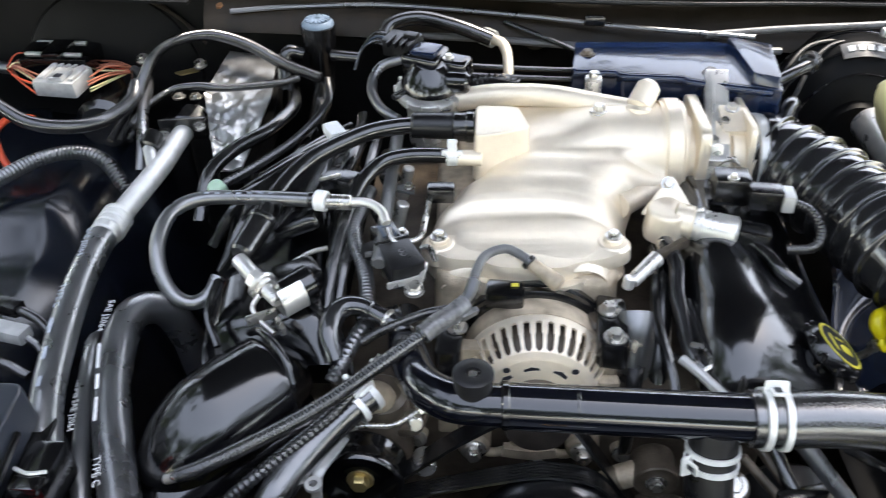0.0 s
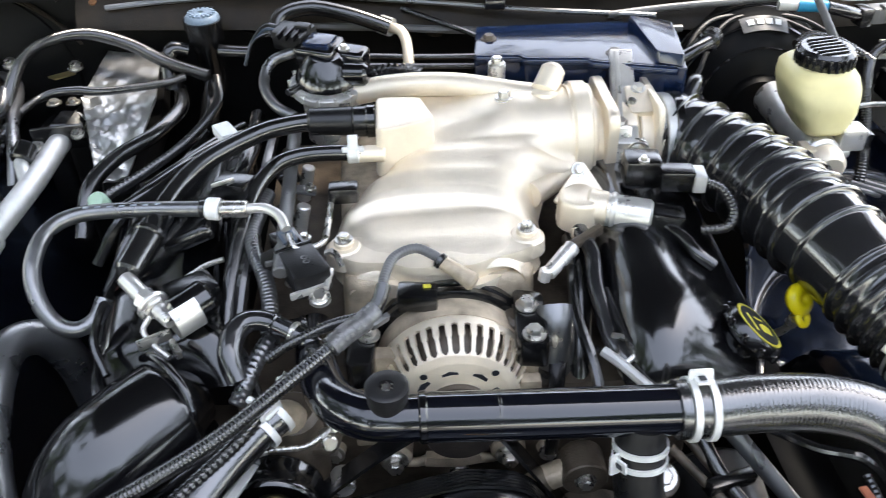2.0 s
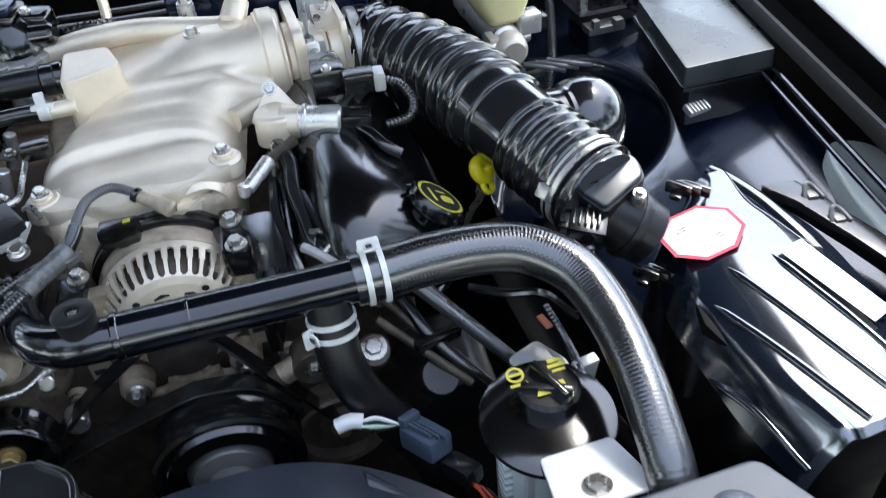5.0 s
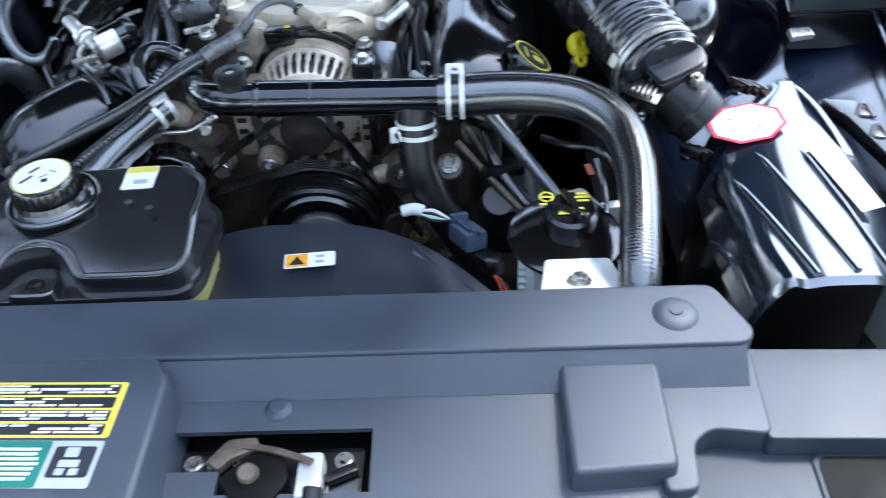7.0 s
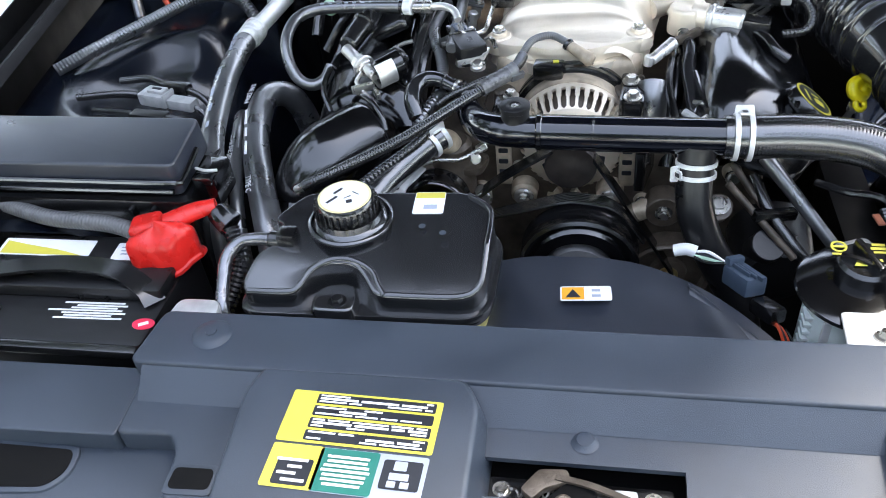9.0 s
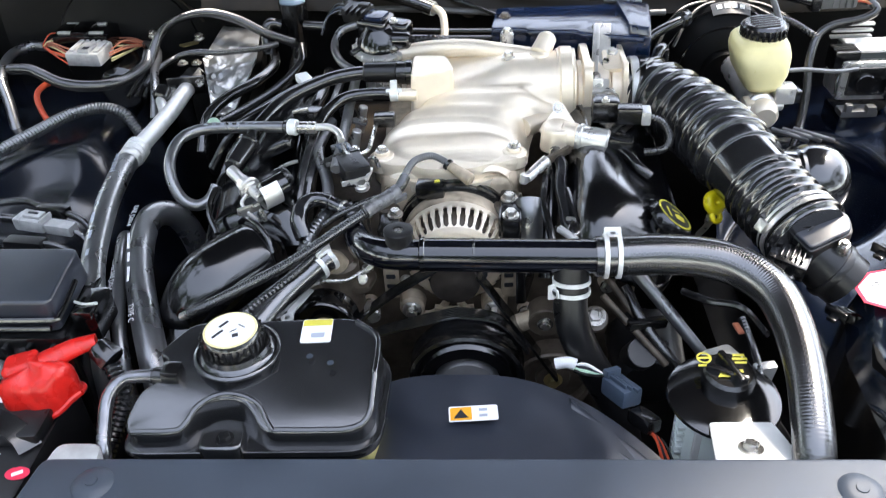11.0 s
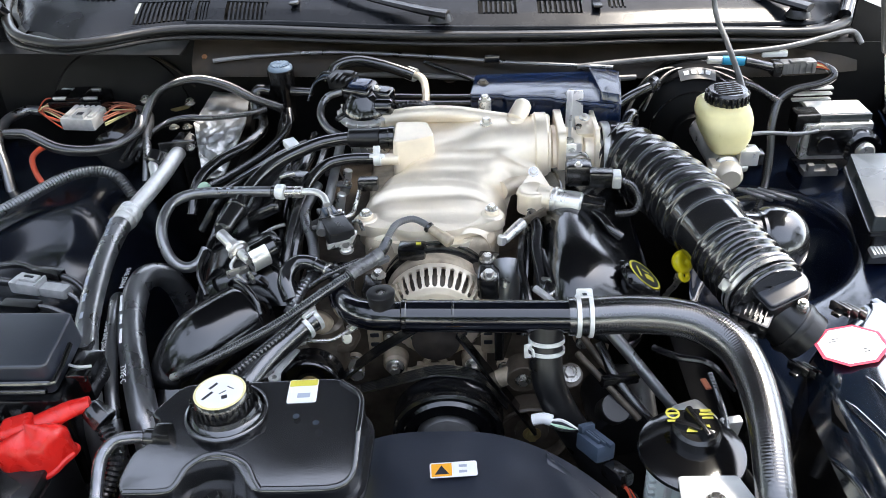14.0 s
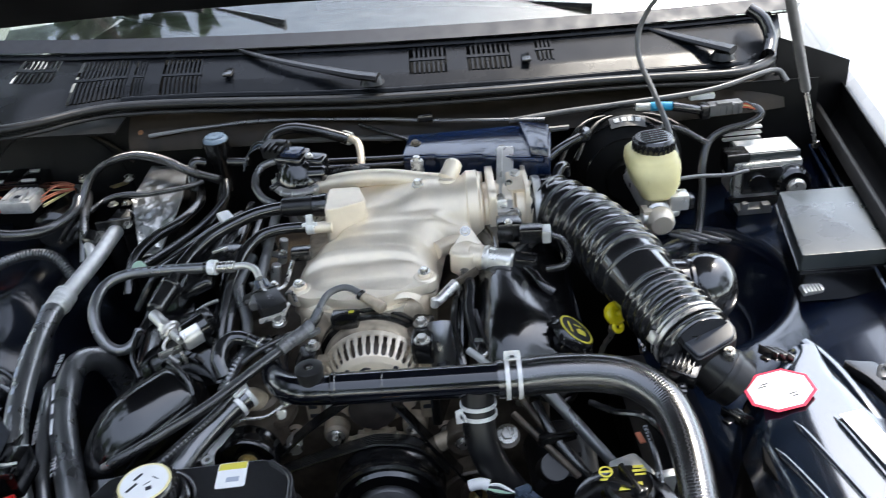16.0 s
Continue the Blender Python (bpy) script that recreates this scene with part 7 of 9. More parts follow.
pl4 = thing("inline_connector", (-0.60, 0.62, 0.88), "slim black wiring connector on the relay box", "connector")
part("shell", box((-0.600, 0.628, 0.900), (0.06, 0.02, 0.014), 0.003, (0, 0, -8)), "satin", pl4)
part("lead", sweep([(-0.70, 0.645, 0.90), (-0.64, 0.634, 0.902), (-0.56, 0.622, 0.90), (-0.52, 0.61, 0.89)], 0.005, 8, 0.006), "loom", pl4)

# ---- power steering reservoir ----
ps = thing("steering_reservoir", (0.342, 0.40, 0.66), "white power steering reservoir with a wide black lid", "reservoir")
part("bottle", lathe([(0.03, 0.0), (0.050, 0.01), (0.054, 0.03), (0.054, 0.14), (0.050, 0.155)], 32, pose(0.342, 0.402, 0.665)), "natural", ps)
for k in range(9):
    part("level_rib", box((0.290, 0.388, 0.70 + 0.011 * k), (0.010, 0.02, 0.005), 0.001), "natural", ps)
part("lid", lathe([(0.054, 0.0), (0.0650, 0.001), (0.0672, 0.004), (0.0655, 0.007), (0.058, 0.010), (0.042, 0.013), (0.0, 0.014)], 52, pose(0.340, 0.404, 0.812, 4)), "gloss", ps)
cp = part("cap", lathe([(0.031, 0.0), (0.031, 0.016), (0.027, 0.020), (0.0, 0.020)], 32, pose(0.347, 0.420, 0.826, 4)), "plastic", ps)
part("cap_grip", box((0.347, 0.418, 0.850), (0.008, 0.05, 0.014), 0.003, (4, 0, 20)), "plastic", cp)
part("cap_bar", box((0.342, 0.412, 0.848), (0.05, 0.008, 0.010), 0.003, (4, 0, -25)), "plastic", cp)
for x, y, s in ((-0.028, 0.014, 0), (0.014, 0.014, 1), (-0.002, -0.012, 2)):
    m = facing((0.348 + x, 0.424 + y, 0.8475), (0, -0.07, 1), (1, 0, 0))
    if s == 0:
        part("symbol", merge(lathe([(0.0065, 0), (0.009, 0), (0.009, 0.0006), (0.0065, 0.0006), (0.0065, 0)], 24, m), plate(rect(0.014, 0.003), m, 0.0006), plate(rect(0.018, 0.003, 0, -0.012), m, 0.0006)), "yellowink", cp)
    elif s == 1:
        part("symbol", merge(plate(rect(0.014, 0.004, 0, 0.004), m, 0.0006), plate(rect(0.018, 0.004, 0, -0.002), m, 0.0006), plate(rect(0.014, 0.003, 0, -0.008), m, 0.0006)), "yellowink", cp)
    else:
        part("symbol", merge(plate([(-0.016, -0.006), (-0.002, -0.006), (-0.009, 0.006)], m, 0.0006), plate(rect(0.014, 0.010, 0.008, 0), m, 0.0006)), "yellowink", cp)
part("bracket", prism(rounded([(0.312, 0.362), (0.384, 0.362), (0.392, 0.285), (0.300, 0.285)], 0.006), -0.004, 0.0, 0.001, 1, 0, Matrix.Translation((0, 0.30, 0.840)) @ pose(0, 0, 0, -17) @ Matrix.Translation((0, -0.30, 0))), "bracket", ps, "white painted mounting bracket")
part("bracket_bolt", hexbolt((0.343, 0.306, 0.839), (0, 0.25, 1), r=0.009, h=0.008), "steel", ps)
part("bracket_side", prism(rounded([(0.300, 0.36), (0.384, 0.36), (0.384, 0.366), (0.300, 0.366)], 0.002), 0.74, 0.80, 0.001), "bracket", ps)

# ---- fan shroud ----
shroud = thing("fan_shroud", (0.07, 0.35, 0.6), "black plastic fan shroud behind the radiator", "fan shroud")


def shroud_top(u, v):
    x = lerp(-0.075, 0.31, u)
    back = 0.458 - 2.2 * max(0, abs(x - 0.02) - 0.02) ** 2 - 0.03 * max(0, x - 0.18)
    y = lerp(0.262, back, v)
    z = 0.802 - 0.9 * max(0, abs(x - 0.03) - 0.05) ** 2 - 0.004 * math.sin(v * 3)
    z += 0.010 * math.exp(-((x - 0.20) / 0.035) ** 2) * math.sin(3.1 * v)
    return (x, y, z)


part("top", sheet(shroud_top, 48, 20, 0.003), "shroud", shroud)
part("rim", sheet(lambda u, v: (shroud_top(u, 1)[0], shroud_top(u, 1)[1] + 0.004 * math.sin(3 * v), lerp(shroud_top(u, 1)[2], 0.60, v)), 48, 6, 0.003), "shroud", shroud)
part("fold", sheet(lambda u, v: (lerp(0.16, 0.27, u), lerp(0.40, 0.29, u) + 0.035 * v, 0.792 - 0.02 * u + 0.012 * math.sin(3.1 * v) - 0.01 * v), 12, 8, 0.003), "shroud", shroud)
part("fold", sheet(lambda u, v: (lerp(0.19, 0.285, u), lerp(0.345, 0.27, u) + 0.02 * v, 0.786 - 0.02 * u + 0.010 * math.sin(3.1 * v)), 12, 8, 0.003), "shroud", shroud)
SM = facing((0.040, 0.388, 0.8055), (0, -0.02, 1), (1, 0.07, 0))
st = thing("fan_sticker", (0.04, 0.383, 0.805), "white sticker with an orange warning field on the shroud", "sticker")
part("paper", plate(rounded(rect(0.060, 0.024), 0.003, 2), SM, 0.0006), "paper", st)
part("orange_field", plate(rect(0.026, 0.020, -0.015, 0), SM @ Matrix.Translation((0, 0, 0.0005)), 0.0005), "orangeink", st)
part("pictogram", plate([(-0.024, -0.007), (-0.006, -0.007), (-0.015, 0.007)], SM @ Matrix.Translation((0, 0, 0.0009)), 0.0003), "inkblack", st)
for x, y in ((0.012, 0.005), (0.012, -0.004)):
    part("print", plate(rect(0.010, 0.004, x, y), SM @ Matrix.Translation((0, 0, 0.0005)), 0.0003), "greyink", st)
fc = thing("fan_connector", (0.21, 0.44, 0.74), "blue-grey electrical connector with coloured wires", "connector")
part("body", box((0.226, 0.440, 0.790), (0.030, 0.046, 0.024), 0.004, (-12, 10, 28)), "bluegrey", fc)
for k in range(3):
    part("rib", box((0.219 + 0.007 * k, 0.444 - 0.0035 * k, 0.804), (0.003, 0.040, 0.005), 0.001, (-12, 10, 28)), "bluegrey", fc)
part("lock", box((0.216, 0.460, 0.803), (0.022, 0.010, 0.010), 0.002, (-12, 10, 28)), "bluegrey", fc)
part("cover", box((0.250, 0.404, 0.776), (0.024, 0.04, 0.020), 0.006, (-12, 10, 30)), "plastic", fc)
part("tape", sweep([(0.146, 0.478, 0.800), (0.160, 0.477, 0.804), (0.172, 0.473, 0.803)], 0.008, 10, 0.004), "paper", fc, "white taped end")
for k, mname in enumerate(("paper", "inkblack", "green", "rubber")):
    part("wire", sweep([(0.168, 0.473 - 0.003 * k, 0.802), (0.185, 0.470 - 0.003 * k, 0.806 - 0.003 * k), (0.205, 0.458, 0.80)], 0.0023, 6, 0.004), mname, fc)
    part("wire", sweep([(0.252, 0.392, 0.775 - 0.003 * k), (0.262 + 0.002 * k, 0.378, 0.768), (0.268 + 0.004 * k, 0.36, 0.75)], 0.0023, 6, 0.004), ("redwire", "inkblack", "redwire", "rubber")[k], fc)

# ---- deep clutter between engine and radiator ----
low = thing("steering_pump", (0.28, 0.54, 0.62), "grimy power steering pump and bracket low in the bay", "pump")
part("body", cyl((0.285, 0.52, 0.72), (0.285, 0.62, 0.73), 0.05, 0.055, 0.008), "satin", low)
part("stay", cyl((0.215, 0.575, 0.835), (0.30, 0.515, 0.760), 0.005, n=10), "grime", low, "long bolt")
part("stay", cyl((0.26, 0.60, 0.86), (0.355, 0.52, 0.765), 0.010, 0.008, n=12), "hose", low)
part("bolt", hexbolt((0.205, 0.555, 0.815), (0, -0.6, 1), 0.010), "steel", low)
part("boss", cyl((0.205, 0.575, 0.79), (0.205, 0.553, 0.812), 0.018, n=18), "grime", low)
part("ribbed_filter", cyl((0.262, 0.545, 0.745), (0.268, 0.525, 0.775), 0.022, n=20), "satin", low)
part("fitting", box((0.275, 0.555, 0.80), (0.06, 0.014, 0.014), 0.003, (0, 10, 20)), "plastic", low)
br = thing("metal_bracket", (0.37, 0.50, 0.68), "pressed grey metal bracket behind the reservoir", "bracket")
part("plate", prism(rounded([(0.335, 0.500), (0.375, 0.515), (0.395, 0.475), (0.385, 0.445), (0.345, 0.46)], 0.008), 0.795, 0.80, 0.001), "pipe", br)
part("upright", box((0.40, 0.455, 0.79), (0.028, 0.012, 0.07), 0.003, (10, 0, 10)), "pipe", br)
part("wire", sweep([(0.392, 0.53, 0.83), (0.396, 0.49, 0.82), (0.392, 0.44, 0.82), (0.385, 0.42, 0.80)], 0.005, 8, 0.005, 0.001, 0.005), "loom", br)
part("tag", box((0.380, 0.505, 0.835), (0.008, 0.02, 0.003), 0.001, (0, 0, 10)), "pinkwire", br)

# ---- right bank details ----
oc = thing("oil_filler", (0.305, 0.67, 0.83), "black oil filler cap with a yellow symbol on its neck", "oil cap")
OD = Vector((0.60, 0.02, 0.78)).normalized()
OCP = Vector((0.314, 0.660, 0.900))
nm = axis_pose(OCP - OD * 0.075, OCP)
part("neck", lathe([(0.030, 0.0), (0.024, 0.02), (0.0225, 0.055), (0.026, 0.064)], 28, nm), "gloss", oc)
capm = facing(OCP, OD, (0.85, 0.15, -0.5))
part("cap", lathe([(0.030, -0.008), (0.034, -0.004), (0.034, 0.006), (0.031, 0.010), (0, 0.010)], 32, capm), "plastic", oc)
part("symbol_ring", plate(disc(0.029), capm @ Matrix.Translation((0, 0, 0.0102)), 0.0005), "yellowink", oc, "yellow printed ring")
part("symbol_field", plate(disc(0.0255), capm @ Matrix.Translation((0, 0, 0.0106)), 0.0005), "inkblack", oc)
part("symbol", merge(plate([(-0.004, -0.008), (0.012, -0.008), (0.014, 0.004), (0.004, 0.006), (-0.004, 0.002)], capm @ Matrix.Translation((0.003, -0.002, 0.0109)), 0.0005), plate(rect(0.004, 0.024, -0.012, 0), capm @ Matrix.Translation((0, 0, 0.0109)), 0.0005), plate(rect(0.014, 0.003, 0.005, 0.010), capm @ Matrix.Translation((0, 0, 0.0109)), 0.0005)), "yellowink", oc, "yellow oil can symbol")
for k in range(10):
    a = 2 * math.pi * k / 10
    q = capm @ Vector((0.0345 * math.cos(a), 0.0345 * math.sin(a), 0.0))
    part("grip", box(q, (0.006, 0.006, 0.010), 0.002), "plastic", oc)
dp = thing("oil_dipstick", (0.385, 0.70, 0.80), "bright yellow dipstick handle ring", "dipstick")
dm = facing((0.388, 0.712, 0.893), (0.45, -0.65, 0.6), (1, 0.5, 0))
part("ring", lathe([(0.010 + 0.0085 * math.cos(a), 0.008 * math.sin(a)) for a in [2 * math.pi * k / 12 for k in range(13)]], 28, dm), "yellow", dp)
part("web", plate(disc(0.011), dm @ Matrix.Translation((0, 0, -0.004)), 0.006), "yellow", dp)
part("loop", lathe([(0.007 + 0.004 * math.cos(a), 0.004 * math.sin(a)) for a in [2 * math.pi * k / 10 for k in range(11)]], 20, dm @ Matrix.Translation((-0.004, -0.020, 0))), "yellow", dp)
part("stem", sweep([(0.384, 0.702, 0.876), (0.382, 0.712, 0.85), (0.376, 0.730, 0.82), (0.37, 0.74, 0.78)], lambda s: 0.007 if s < 0.014 else 0.0045, 10, 0.004), "steel", dp)
rb = thing("coil_wiring", (0.20, 0.72, 0.86), "taped wiring branch along the valve cover", "wiring loom")
part("conduit", sweep([(0.165, 0.81, 0.93), (0.172, 0.77, 0.925), (0.168, 0.73, 0.915), (0.172, 0.69, 0.90), (0.175, 0.66, 0.89), (0.19, 0.635, 0.882), (0.205, 0.60, 0.875)], 0.0095, 12, 0.006), "loom", rb)
part("wire", sweep([(0.172, 0.665, 0.902), (0.186, 0.655, 0.904), (0.190, 0.640, 0.898), (0.172, 0.63, 0.89)], 0.003, 8, 0.004), "steel", rb)
part("wire", sweep([(0.160, 0.650, 0.895), (0.176, 0.632, 0.892), (0.20, 0.60, 0.885), (0.215, 0.585, 0.875)], 0.0055, 8, 0.005), "pipe", rb)
part("wire", sweep([(0.155, 0.66, 0.89), (0.17, 0.64, 0.893), (0.178, 0.66, 0.897)], 0.003, 8, 0.004), "rubber", rb)
sn = thing("sensor_plug", (0.145, 0.77, 0.9), "small bright metal sensor plug on a bracket", "sensor")
part("barrel", merge(cyl((0.118, 0.742, 0.922), (0.150, 0.772, 0.935), 0.008, 0.0095, n=12), cyl((0.114, 0.740, 0.915), (0.116, 0.742, 0.930), 0.007, n=8)), "bright", sn)
part("bracket", box((0.165, 0.785, 0.935), (0.05, 0.008, 0.012), 0.002, (0, -12, 28)), "grime", sn)
tube = solid("stub_hose", sweep([(0.118, 0.69, 0.80), (0.120, 0.69, 0.86), (0.120, 0.700, 0.890), (0.120, 0.712, 0.902)], 0.021, 18, 0.006), "hose", "upright capped black hose stub beside the alternator", "hose")
hose("valley_hose", [(0.145, 0.66, 0.80), (0.150, 0.70, 0.86), (0.158, 0.76, 0.90), (0.16, 0.82, 0.91)], 0.012, "dark hose in the valley beside the valve cover", "rubber")
hose("plug_wire", [(0.262, 0.80, 0.935), (0.275, 0.775, 0.935), (0.283, 0.755, 0.93), (0.30, 0.745, 0.92)], 0.008, "short black ignition lead on the valve cover", "rubber", "cable")

# ---- brake parts ----
boost = thing("brake_booster", (0.50, 1.2, 0.75), "large round black brake booster on the firewall", "brake booster")
bm_ = axis_pose((0.508, 1.285, 0.900), (0.508, 1.10, 0.893)) @ Matrix.Scale(0.93, 4)
part("shell", lathe([(0.125, 0.0), (0.130, 0.02), (0.128, 0.05), (0.134, 0.055), (0.134, 0.068), (0.126, 0.074), (0.115, 0.10), (0.085, 0.125), (0.05, 0.135), (0.045, 0.15), (0, 0.15)], 44, bm_), "dark", boost)
for r, d in ((0.1345, 0.060), (0.118, 0.098), (0.090, 0.124)):
    part("shell_ring", lathe([(r, d - 0.003), (r + 0.002, d), (r, d + 0.003)], 44, bm_), "gloss", boost)
part("paper_band", sheet(lambda u, v: (0.508 + (0.112 - 0.008 * v) * math.sin(lerp(-0.30, 0.36, u)), 1.200 - 0.022 * v, 0.900 + (0.116 - 0.014 * v) * math.cos(lerp(-0.30, 0.36, u))), 16, 2, 0.001), "tube", boost, "grey label band")
for k in range(4):
    part("band_print", sheet(lambda u, v: (0.508 + (0.112 - 0.008 * v) * math.sin(lerp(-0.22 + 0.13 * k, -0.13 + 0.13 * k, u)), 1.194 - 0.008 * v, 0.9005 + (0.1135 - 0.005 * v) * math.cos(lerp(-0.22 + 0.13 * k, -0.13 + 0.13 * k, u))), 4, 1, 0.0008), "paper", boost)
part("check_valve", cyl((0.418, 1.150, 1.005), (0.405, 1.128, 1.010), 0.017, 0.015, 0.004), "rubber", boost)
part("vacuum_hose", sweep([(0.405, 1.125, 1.010), (0.380, 1.11, 1.005), (0.355, 1.10, 0.995), (0.338, 1.09, 0.985)], 0.009, 12, 0.006), "rubber", boost)
res = thing("brake_reservoir", (0.50, 0.98, 0.9), "yellowed translucent brake fluid reservoir with a black cap", "reservoir")


def res_shape(u, v):
    a = 2 * math.pi * u
    ca, sa = math.cos(a), math.sin(a)
    k = 0.55
    w, d = curve_of([(0, 0.018), (0.15, 0.030), (0.45, 0.042), (0.75, 0.046), (0.92, 0.043), (1, 0.034)])(v), curve_of([(0, 0.026), (0.2, 0.048), (0.6, 0.054), (0.9, 0.048), (1, 0.038)])(v)
    return (0.521 - 0.006 * v + w * abs(ca) ** k * (1 if ca > 0 else -1), 1.002 + 0.024 * v + d * abs(sa) ** k * (1 if sa > 0 else -1), 0.934 + 0.088 * v)


part("bottle", merge(sheet(res_shape, 40, 20), sheet(lambda u, v: Vector(res_shape(u, 1)).lerp(Vector((0.515, 1.030, 1.023)), v), 40, 2)), "cream", res)
rc = part("cap", lathe([(0.033, 0.0), (0.036, 0.004), (0.036, 0.020), (0.032, 0.025), (0, 0.026)], 36, pose(0.519, 1.022, 1.018)), "plastic", res, "ribbed black cap")
for k in range(24):
    a = 2 * math.pi * k / 24
    part("grip", box((0.519 + 0.0362 * math.cos(a), 1.022 + 0.0362 * math.sin(a), 1.030), (0.003, 0.004, 0.017), 0.0008, (0, 0, math.degrees(a))), "plastic", rc)
for k in range(6):
    part("cap_rib", box((0.519, 0.9995 + 0.009 * k, 1.0445), (0.05 - 0.004 * abs(k - 2.5), 0.003, 0.002), 0.0006, (0, 0, 12)), "plastic", rc)
mc = thing("master_cylinder", (0.515, 0.962, 0.864), "pale aluminium brake master cylinder with a round end", "master cylinder")
LOC[mc] = Vector((0.51, 0.93, 0.85))
part("body", cyl((0.512, 1.10, 0.905), (0.512, 0.925, 0.905), 0.026, 0.024, 0.004), "bright", mc)
part("end_plug", cyl((0.512, 0.928, 0.900), (0.512, 0.900, 0.898), 0.026, 0.024, 0.006), "cast", mc)
part("switch", merge(box((0.548, 0.940, 0.925), (0.034, 0.03, 0.03), 0.004), cyl((0.548, 0.938, 0.905), (0.480, 0.918, 0.905), 0.010, n=14)), "bright", mc)
part("plug", box((0.568, 0.940, 0.922), (0.014, 0.026, 0.022), 0.003), "plastic", mc)
part("nut", cyl((0.478, 0.925, 0.90), (0.466, 0.921, 0.90), 0.009, n=6), "steel", mc)
part("foot", box((0.492, 0.930, 0.903), (0.02, 0.03, 0.034), 0.004), "cast", mc)

abs_ = thing("brake_control_unit", (0.775, 1.15, 0.80), "silver and black anti-lock brake unit with a round motor", "control unit")
part("lid_sheet", box((0.775, 1.158, 0.9425), (0.105, 0.060, 0.002), 0.001), "whitesteel", abs_, "bright metal lid sheet")
part("block", box((0.770, 1.150, 0.890), (0.130, 0.075, 0.075), 0.006), "bright", abs_, "bare aluminium block")
part("lid", box((0.775, 1.158, 0.935), (0.115, 0.070, 0.014), 0.004), "lidgrey", abs_, "pale flat lid")
part("connector", box((0.712, 1.140, 0.925), (0.045, 0.042, 0.04), 0.004), "plastic", abs_)
part("face_plate", box((0.755, 1.110, 0.892), (0.075, 0.010, 0.055), 0.004), "plastic", abs_)
part("port", cyl((0.745, 1.108, 0.892), (0.745, 1.096, 0.892), 0.017, n=20), "plastic", abs_)
part("motor", cyl((0.812, 1.125, 0.885), (0.812, 1.085, 0.885), 0.036, 0.034, 0.006, 32), "gloss", abs_)
part("motor_cap", cyl((0.814, 1.088, 0.883), (0.814, 1.076, 0.883), 0.018, 0.017, 0.003, 24), "bright", abs_, "bright round cap")
part("mount", merge(box((0.735, 1.085, 0.845), (0.065, 0.03, 0.012), 0.002), box((0.715, 1.075, 0.855), (0.012, 0.012, 0.018), 0.002), box((0.755, 1.075, 0.853), (0.016, 0.016, 0.014), 0.002)), "tube", abs_)
part("lower_case", box((0.765, 1.12, 0.80), (0.12, 0.08, 0.08), 0.006), "paint", abs_)
for k in range(3):
    part("cooling_fin", box((0.745, 1.205, 0.94 + 0.012 * k), (0.075, 0.012, 0.004), 0.001), "pipe", abs_)
hose("brake_pipe", [(0.54, 0.985, 0.972), (0.60, 1.02, 0.958), (0.67, 1.06, 0.935), (0.72, 1.09, 0.925)], 0.0038, "straight steel brake pipe between reservoir and control unit", "tube", "pipe", n=10)

fuse = thing("fuse_box", (0.79, 0.89, 0.83), "black fuse box with a dusty grey lid", "fuse box")
FB = [(0.697, 0.782), (0.834, 0.780), (0.890, 1.000), (0.745, 1.004)]
part("lid", prism(rounded(FB, 0.005), 0.893, 0.921, 0.003, 2, 0.02), "lidgrey", fuse, "dusty grey lid")
part("base", prism(rounded([(x * 1.004, y - 0.004) for x, y in FB], 0.008), 0.835, 0.890, 0.004), "plastic", fuse)
part("lid_lip", prism(rounded(grown(FB, 0.003), 0.005), 0.887, 0.895, 0.002), "plastic", fuse)
part("catch", merge(box((0.718, 0.775, 0.862), (0.034, 0.018, 0.010), 0.002, (20, 0, 10)), *[box((0.707 + 0.0055 * k, 0.770, 0.867), (0.002, 0.016, 0.004), 0.0005, (20, 0, 10)) for k in range(5)]), "pipe", fuse, "ribbed pale catch")

# ---- rear corner with the blower and wiring ----
heat = thing("heater_housing", (-0.66, 1.25, 0.75), "large rounded black heater blower housing on the firewall", "heater housing")
part("shell", lathe([(0.0, 0.105), (0.10, 0.10), (0.145, 0.085), (0.160, 0.06), (0.164, 0.0)], 44, axis_pose((-0.67, 1.36, 0.915), (-0.665, 1.12, 0.935))), "dark", heat)
part("rim", lathe([(0.163, 0.035), (0.175, 0.03), (0.177, 0.015), (0.165, 0.008)], 44, axis_pose((-0.67, 1.36, 0.915), (-0.665, 1.12, 0.935))), "dark", heat)
for off in (0.0, 0.014):
    part("flange_edge", sweep([(-0.665 + off, 1.292, 1.075 - off), (-0.600 + off, 1.288, 1.060 - off), (-0.545 + off, 1.282, 1.025 - off), (-0.520 + off, 1.278, 0.995 - off)], 0.0022, 6, 0.01), "brown", heat)
part("motor", cyl((-0.655, 1.26, 0.90), (-0.652, 1.15, 0.893), 0.05, 0.046, 0.01, 28), "plastic", heat)
part("duct_box", prism(rounded([(-0.52, 1.14), (-0.44, 1.15), (-0.44, 1.32), (-0.52, 1.32)], 0.02), 0.70, 0.905, 0.012), "dark", heat)

plug = thing("harness_connector", (-0.70, 1.2, 0.93), "twin black and white wiring connectors bristling with orange wires", "connector")
part("black_shell", merge(box((-0.735, 1.240, 0.972), (0.115, 0.060, 0.030), 0.004, (6, 0, -4)), box((-0.735, 1.235, 0.990), (0.034, 0.050, 0.008), 0.002, (6, 0, -4)), box((-0.775, 1.245, 0.988), (0.03, 0.03, 0.005), 0.001, (6, 0, -4))), "gloss", plug)
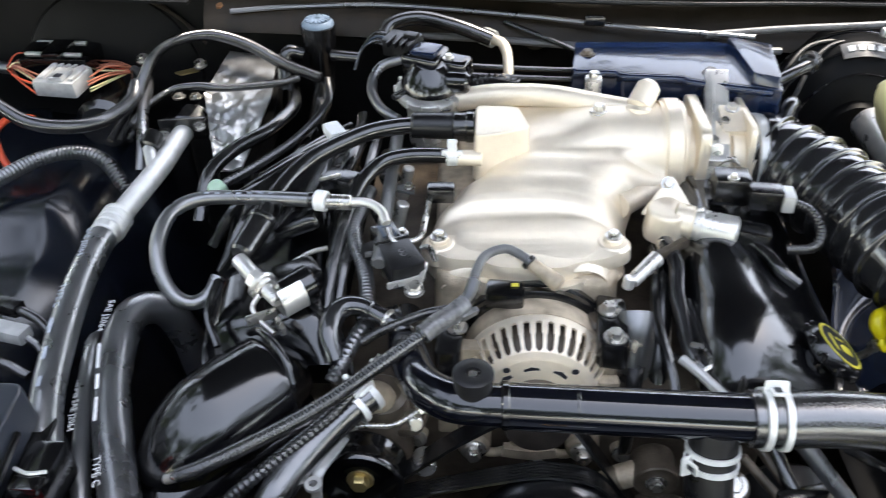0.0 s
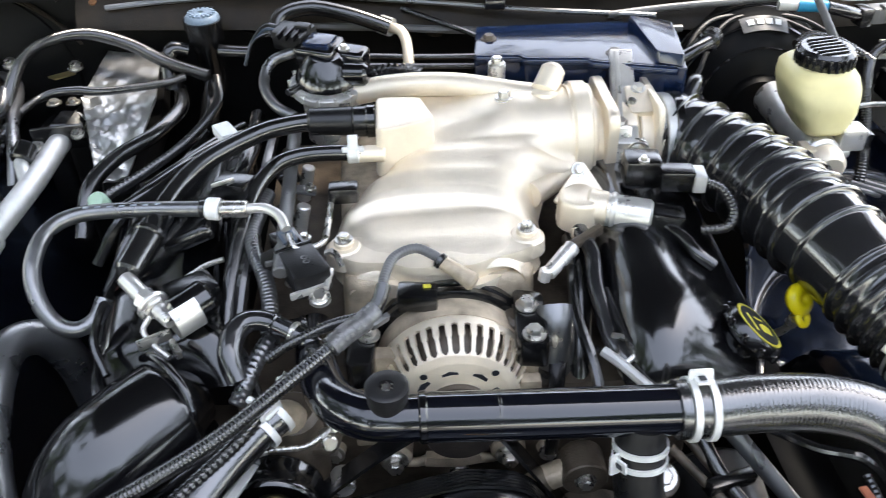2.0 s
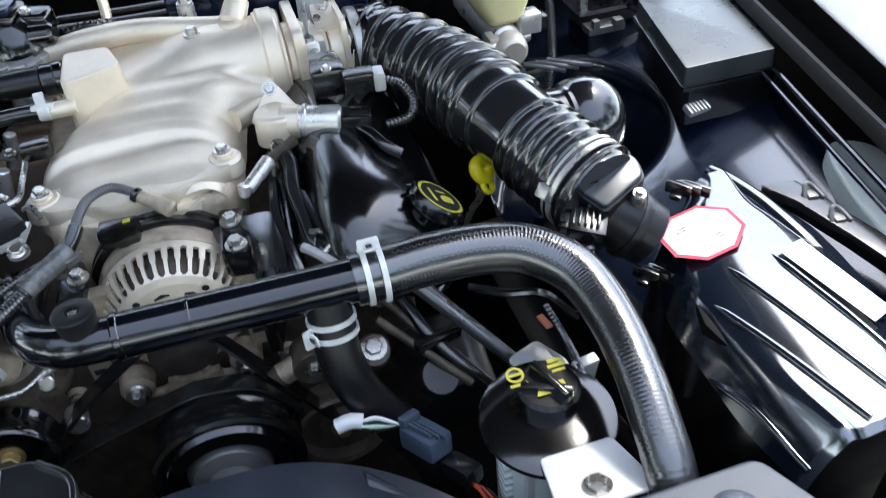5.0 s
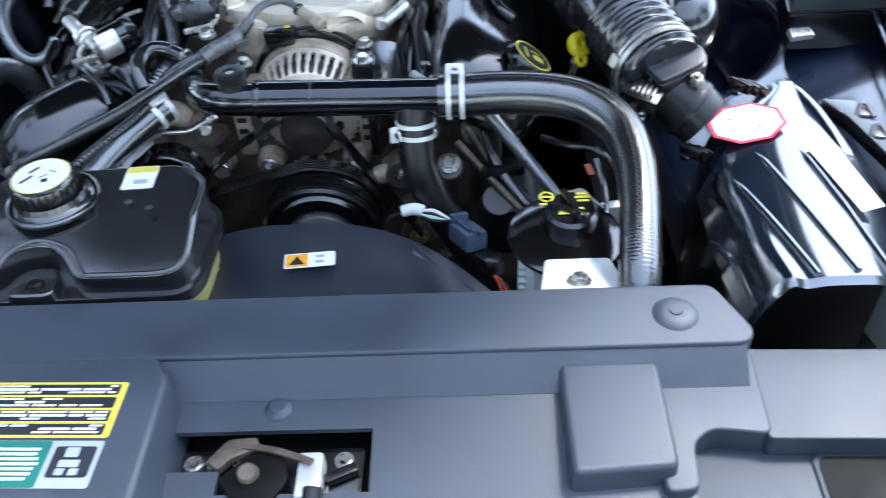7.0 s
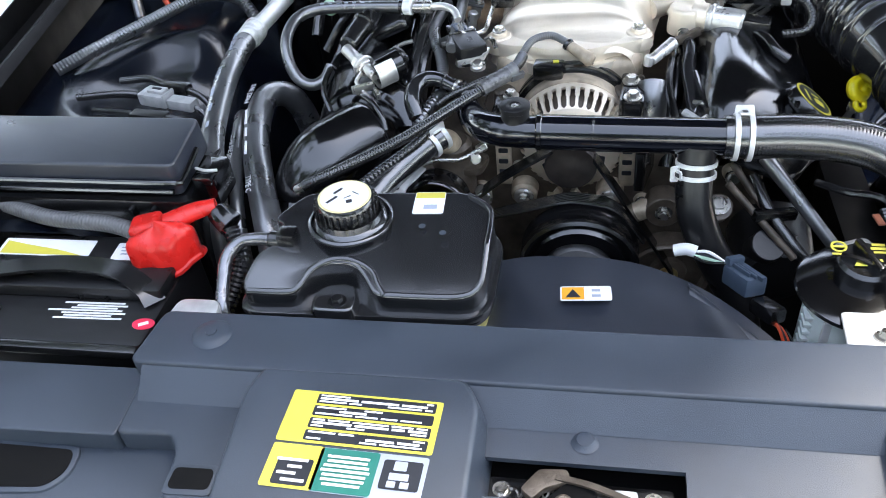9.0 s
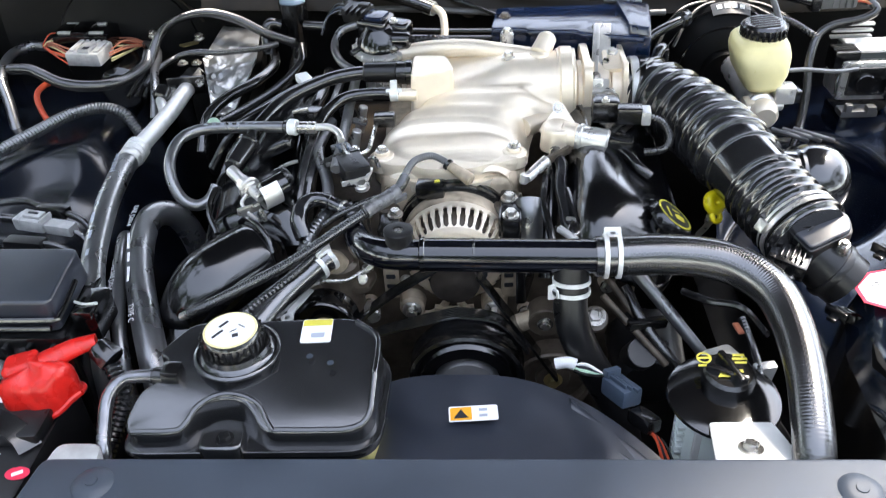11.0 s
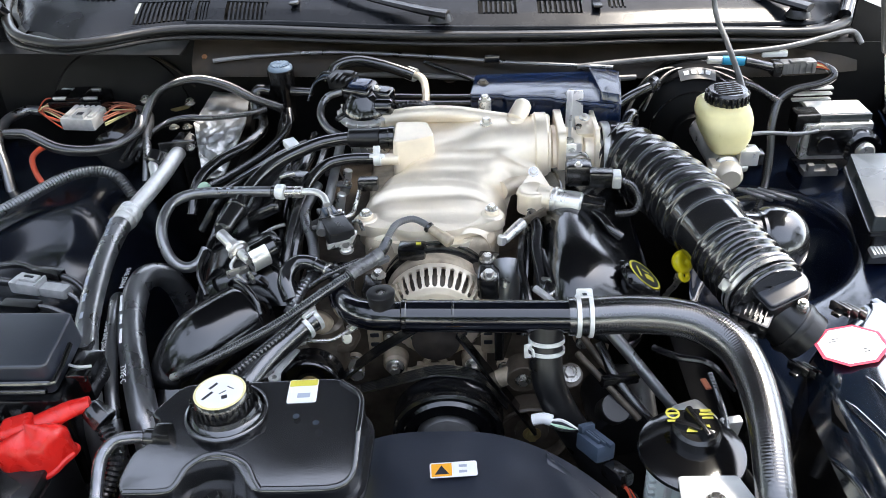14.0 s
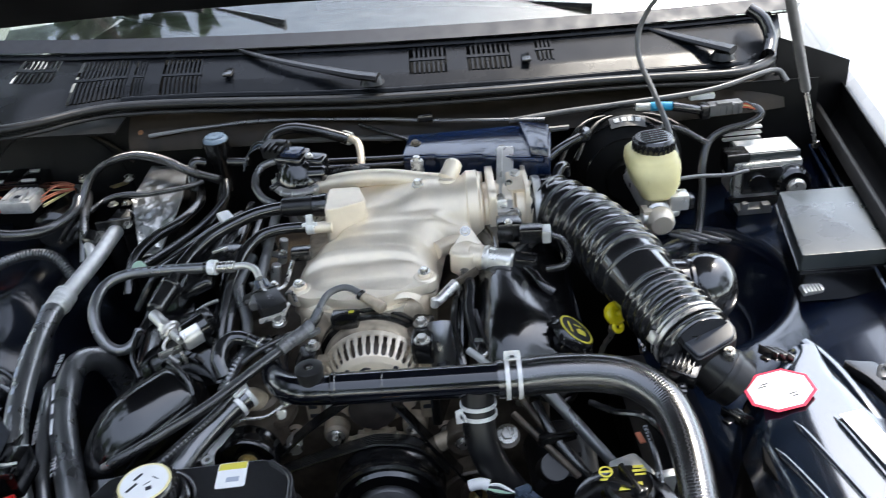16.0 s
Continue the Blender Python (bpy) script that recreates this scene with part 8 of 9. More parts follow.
part("pale_band", merge(box((-0.740, 1.262, 0.990), (0.085, 0.007, 0.004), 0.001, (6, 0, -4)), box((-0.738, 1.222, 0.987), (0.095, 0.006, 0.004), 0.001, (6, 0, -4))), "pipe", plug)
part("white_shell", merge(box((-0.703, 1.168, 0.965), (0.070, 0.058, 0.026), 0.004, (4, 0, -8)), box((-0.700, 1.158, 0.980), (0.024, 0.034, 0.008), 0.002, (4, 0, -8)), box((-0.726, 1.172, 0.979), (0.010, 0.044, 0.006), 0.001, (4, 0, -8)), box((-0.676, 1.164, 0.979), (0.010, 0.044, 0.006), 0.001, (4, 0, -8)), *[box((-0.703 + 0.012 * j, 1.192 - 0.002 * j, 0.979), (0.006, 0.010, 0.005), 0.001, (4, 0, -8)) for j in (-2, -1, 0, 1, 2)]), "whiteplug", plug, "white connector half")
part("print", plate(rect(0.012, 0.010), facing((-0.697, 1.146, 0.9848), (0, -0.07, 1), (1, -0.1, 0)), 0.0004), "inkblack", plug)
rnd = random.Random(3)
for k in range(26):
    side = -1 if k % 2 else 1
    row = (k // 2) % 2
    x0 = (-0.79 if row else -0.742) if side < 0 else (-0.680 if row else -0.66)
    y0 = (1.240 if row else 1.165) + rnd.uniform(-0.018, 0.018)
    z0 = 0.962 + rnd.uniform(-0.01, 0.012)
    xe, ye = (-0.828, 1.235) if side < 0 else (-0.615, 1.225)
    part("wire", sweep([(x0, y0, z0), (lerp(x0, xe, 0.5), lerp(y0, ye, 0.35) + rnd.uniform(-0.01, 0.01), z0 + rnd.uniform(0.0, 0.008)), (xe + rnd.uniform(-0.006, 0.006), ye + rnd.uniform(-0.008, 0.008), 0.958)], 0.0015, 6, 0.006),
         ("pinkwire", "redwire", "pinkwire", "pinkwire", "cream")[k % 5], plug)

hose("wiring_loom", [(-0.825, 1.236, 0.956), (-0.860, 1.24, 0.955), (-0.885, 1.20, 0.95), (-0.872, 1.13, 0.935), (-0.85, 1.09, 0.90), (-0.83, 1.05, 0.86)], 0.010, "thick taped wiring loom bending down behind the wing", "hose", "wiring loom")
hose("wiring_loom", [(-0.86, 1.15, 0.945), (-0.80, 1.115, 0.958), (-0.756, 1.080, 0.960), (-0.70, 1.040, 0.960), (-0.64, 1.025, 0.961), (-0.592, 1.040, 0.963), (-0.570, 1.095, 0.966), (-0.580, 1.150, 0.968)], 0.0105, "corrugated loop of wiring loom near the heater", "loom", "wiring loom", 0.0009, 0.0038)
hose("wiring_loom", [(-0.566, 1.11, 0.960), (-0.571, 1.160, 0.974), (-0.566, 1.200, 0.990), (-0.536, 1.224, 1.008), (-0.476, 1.224, 1.018), (-0.412, 1.195, 1.014), (-0.349, 1.154, 1.0), (-0.293, 1.138, 0.985)], 0.0092, "arched corrugated wiring loom in front of the firewall", "loom", "wiring loom", 0.0014, 0.0042)
hose("wiring_loom", [(-0.615, 1.225, 0.958), (-0.585, 1.20, 0.958), (-0.565, 1.15, 0.958), (-0.555, 1.10, 0.955), (-0.535, 1.03, 0.94), (-0.53, 0.99, 0.91)], 0.008, "taped wiring branch behind the pipe", "hose", "wiring loom")
hose("wiring_loom", [(-0.565, 1.07, 0.94), (-0.550, 1.115, 0.953), (-0.520, 1.139, 0.965), (-0.470, 1.115, 0.982), (-0.425, 1.100, 0.986), (-0.354, 1.116, 0.986), (-0.325, 1.135, 0.986)], 0.0062, "slim wiring loom crossing the foil shield", "loom", "wiring loom", 0.0012, 0.0045)
hose("red_cable", [(-0.73, 1.10, 0.935), (-0.765, 1.105, 0.935), (-0.782, 1.08, 0.925), (-0.765, 1.045, 0.91), (-0.745, 1.025, 0.89)], 0.0055, "short curved red cable near the heater", "redwire", "cable")
hose("fender_conduit", [(-0.86, 0.80, 0.885), (-0.80, 0.86, 0.90), (-0.745, 0.945, 0.905), (-0.70, 1.02, 0.908), (-0.655, 1.05, 0.906), (-0.61, 1.045, 0.895), (-0.575, 1.02, 0.86)], 0.0115, "ribbed dark conduit lying on the inner wing", "hose", "conduit", 0.0016, 0.006)
hose("heater_pipe", [(-0.335, 1.14, 0.965), (-0.325, 1.08, 0.965), (-0.345, 1.02, 0.962), (-0.385, 0.975, 0.955), (-0.41, 0.93, 0.94), (-0.415, 0.88, 0.90)], 0.0098, "dark taped heater hose below the foil shield", "rubber")
hose("heater_pipe", [(-0.285, 1.15, 0.975), (-0.275, 1.08, 0.97), (-0.30, 1.0, 0.962), (-0.34, 0.94, 0.955), (-0.385, 0.885, 0.95)], 0.0068, "dark loom beside the heater hose", "loom", wave=0.0015, period=0.006)
hose("injector_loom", [(-0.22, 1.06, 0.96), (-0.215, 0.98, 0.965), (-0.225, 0.90, 0.955), (-0.22, 0.82, 0.935), (-0.215, 0.75, 0.91)], 0.010, "dark injector loom along the intake", "rubber", "wiring loom")
foil = thing("foil_shield", (-0.43, 1.1, 0.86), "crinkled aluminium foil heat shield wrapped on a block", "heat shield")


def foil_face(u, v):
    """A wrapped board leaning back."""
    a = Vector((-0.458, 1.245, 0.984)).lerp(Vector((-0.378, 1.222, 0.980)), u)
    b = Vector((-0.474, 1.140, 0.958)).lerp(Vector((-0.364, 1.116, 0.968)), u)
    c = Vector((-0.412, 0.960, 0.928)).lerp(Vector((-0.378, 0.972, 0.930)), u)
    q = a.lerp(b, v * 2) if v < 0.5 else b.lerp(c, v * 2 - 1)
    k = min(1.0, max(0.0, v * 2.2 - 0.25)) * (1.25 - u)
    return q + Vector((0, 0, 0.006 * k * noise.noise(q * 60) + 0.002 * k * noise.noise(q * 160) + 0.002 * noise.noise(q * 40)))


part("foil", sheet(foil_face, 40, 90, 0.003), "foil", foil, angle=22)
part("board", sheet(lambda u, v: foil_face(u, v) - Vector((0, -0.01, 0.03)), 4, 6, 0.03), "dark", foil)
drier = thing("receiver_drier", (-0.50, 1.15, 0.70), "black air conditioning drier bracket with bolts", "bracket")
part("can", cyl((-0.530, 1.20, 0.66), (-0.530, 1.195, 0.895), 0.045, 0.045, 0.012, 28), "plastic", drier)
for p in ((-0.525, 1.165, 0.940), (-0.498, 1.165, 0.940)):
    part("bolt", hexbolt(p, r=0.007), "steel", drier)
part("tag", prism(rounded([(-0.545, 1.215), (-0.515, 1.235), (-0.505, 1.222), (-0.53, 1.205)], 0.003), 0.957, 0.959, 0), "brass", drier, "torn buff tag")
gc = solid("service_cap", lathe([(0, 0.018), (0.008, 0.017), (0.0110, 0.013), (0.0118, 0.0)], 20, axis_pose((-0.384, 0.888, 0.944), (-0.384, 0.870, 0.968))), "green", "pale green plastic service port cap", "cap")
cyl_ = thing("vent_valve", (-0.30, 1.18, 0.93), "black vent valve with a pale blue ribbed cap", "valve")
part("stem", lathe([(0.018, -0.03), (0.018, 0.03), (0.024, 0.040), (0.026, 0.066), (0.027, 0.076), (0, 0.077)], 28, pose(-0.300, 1.195, 0.968)), "plastic", cyl_)
part("cap", lathe([(0.023, 0.0), (0.0245, 0.003), (0.0235, 0.007), (0.020, 0.010), (0, 0.011)], 16, pose(-0.300, 1.195, 1.042)), "bluecap", cyl_, "pale blue ribbed cap")
for k in range(8):
    part("cap_rib", box((-0.300, 1.195, 1.0535), (0.038, 0.004, 0.003), 0.001, (0, 0, 22.5 * k)), "bluecap", cyl_)
part("side_port", cyl((-0.280, 1.175, 1.005), (-0.235, 1.165, 1.005), 0.009, n=12), "plastic", cyl_)
part("elbow", sweep([(-0.325, 1.18, 1.005), (-0.345, 1.175, 1.01), (-0.352, 1.165, 0.99), (-0.350, 1.15, 0.96)], 0.011, 12, 0.005), "plastic", cyl_)
part("lower_hose", sweep([(-0.300, 1.185, 0.95), (-0.302, 1.15, 0.93), (-0.30, 1.10, 0.92)], 0.014, 12, 0.006), "rubber", cyl_)
rh = thing("rear_hose", (-0.1, 1.2, 0.96), "black hose with a bent silver end behind the plenum", "hose")
part("rubber_hose", sweep([(-0.205, 1.180, 1.015), (-0.192, 1.205, 1.040), (-0.150, 1.212, 1.049), (-0.100, 1.203, 1.042), (-0.058, 1.197, 1.029), (-0.040, 1.195, 1.022)], 0.0115, 14, 0.006), "rubber", rh)
part("ferrule", cyl((-0.052, 1.212, 1.021), (-0.036, 1.198, 1.020), 0.0135, n=16), "pipe", rh)
part("metal_end", sweep([(-0.040, 1.200, 1.020), (-0.024, 1.185, 1.020), (-0.016, 1.165, 1.010), (-0.014, 1.130, 0.985), (-0.013, 1.11, 0.96)], 0.0075, 12, 0.005), "cast", rh, "bent silver pipe end")
for y0, z0 in ((1.16, 0.995), (1.135, 0.992)):
    hose("vacuum_line", [(-0.08, y0, z0), (0.0, y0 - 0.01, z0), (0.07, y0 - 0.02, z0 + 0.002), (0.10, y0 - 0.02, z0 + 0.002)], 0.0042, "thin black vacuum line behind the plenum", "rubber", "hose", n=8)
hose("accelerator_cable", [(-0.02, 1.245, 1.03), (0.06, 1.205, 1.012), (0.12, 1.165, 1.0), (0.20, 1.14, 0.985)], 0.004, "thin black cable towards the throttle", "rubber", "cable", n=8)

# hose and wiring along the cowl
hose("cowl_cable", [(-0.445, 1.243, 1.048), (-0.36, 1.255, 1.050), (-0.20, 1.262, 1.050), (0.0, 1.245, 1.040), (0.15, 1.225, 1.030), (0.35, 1.205, 1.020)], 0.0042, "thin dark release cable along the cowl", "hose", "cable", n=8)
hose("cowl_tube", [(0.28, 1.210, 1.022), (0.39, 1.222, 1.026), (0.53, 1.228, 1.030), (0.66, 1.238, 1.034), (0.73, 1.252, 1.040), (0.80, 1.285, 1.044), (0.845, 1.305, 1.040), (0.86, 1.29, 1.02)], 0.0055, "pale grey washer tube along the cowl", "tube", "tube", n=10)
bolt = solid("cowl_stud", hexbolt((-0.466, 1.262, 1.046), (0, -0.6, 1), 0.0065, 0.008), "rustnut", "rusty plated stud on the cowl rail", "bolt")
clip = solid("cowl_clip", box((0.115, 1.222, 1.040), (0.030, 0.014, 0.014), 0.003), "plastic", "black cable clip on the cowl rail", "clip")
hose("washer_tube", [(0.566, 1.04, 0.995), (0.563, 1.10, 1.03), (0.552, 1.17, 1.075), (0.540, 1.215, 1.11), (0.536, 1.235, 1.145), (0.545, 1.245, 1.18), (0.562, 1.225, 1.225), (0.585, 1.17, 1.28), (0.60, 1.12, 1.34)], 0.0052, "grey washer tube rising to the bonnet", "tube", "tube", n=10)
rw = thing("abs_wiring", (0.65, 1.2, 0.95), "grey wiring connector with blue tape and looms", "connector")
part("shell", box((0.705, 1.205, 1.010), (0.066, 0.026, 0.024), 0.004, (0, 0, 4)), "tube", rw, "grey connector")
part("latch", box((0.700, 1.196, 1.023), (0.030, 0.014, 0.006), 0.002, (0, 0, 4)), "tube", rw)
for k in range(5):
    part("shell_rib", box((0.682 + 0.012 * k, 1.193, 1.010), (0.003, 0.006, 0.020), 0.001, (0, 0, 4)), "tube", rw)
part("shell_end", box((0.664, 1.203, 1.008), (0.018, 0.028, 0.028), 0.004, (0, 0, 4)), "plastic", rw)
part("pale_clip", box((0.672, 1.245, 1.022), (0.05, 0.012, 0.012), 0.003), "paper", rw)
part("tape", sweep([(0.556, 1.194, 1.031), (0.578, 1.190, 1.031), (0.596, 1.187, 1.030)], 0.0088, 12, 0.005), "blue", rw, "bright blue tape")
part("sleeve", cyl((0.528, 1.198, 1.031), (0.556, 1.194, 1.031), 0.0075, n=12), "pipe", rw)
part("dark_sleeve", sweep([(0.596, 1.187, 1.030), (0.625, 1.190, 1.022), (0.658, 1.200, 1.010)], 0.0088, 10, 0.006), "rubber", rw)
for k in range(4):
    part("wire", sweep([(0.738, 1.208, 1.006 + 0.004 * k), (0.752, 1.206, 1.006 + 0.003 * k), (0.766, 1.200, 1.003)], 0.002, 6, 0.004), ("redwire", "brass", "redwire", "loom")[k], rw)
part("loom_bend", sweep([(0.740, 1.226, 1.005), (0.770, 1.215, 1.0), (0.772, 1.19, 0.992), (0.74, 1.172, 0.985), (0.69, 1.160, 0.98), (0.655, 1.135, 0.97), (0.630, 1.085, 0.945), (0.618, 1.04, 0.91), (0.60, 0.99, 0.86), (0.585, 0.97, 0.80)], 0.0082, 12, 0.006, 0.0014, 0.0042), "loom", rw)
part("branch", sweep([(0.655, 1.13, 0.968), (0.635, 1.135, 0.98), (0.61, 1.160, 0.99), (0.575, 1.170, 0.995), (0.545, 1.15, 0.99)], 0.007, 10, 0.006, 0.0015, 0.005), "loom", rw)
part("red_lead", sweep([(0.70, 1.10, 0.93), (0.688, 1.085, 0.91), (0.684, 1.075, 0.885)], 0.0022, 8, 0.005), "rubber", rw)
for k in range(2):
    hose("brake_line", [(0.37 + 0.03 * k, 1.13, 0.96), (0.41 + 0.03 * k, 1.185, 1.0), (0.46 + 0.03 * k, 1.215, 1.010), (0.54 + 0.03 * k, 1.212, 1.005), (0.61 + 0.02 * k, 1.18, 0.98)], 0.0034, "curved dark brake line over the booster", "satin", "pipe", n=8)
hose("intake_tube", [(0.30, 1.13, 0.975), (0.345, 1.105, 0.985), (0.385, 1.13, 1.0), (0.42, 1.165, 1.01)], 0.007, "ribbed tube from the cover to the booster", "loom", "hose", 0.0015, 0.005)
hose("hinge_arm", [(0.835, 1.34, 1.065), (0.850, 1.375, 1.085), (0.840, 1.40, 1.12), (0.815, 1.42, 1.14)], 0.013, "black bonnet hinge arm at the cowl end", "plastic", "hinge")
hose("hinge_arm", [(-0.88, 1.30, 1.06), (-0.90, 1.36, 1.10), (-0.885, 1.30, 1.16)], 0.014, "black bonnet hinge arm at the cowl end", "plastic", "hinge")
# small leads down the left bank
for k, (x, y) in enumerate(((-0.245, 0.93), (-0.262, 0.90), (-0.235, 0.955))):
    hose("plug_lead", [(x, y + 0.08, 0.96), (x - 0.03, y + 0.03, 0.965), (x - 0.065, y - 0.02, 0.962), (x - 0.10, y - 0.045, 0.95)], 0.006, "black ignition lead behind the breather hose", "rubber", "cable")
wc = solid("white_plug", box((-0.243, 0.962, 0.990), (0.022, 0.036, 0.014), 0.004, (0, 0, 30)), "paper", "small white plug among the leads", "connector")
inj = thing("injector_plug", (-0.22, 0.88, 0.95), "black injector plug with bright clips", "connector")
part("body", box((-0.222, 0.868, 0.972), (0.040, 0.030, 0.022), 0.004, (0, 0, -20)), "plastic", inj)
part("clip", box((-0.232, 0.857, 0.985), (0.026, 0.004, 0.004), 0.001, (0, 0, 30)), "steel", inj)

# ---- coils, injectors and leads beside the intake ----
def coil(c, turn, tilt):
    """An ignition coil on its plug: block, connector, clip and bolt."""
    m = pose(*c, 0, tilt, turn)
    t = thing("ignition_coil", (c[0], c[1], c[2] - 0.03), "black ignition coil with a clipped connector", "ignition coil", "coils along the valve covers")

    def put(bm):
        bm.transform(m)
        return bm
    part("body", put(merge(box((0, 0, 0), (0.034, 0.052, 0.026), 0.005), box((0, 0.004, 0.016), (0.026, 0.034, 0.010), 0.003))), "plastic", t)
    part("boot", put(cyl((0, 0.006, -0.012), (0, 0.006, -0.05), 0.012, 0.011)), "rubber", t)
    part("connector", put(box((0, -0.036, 0.002), (0.024, 0.026, 0.020), 0.003)), "satin", t)
    part("clip", put(sweep([(-0.013, -0.040, 0.008), (-0.012, -0.050, 0.013), (0.012, -0.050, 0.013), (0.013, -0.040, 0.008)], 0.0012, 6, 0.004)), "steel", t)
    part("bolt", put(hexbolt((0.010, 0.022, 0.013), r=0.0055)), "steel", t)
    part("wire", put(sweep([(0, -0.048, 0.0), (0.004, -0.066, -0.004), (0.016, -0.085, -0.012), (0.022, -0.11, -0.022)], 0.0042, 8, 0.005, 0.0008, 0.004)), "loom", t)
    return t


first = coil((-0.236, 0.985, 0.945), 12, -14)
for c, turn in (((-0.228, 0.905, 0.940), 8), ((-0.222, 0.800, 0.925), 16), ((-0.300, 0.845, 0.918), 30)):
    copy_thing(first, pose(*c, 0, 0, turn - 12) @ pose(0.236, -0.985, -0.945))


def injector(c, side):
    t = thing("fuel_injector", (c[0], c[1], c[2] - 0.03), "slim fuel injector with a grey plug", "injector", "injectors on the fuel rail")
    part("barrel", cyl((c[0], c[1], c[2] - 0.035), (c[0] - side * 0.012, c[1], c[2] + 0.012), 0.009, 0.008, n=14), "bright", t)
    part("plug", box((c[0] + side * 0.014, c[1] - 0.006, c[2] + 0.004), (0.026, 0.022, 0.018), 0.003, (0, side * 20, 14)), "satin", t)
    part("lock", box((c[0] + side * 0.016, c[1] - 0.018, c[2] + 0.010), (0.012, 0.004, 0.006), 0.001, (0, 0, 14)), "tube", t)


for y in (0.775, 0.860, 0.945):
    injector((-0.158, y, 0.935), -1)
rail_l = thing("fuel_rail", (-0.165, 0.87, 0.93), "dark steel fuel rail beside the intake", "fuel rail")
part("tube", cyl((-0.162, 0.735, 0.948), (-0.166, 1.02, 0.965), 0.0085, n=16), "tube", rail_l)
for y in (0.80, 0.90, 0.99):
    part("bracket", box((-0.150, y, 0.942), (0.03, 0.016, 0.004), 0.001, (0, 12, 0)), "tube", rail_l)
    part("bolt", hexbolt((-0.142, y, 0.944), r=0.005), "steel", rail_l)

# leads and hoses crowding the bank
lead_runs = [
    ([(-0.385, 0.83, 0.90), (-0.35, 0.86, 0.945), (-0.30, 0.92, 0.958), (-0.27, 0.98, 0.955), (-0.26, 1.05, 0.945)], 0.0065, "rubber"),
    ([(-0.365, 0.79, 0.89), (-0.34, 0.83, 0.935), (-0.315, 0.89, 0.950), (-0.30, 0.97, 0.950), (-0.29, 1.05, 0.945)], 0.0055, "loom"),
    ([(-0.215, 0.70, 0.875), (-0.206, 0.76, 0.925), (-0.198, 0.83, 0.945), (-0.196, 0.92, 0.955), (-0.19, 1.02, 0.965)], 0.007, "loom"),
    ([(-0.335, 0.665, 0.885), (-0.352, 0.70, 0.905), (-0.348, 0.76, 0.918), (-0.33, 0.80, 0.925)], 0.0045, "rubber"),
    ([(-0.185, 0.64, 0.86), (-0.20, 0.675, 0.89), (-0.225, 0.70, 0.905), (-0.25, 0.72, 0.905)], 0.0055, "loom"),
    ([(0.155, 0.60, 0.855), (0.150, 0.64, 0.885), (0.142, 0.70, 0.905), (0.148, 0.76, 0.915)], 0.006, "rubber"),
    ([(0.212, 0.59, 0.865), (0.205, 0.62, 0.893), (0.186, 0.66, 0.905), (0.176, 0.72, 0.915)], 0.0045, "loom"),
]
for pts, r, m in lead_runs:
    hose("engine_lead", pts, r, "black lead winding through the engine bank", m, "cable", n=8)
stub = thing("vacuum_tee", (-0.16, 0.70, 0.88), "black moulded vacuum tee with stubs", "fitting")
part("tee", merge(cyl((-0.185, 0.700, 0.900), (-0.140, 0.705, 0.905), 0.007, n=12), cyl((-0.162, 0.702, 0.902), (-0.158, 0.685, 0.915), 0.006, n=12)), "plastic", stub)
part("collar", cyl((-0.143, 0.7045, 0.9045), (-0.137, 0.7055, 0.9055), 0.009, n=12), "plastic", stub)

# ---- front of the engine, down by the belt ----
tens = thing("belt_tensioner", (0.11, 0.60, 0.74), "grimy cast belt tensioner arm with a ribbed hub", "tensioner")
part("arm", sweep([(0.075, 0.60, 0.74), (0.105, 0.60, 0.765), (0.140, 0.605, 0.775)], 0.014, 12, 0.008), "dirty", tens)
part("hub", cyl((0.140, 0.62, 0.775), (0.140, 0.585, 0.775), 0.024, n=24), "grime", tens)
part("bolt", hexbolt((0.140, 0.585, 0.775), (0, -1, 0), 0.008, 0.008), "steel", tens)
for x, z in ((-0.12, 0.760), (0.115, 0.742), (0.18, 0.80), (0.235, 0.79), (-0.225, 0.79)):
    cb = thing("cover_bolt", (x, 0.655, z), "zinc bolt on the timing cover", "bolt", "timing cover bolts")
    part("boss", cyl((x, 0.670, z), (x, 0.650, z), 0.014, 0.011, 0.003, 16), "dirty", cb)
    part("head", hexbolt((x, 0.650, z), (0, -1, 0.2), 0.0075, 0.008), "steel", cb)
hose("oil_tube", [(0.25, 0.60, 0.83), (0.27, 0.56, 0.80), (0.31, 0.52, 0.76), (0.35, 0.50, 0.72)], 0.008, "dark oil cooler tube low beside the hose", "rubber", "pipe")
hose("oil_tube", [(0.225, 0.61, 0.84), (0.255, 0.575, 0.81), (0.30, 0.54, 0.77), (0.33, 0.52, 0.73)], 0.005, "slim dark line low beside the hose", "grime", "pipe")
hose("low_lead", [(0.33, 0.60, 0.82), (0.36, 0.565, 0.83), (0.395, 0.545, 0.835), (0.43, 0.53, 0.80)], 0.005, "thin lead under the radiator hose", "loom", "cable", n=8)
lowbox = thing("chassis_rail", (0.46, 0.5, 0.55), "dark blue-black chassis rail beside the engine", "rail")
part("rail", prism([(0.43, 0.28), (0.50, 0.28), (0.50, 0.95), (0.43, 0.95)], 0.50, 0.62, 0.01), "dark", lowbox)
part("brace", sweep([(0.44, 0.60, 0.63), (0.46, 0.50, 0.65), (0.48, 0.40, 0.64)], 0.012, 10, 0.01), "dark", lowbox)
for y in (0.36, 0.46, 0.58):
    part("bolt", hexbolt((0.455, y, 0.62), r=0.009), "steel", lowbox)

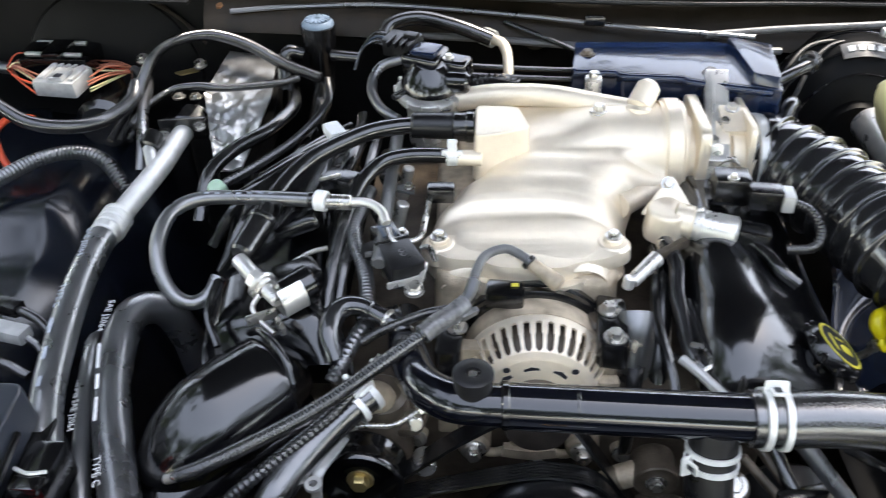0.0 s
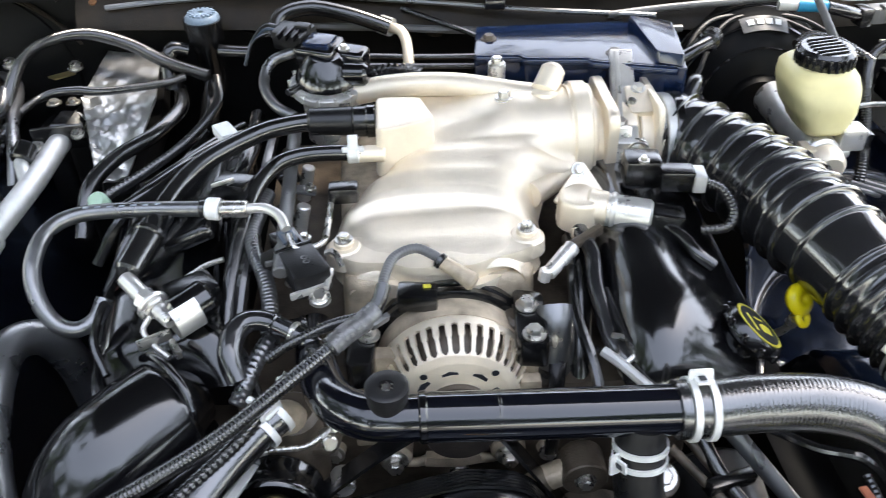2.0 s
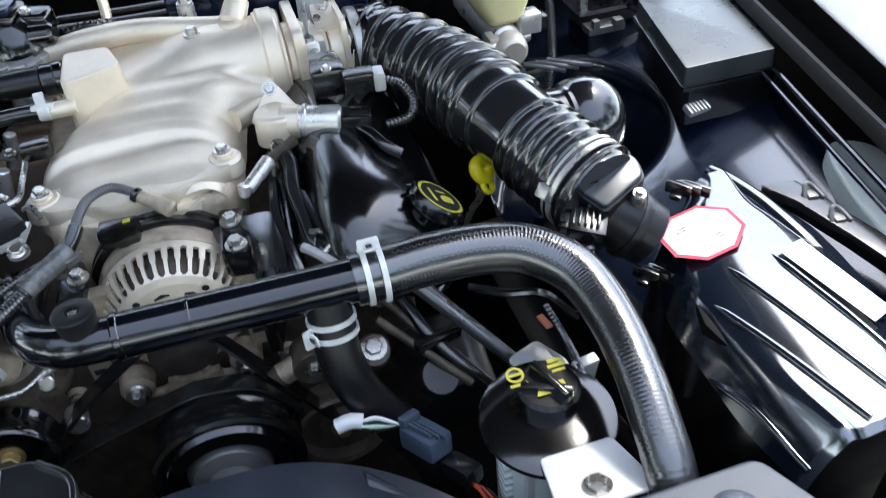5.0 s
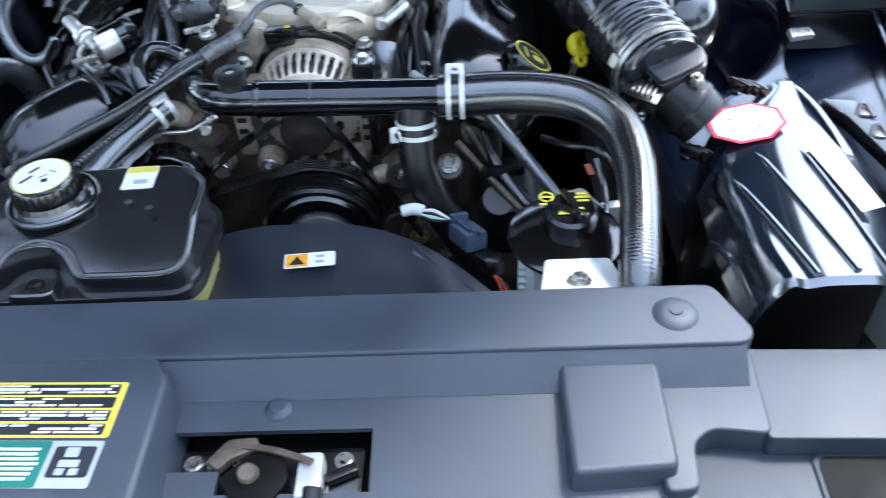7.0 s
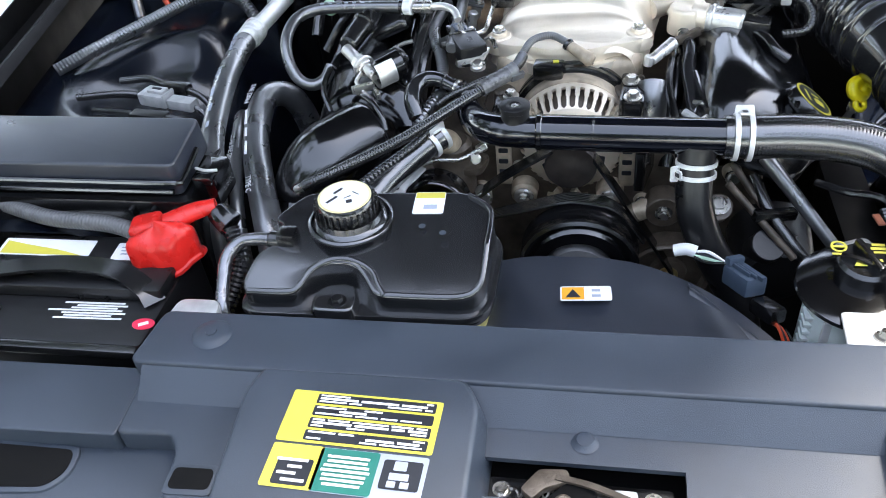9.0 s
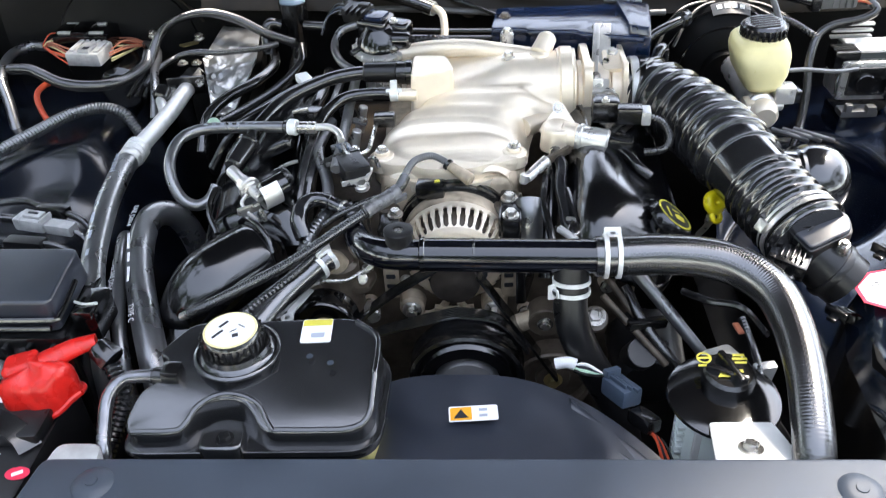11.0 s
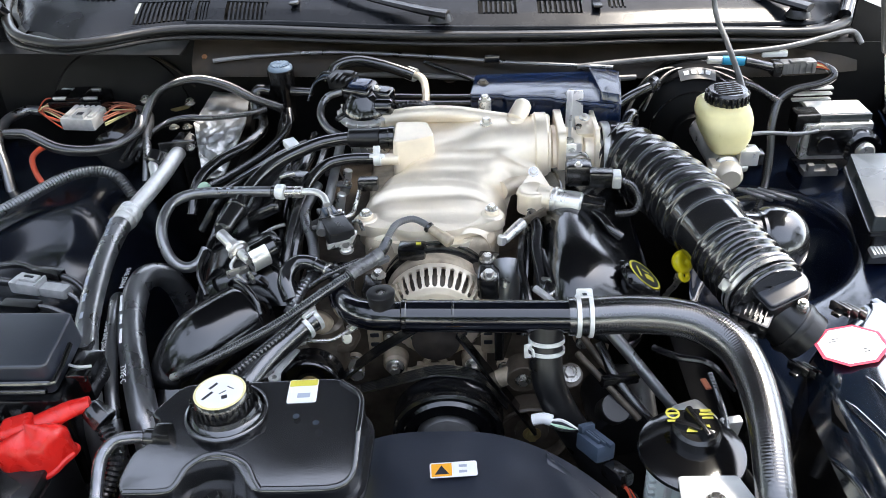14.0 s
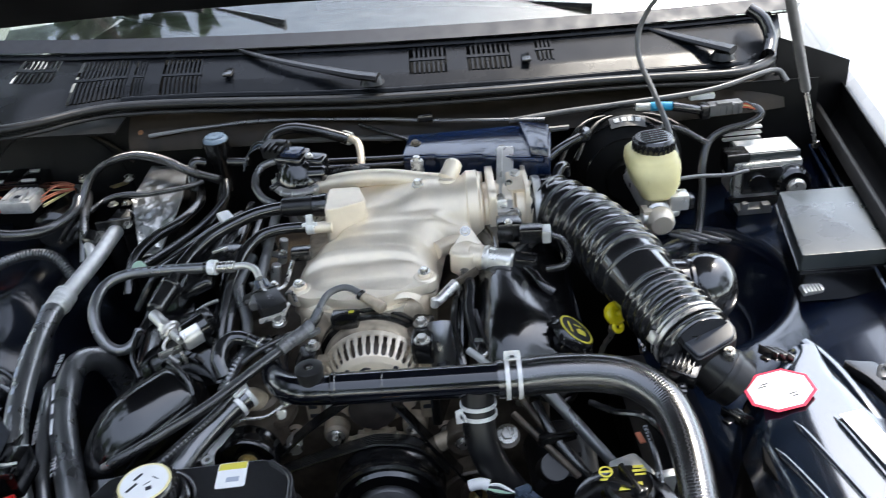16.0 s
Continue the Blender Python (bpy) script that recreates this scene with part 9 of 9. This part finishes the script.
# ---- firewall and cowl rail details ----
for x, z in ((-0.30, 1.040), (0.30, 1.012)):
    solid("rail_clip", merge(box((x, 1.236, z), (0.022, 0.012, 0.012), 0.003), hexbolt((x, 1.229, z), (0, -1, 0.3), 0.004)), "plastic", "small black clip on the cowl rail", "clip", "clips along the cowl rail")
hose("firewall_pipe", [(-0.22, 1.245, 1.012), (-0.05, 1.235, 1.006), (0.10, 1.222, 1.0), (0.28, 1.215, 0.994), (0.40, 1.225, 0.99)], 0.006, "thin dark pipe along the firewall", "tube", "pipe", n=8)
hose("firewall_pipe", [(-0.42, 1.262, 1.02), (-0.30, 1.255, 1.016), (-0.21, 1.24, 1.0), (-0.15, 1.20, 0.985)], 0.007, "bent dark pipe behind the control valve", "rubber", "pipe", n=8)
grom = thing("firewall_grommet", (-0.16, 1.27, 0.98), "round black rubber grommet on the firewall", "grommet")
part("ring", lathe([(0.014, 0.0), (0.030, 0.0), (0.030, 0.006), (0.020, 0.016), (0.014, 0.016)], 24, axis_pose((0.03, 1.268, 1.0), (0.03, 1.0, 1.01))), "rubber", grom)
for x, y, z in ((-0.585, 1.205, 0.985), (-0.50, 1.215, 0.972)):
    solid("stud_nut", hexbolt((x, y, z), (0, -0.3, 1), 0.0075, 0.008), "steel", "bright nut on a black stud", "nut", "nuts round the blower")
# wiring strands from the twin connectors
for k in range(3):
    hose("wiring_branch", [(-0.612 + 0.006 * k, 1.215 - 0.012 * k, 0.958), (-0.595, 1.175 - 0.01 * k, 0.955 - 0.004 * k), (-0.585 + 0.01 * k, 1.12, 0.945), (-0.60 + 0.015 * k, 1.06, 0.92)], 0.0048, "taped wiring branch dropping to the blower", "loom", "cable", n=8)
# inner wing seams and rail bolts beside the fuse box
for off, r in ((0.078, 0.004), (0.095, 0.003)):
    hose("wing_seam", [(rail(y) - off, y, 0.893 - 0.2 * (off - 0.078)) for y in (0.45, 0.65, 0.85, 1.05, 1.25)], r, "thin sealed seam along the inner wing", "paint", "seam", n=8)
# pipes below the brake reservoir
for k, dx in enumerate((0.0, 0.018, 0.036)):
    hose("brake_line", [(0.53 + dx, 0.93, 0.895), (0.575 + dx, 0.915, 0.885), (0.60 + dx * 1.2, 0.95, 0.86), (0.60 + dx, 1.03, 0.83), (0.56 + dx, 1.10, 0.80)], 0.0036, "thin steel brake line below the reservoir", "tube", "pipe", n=8)
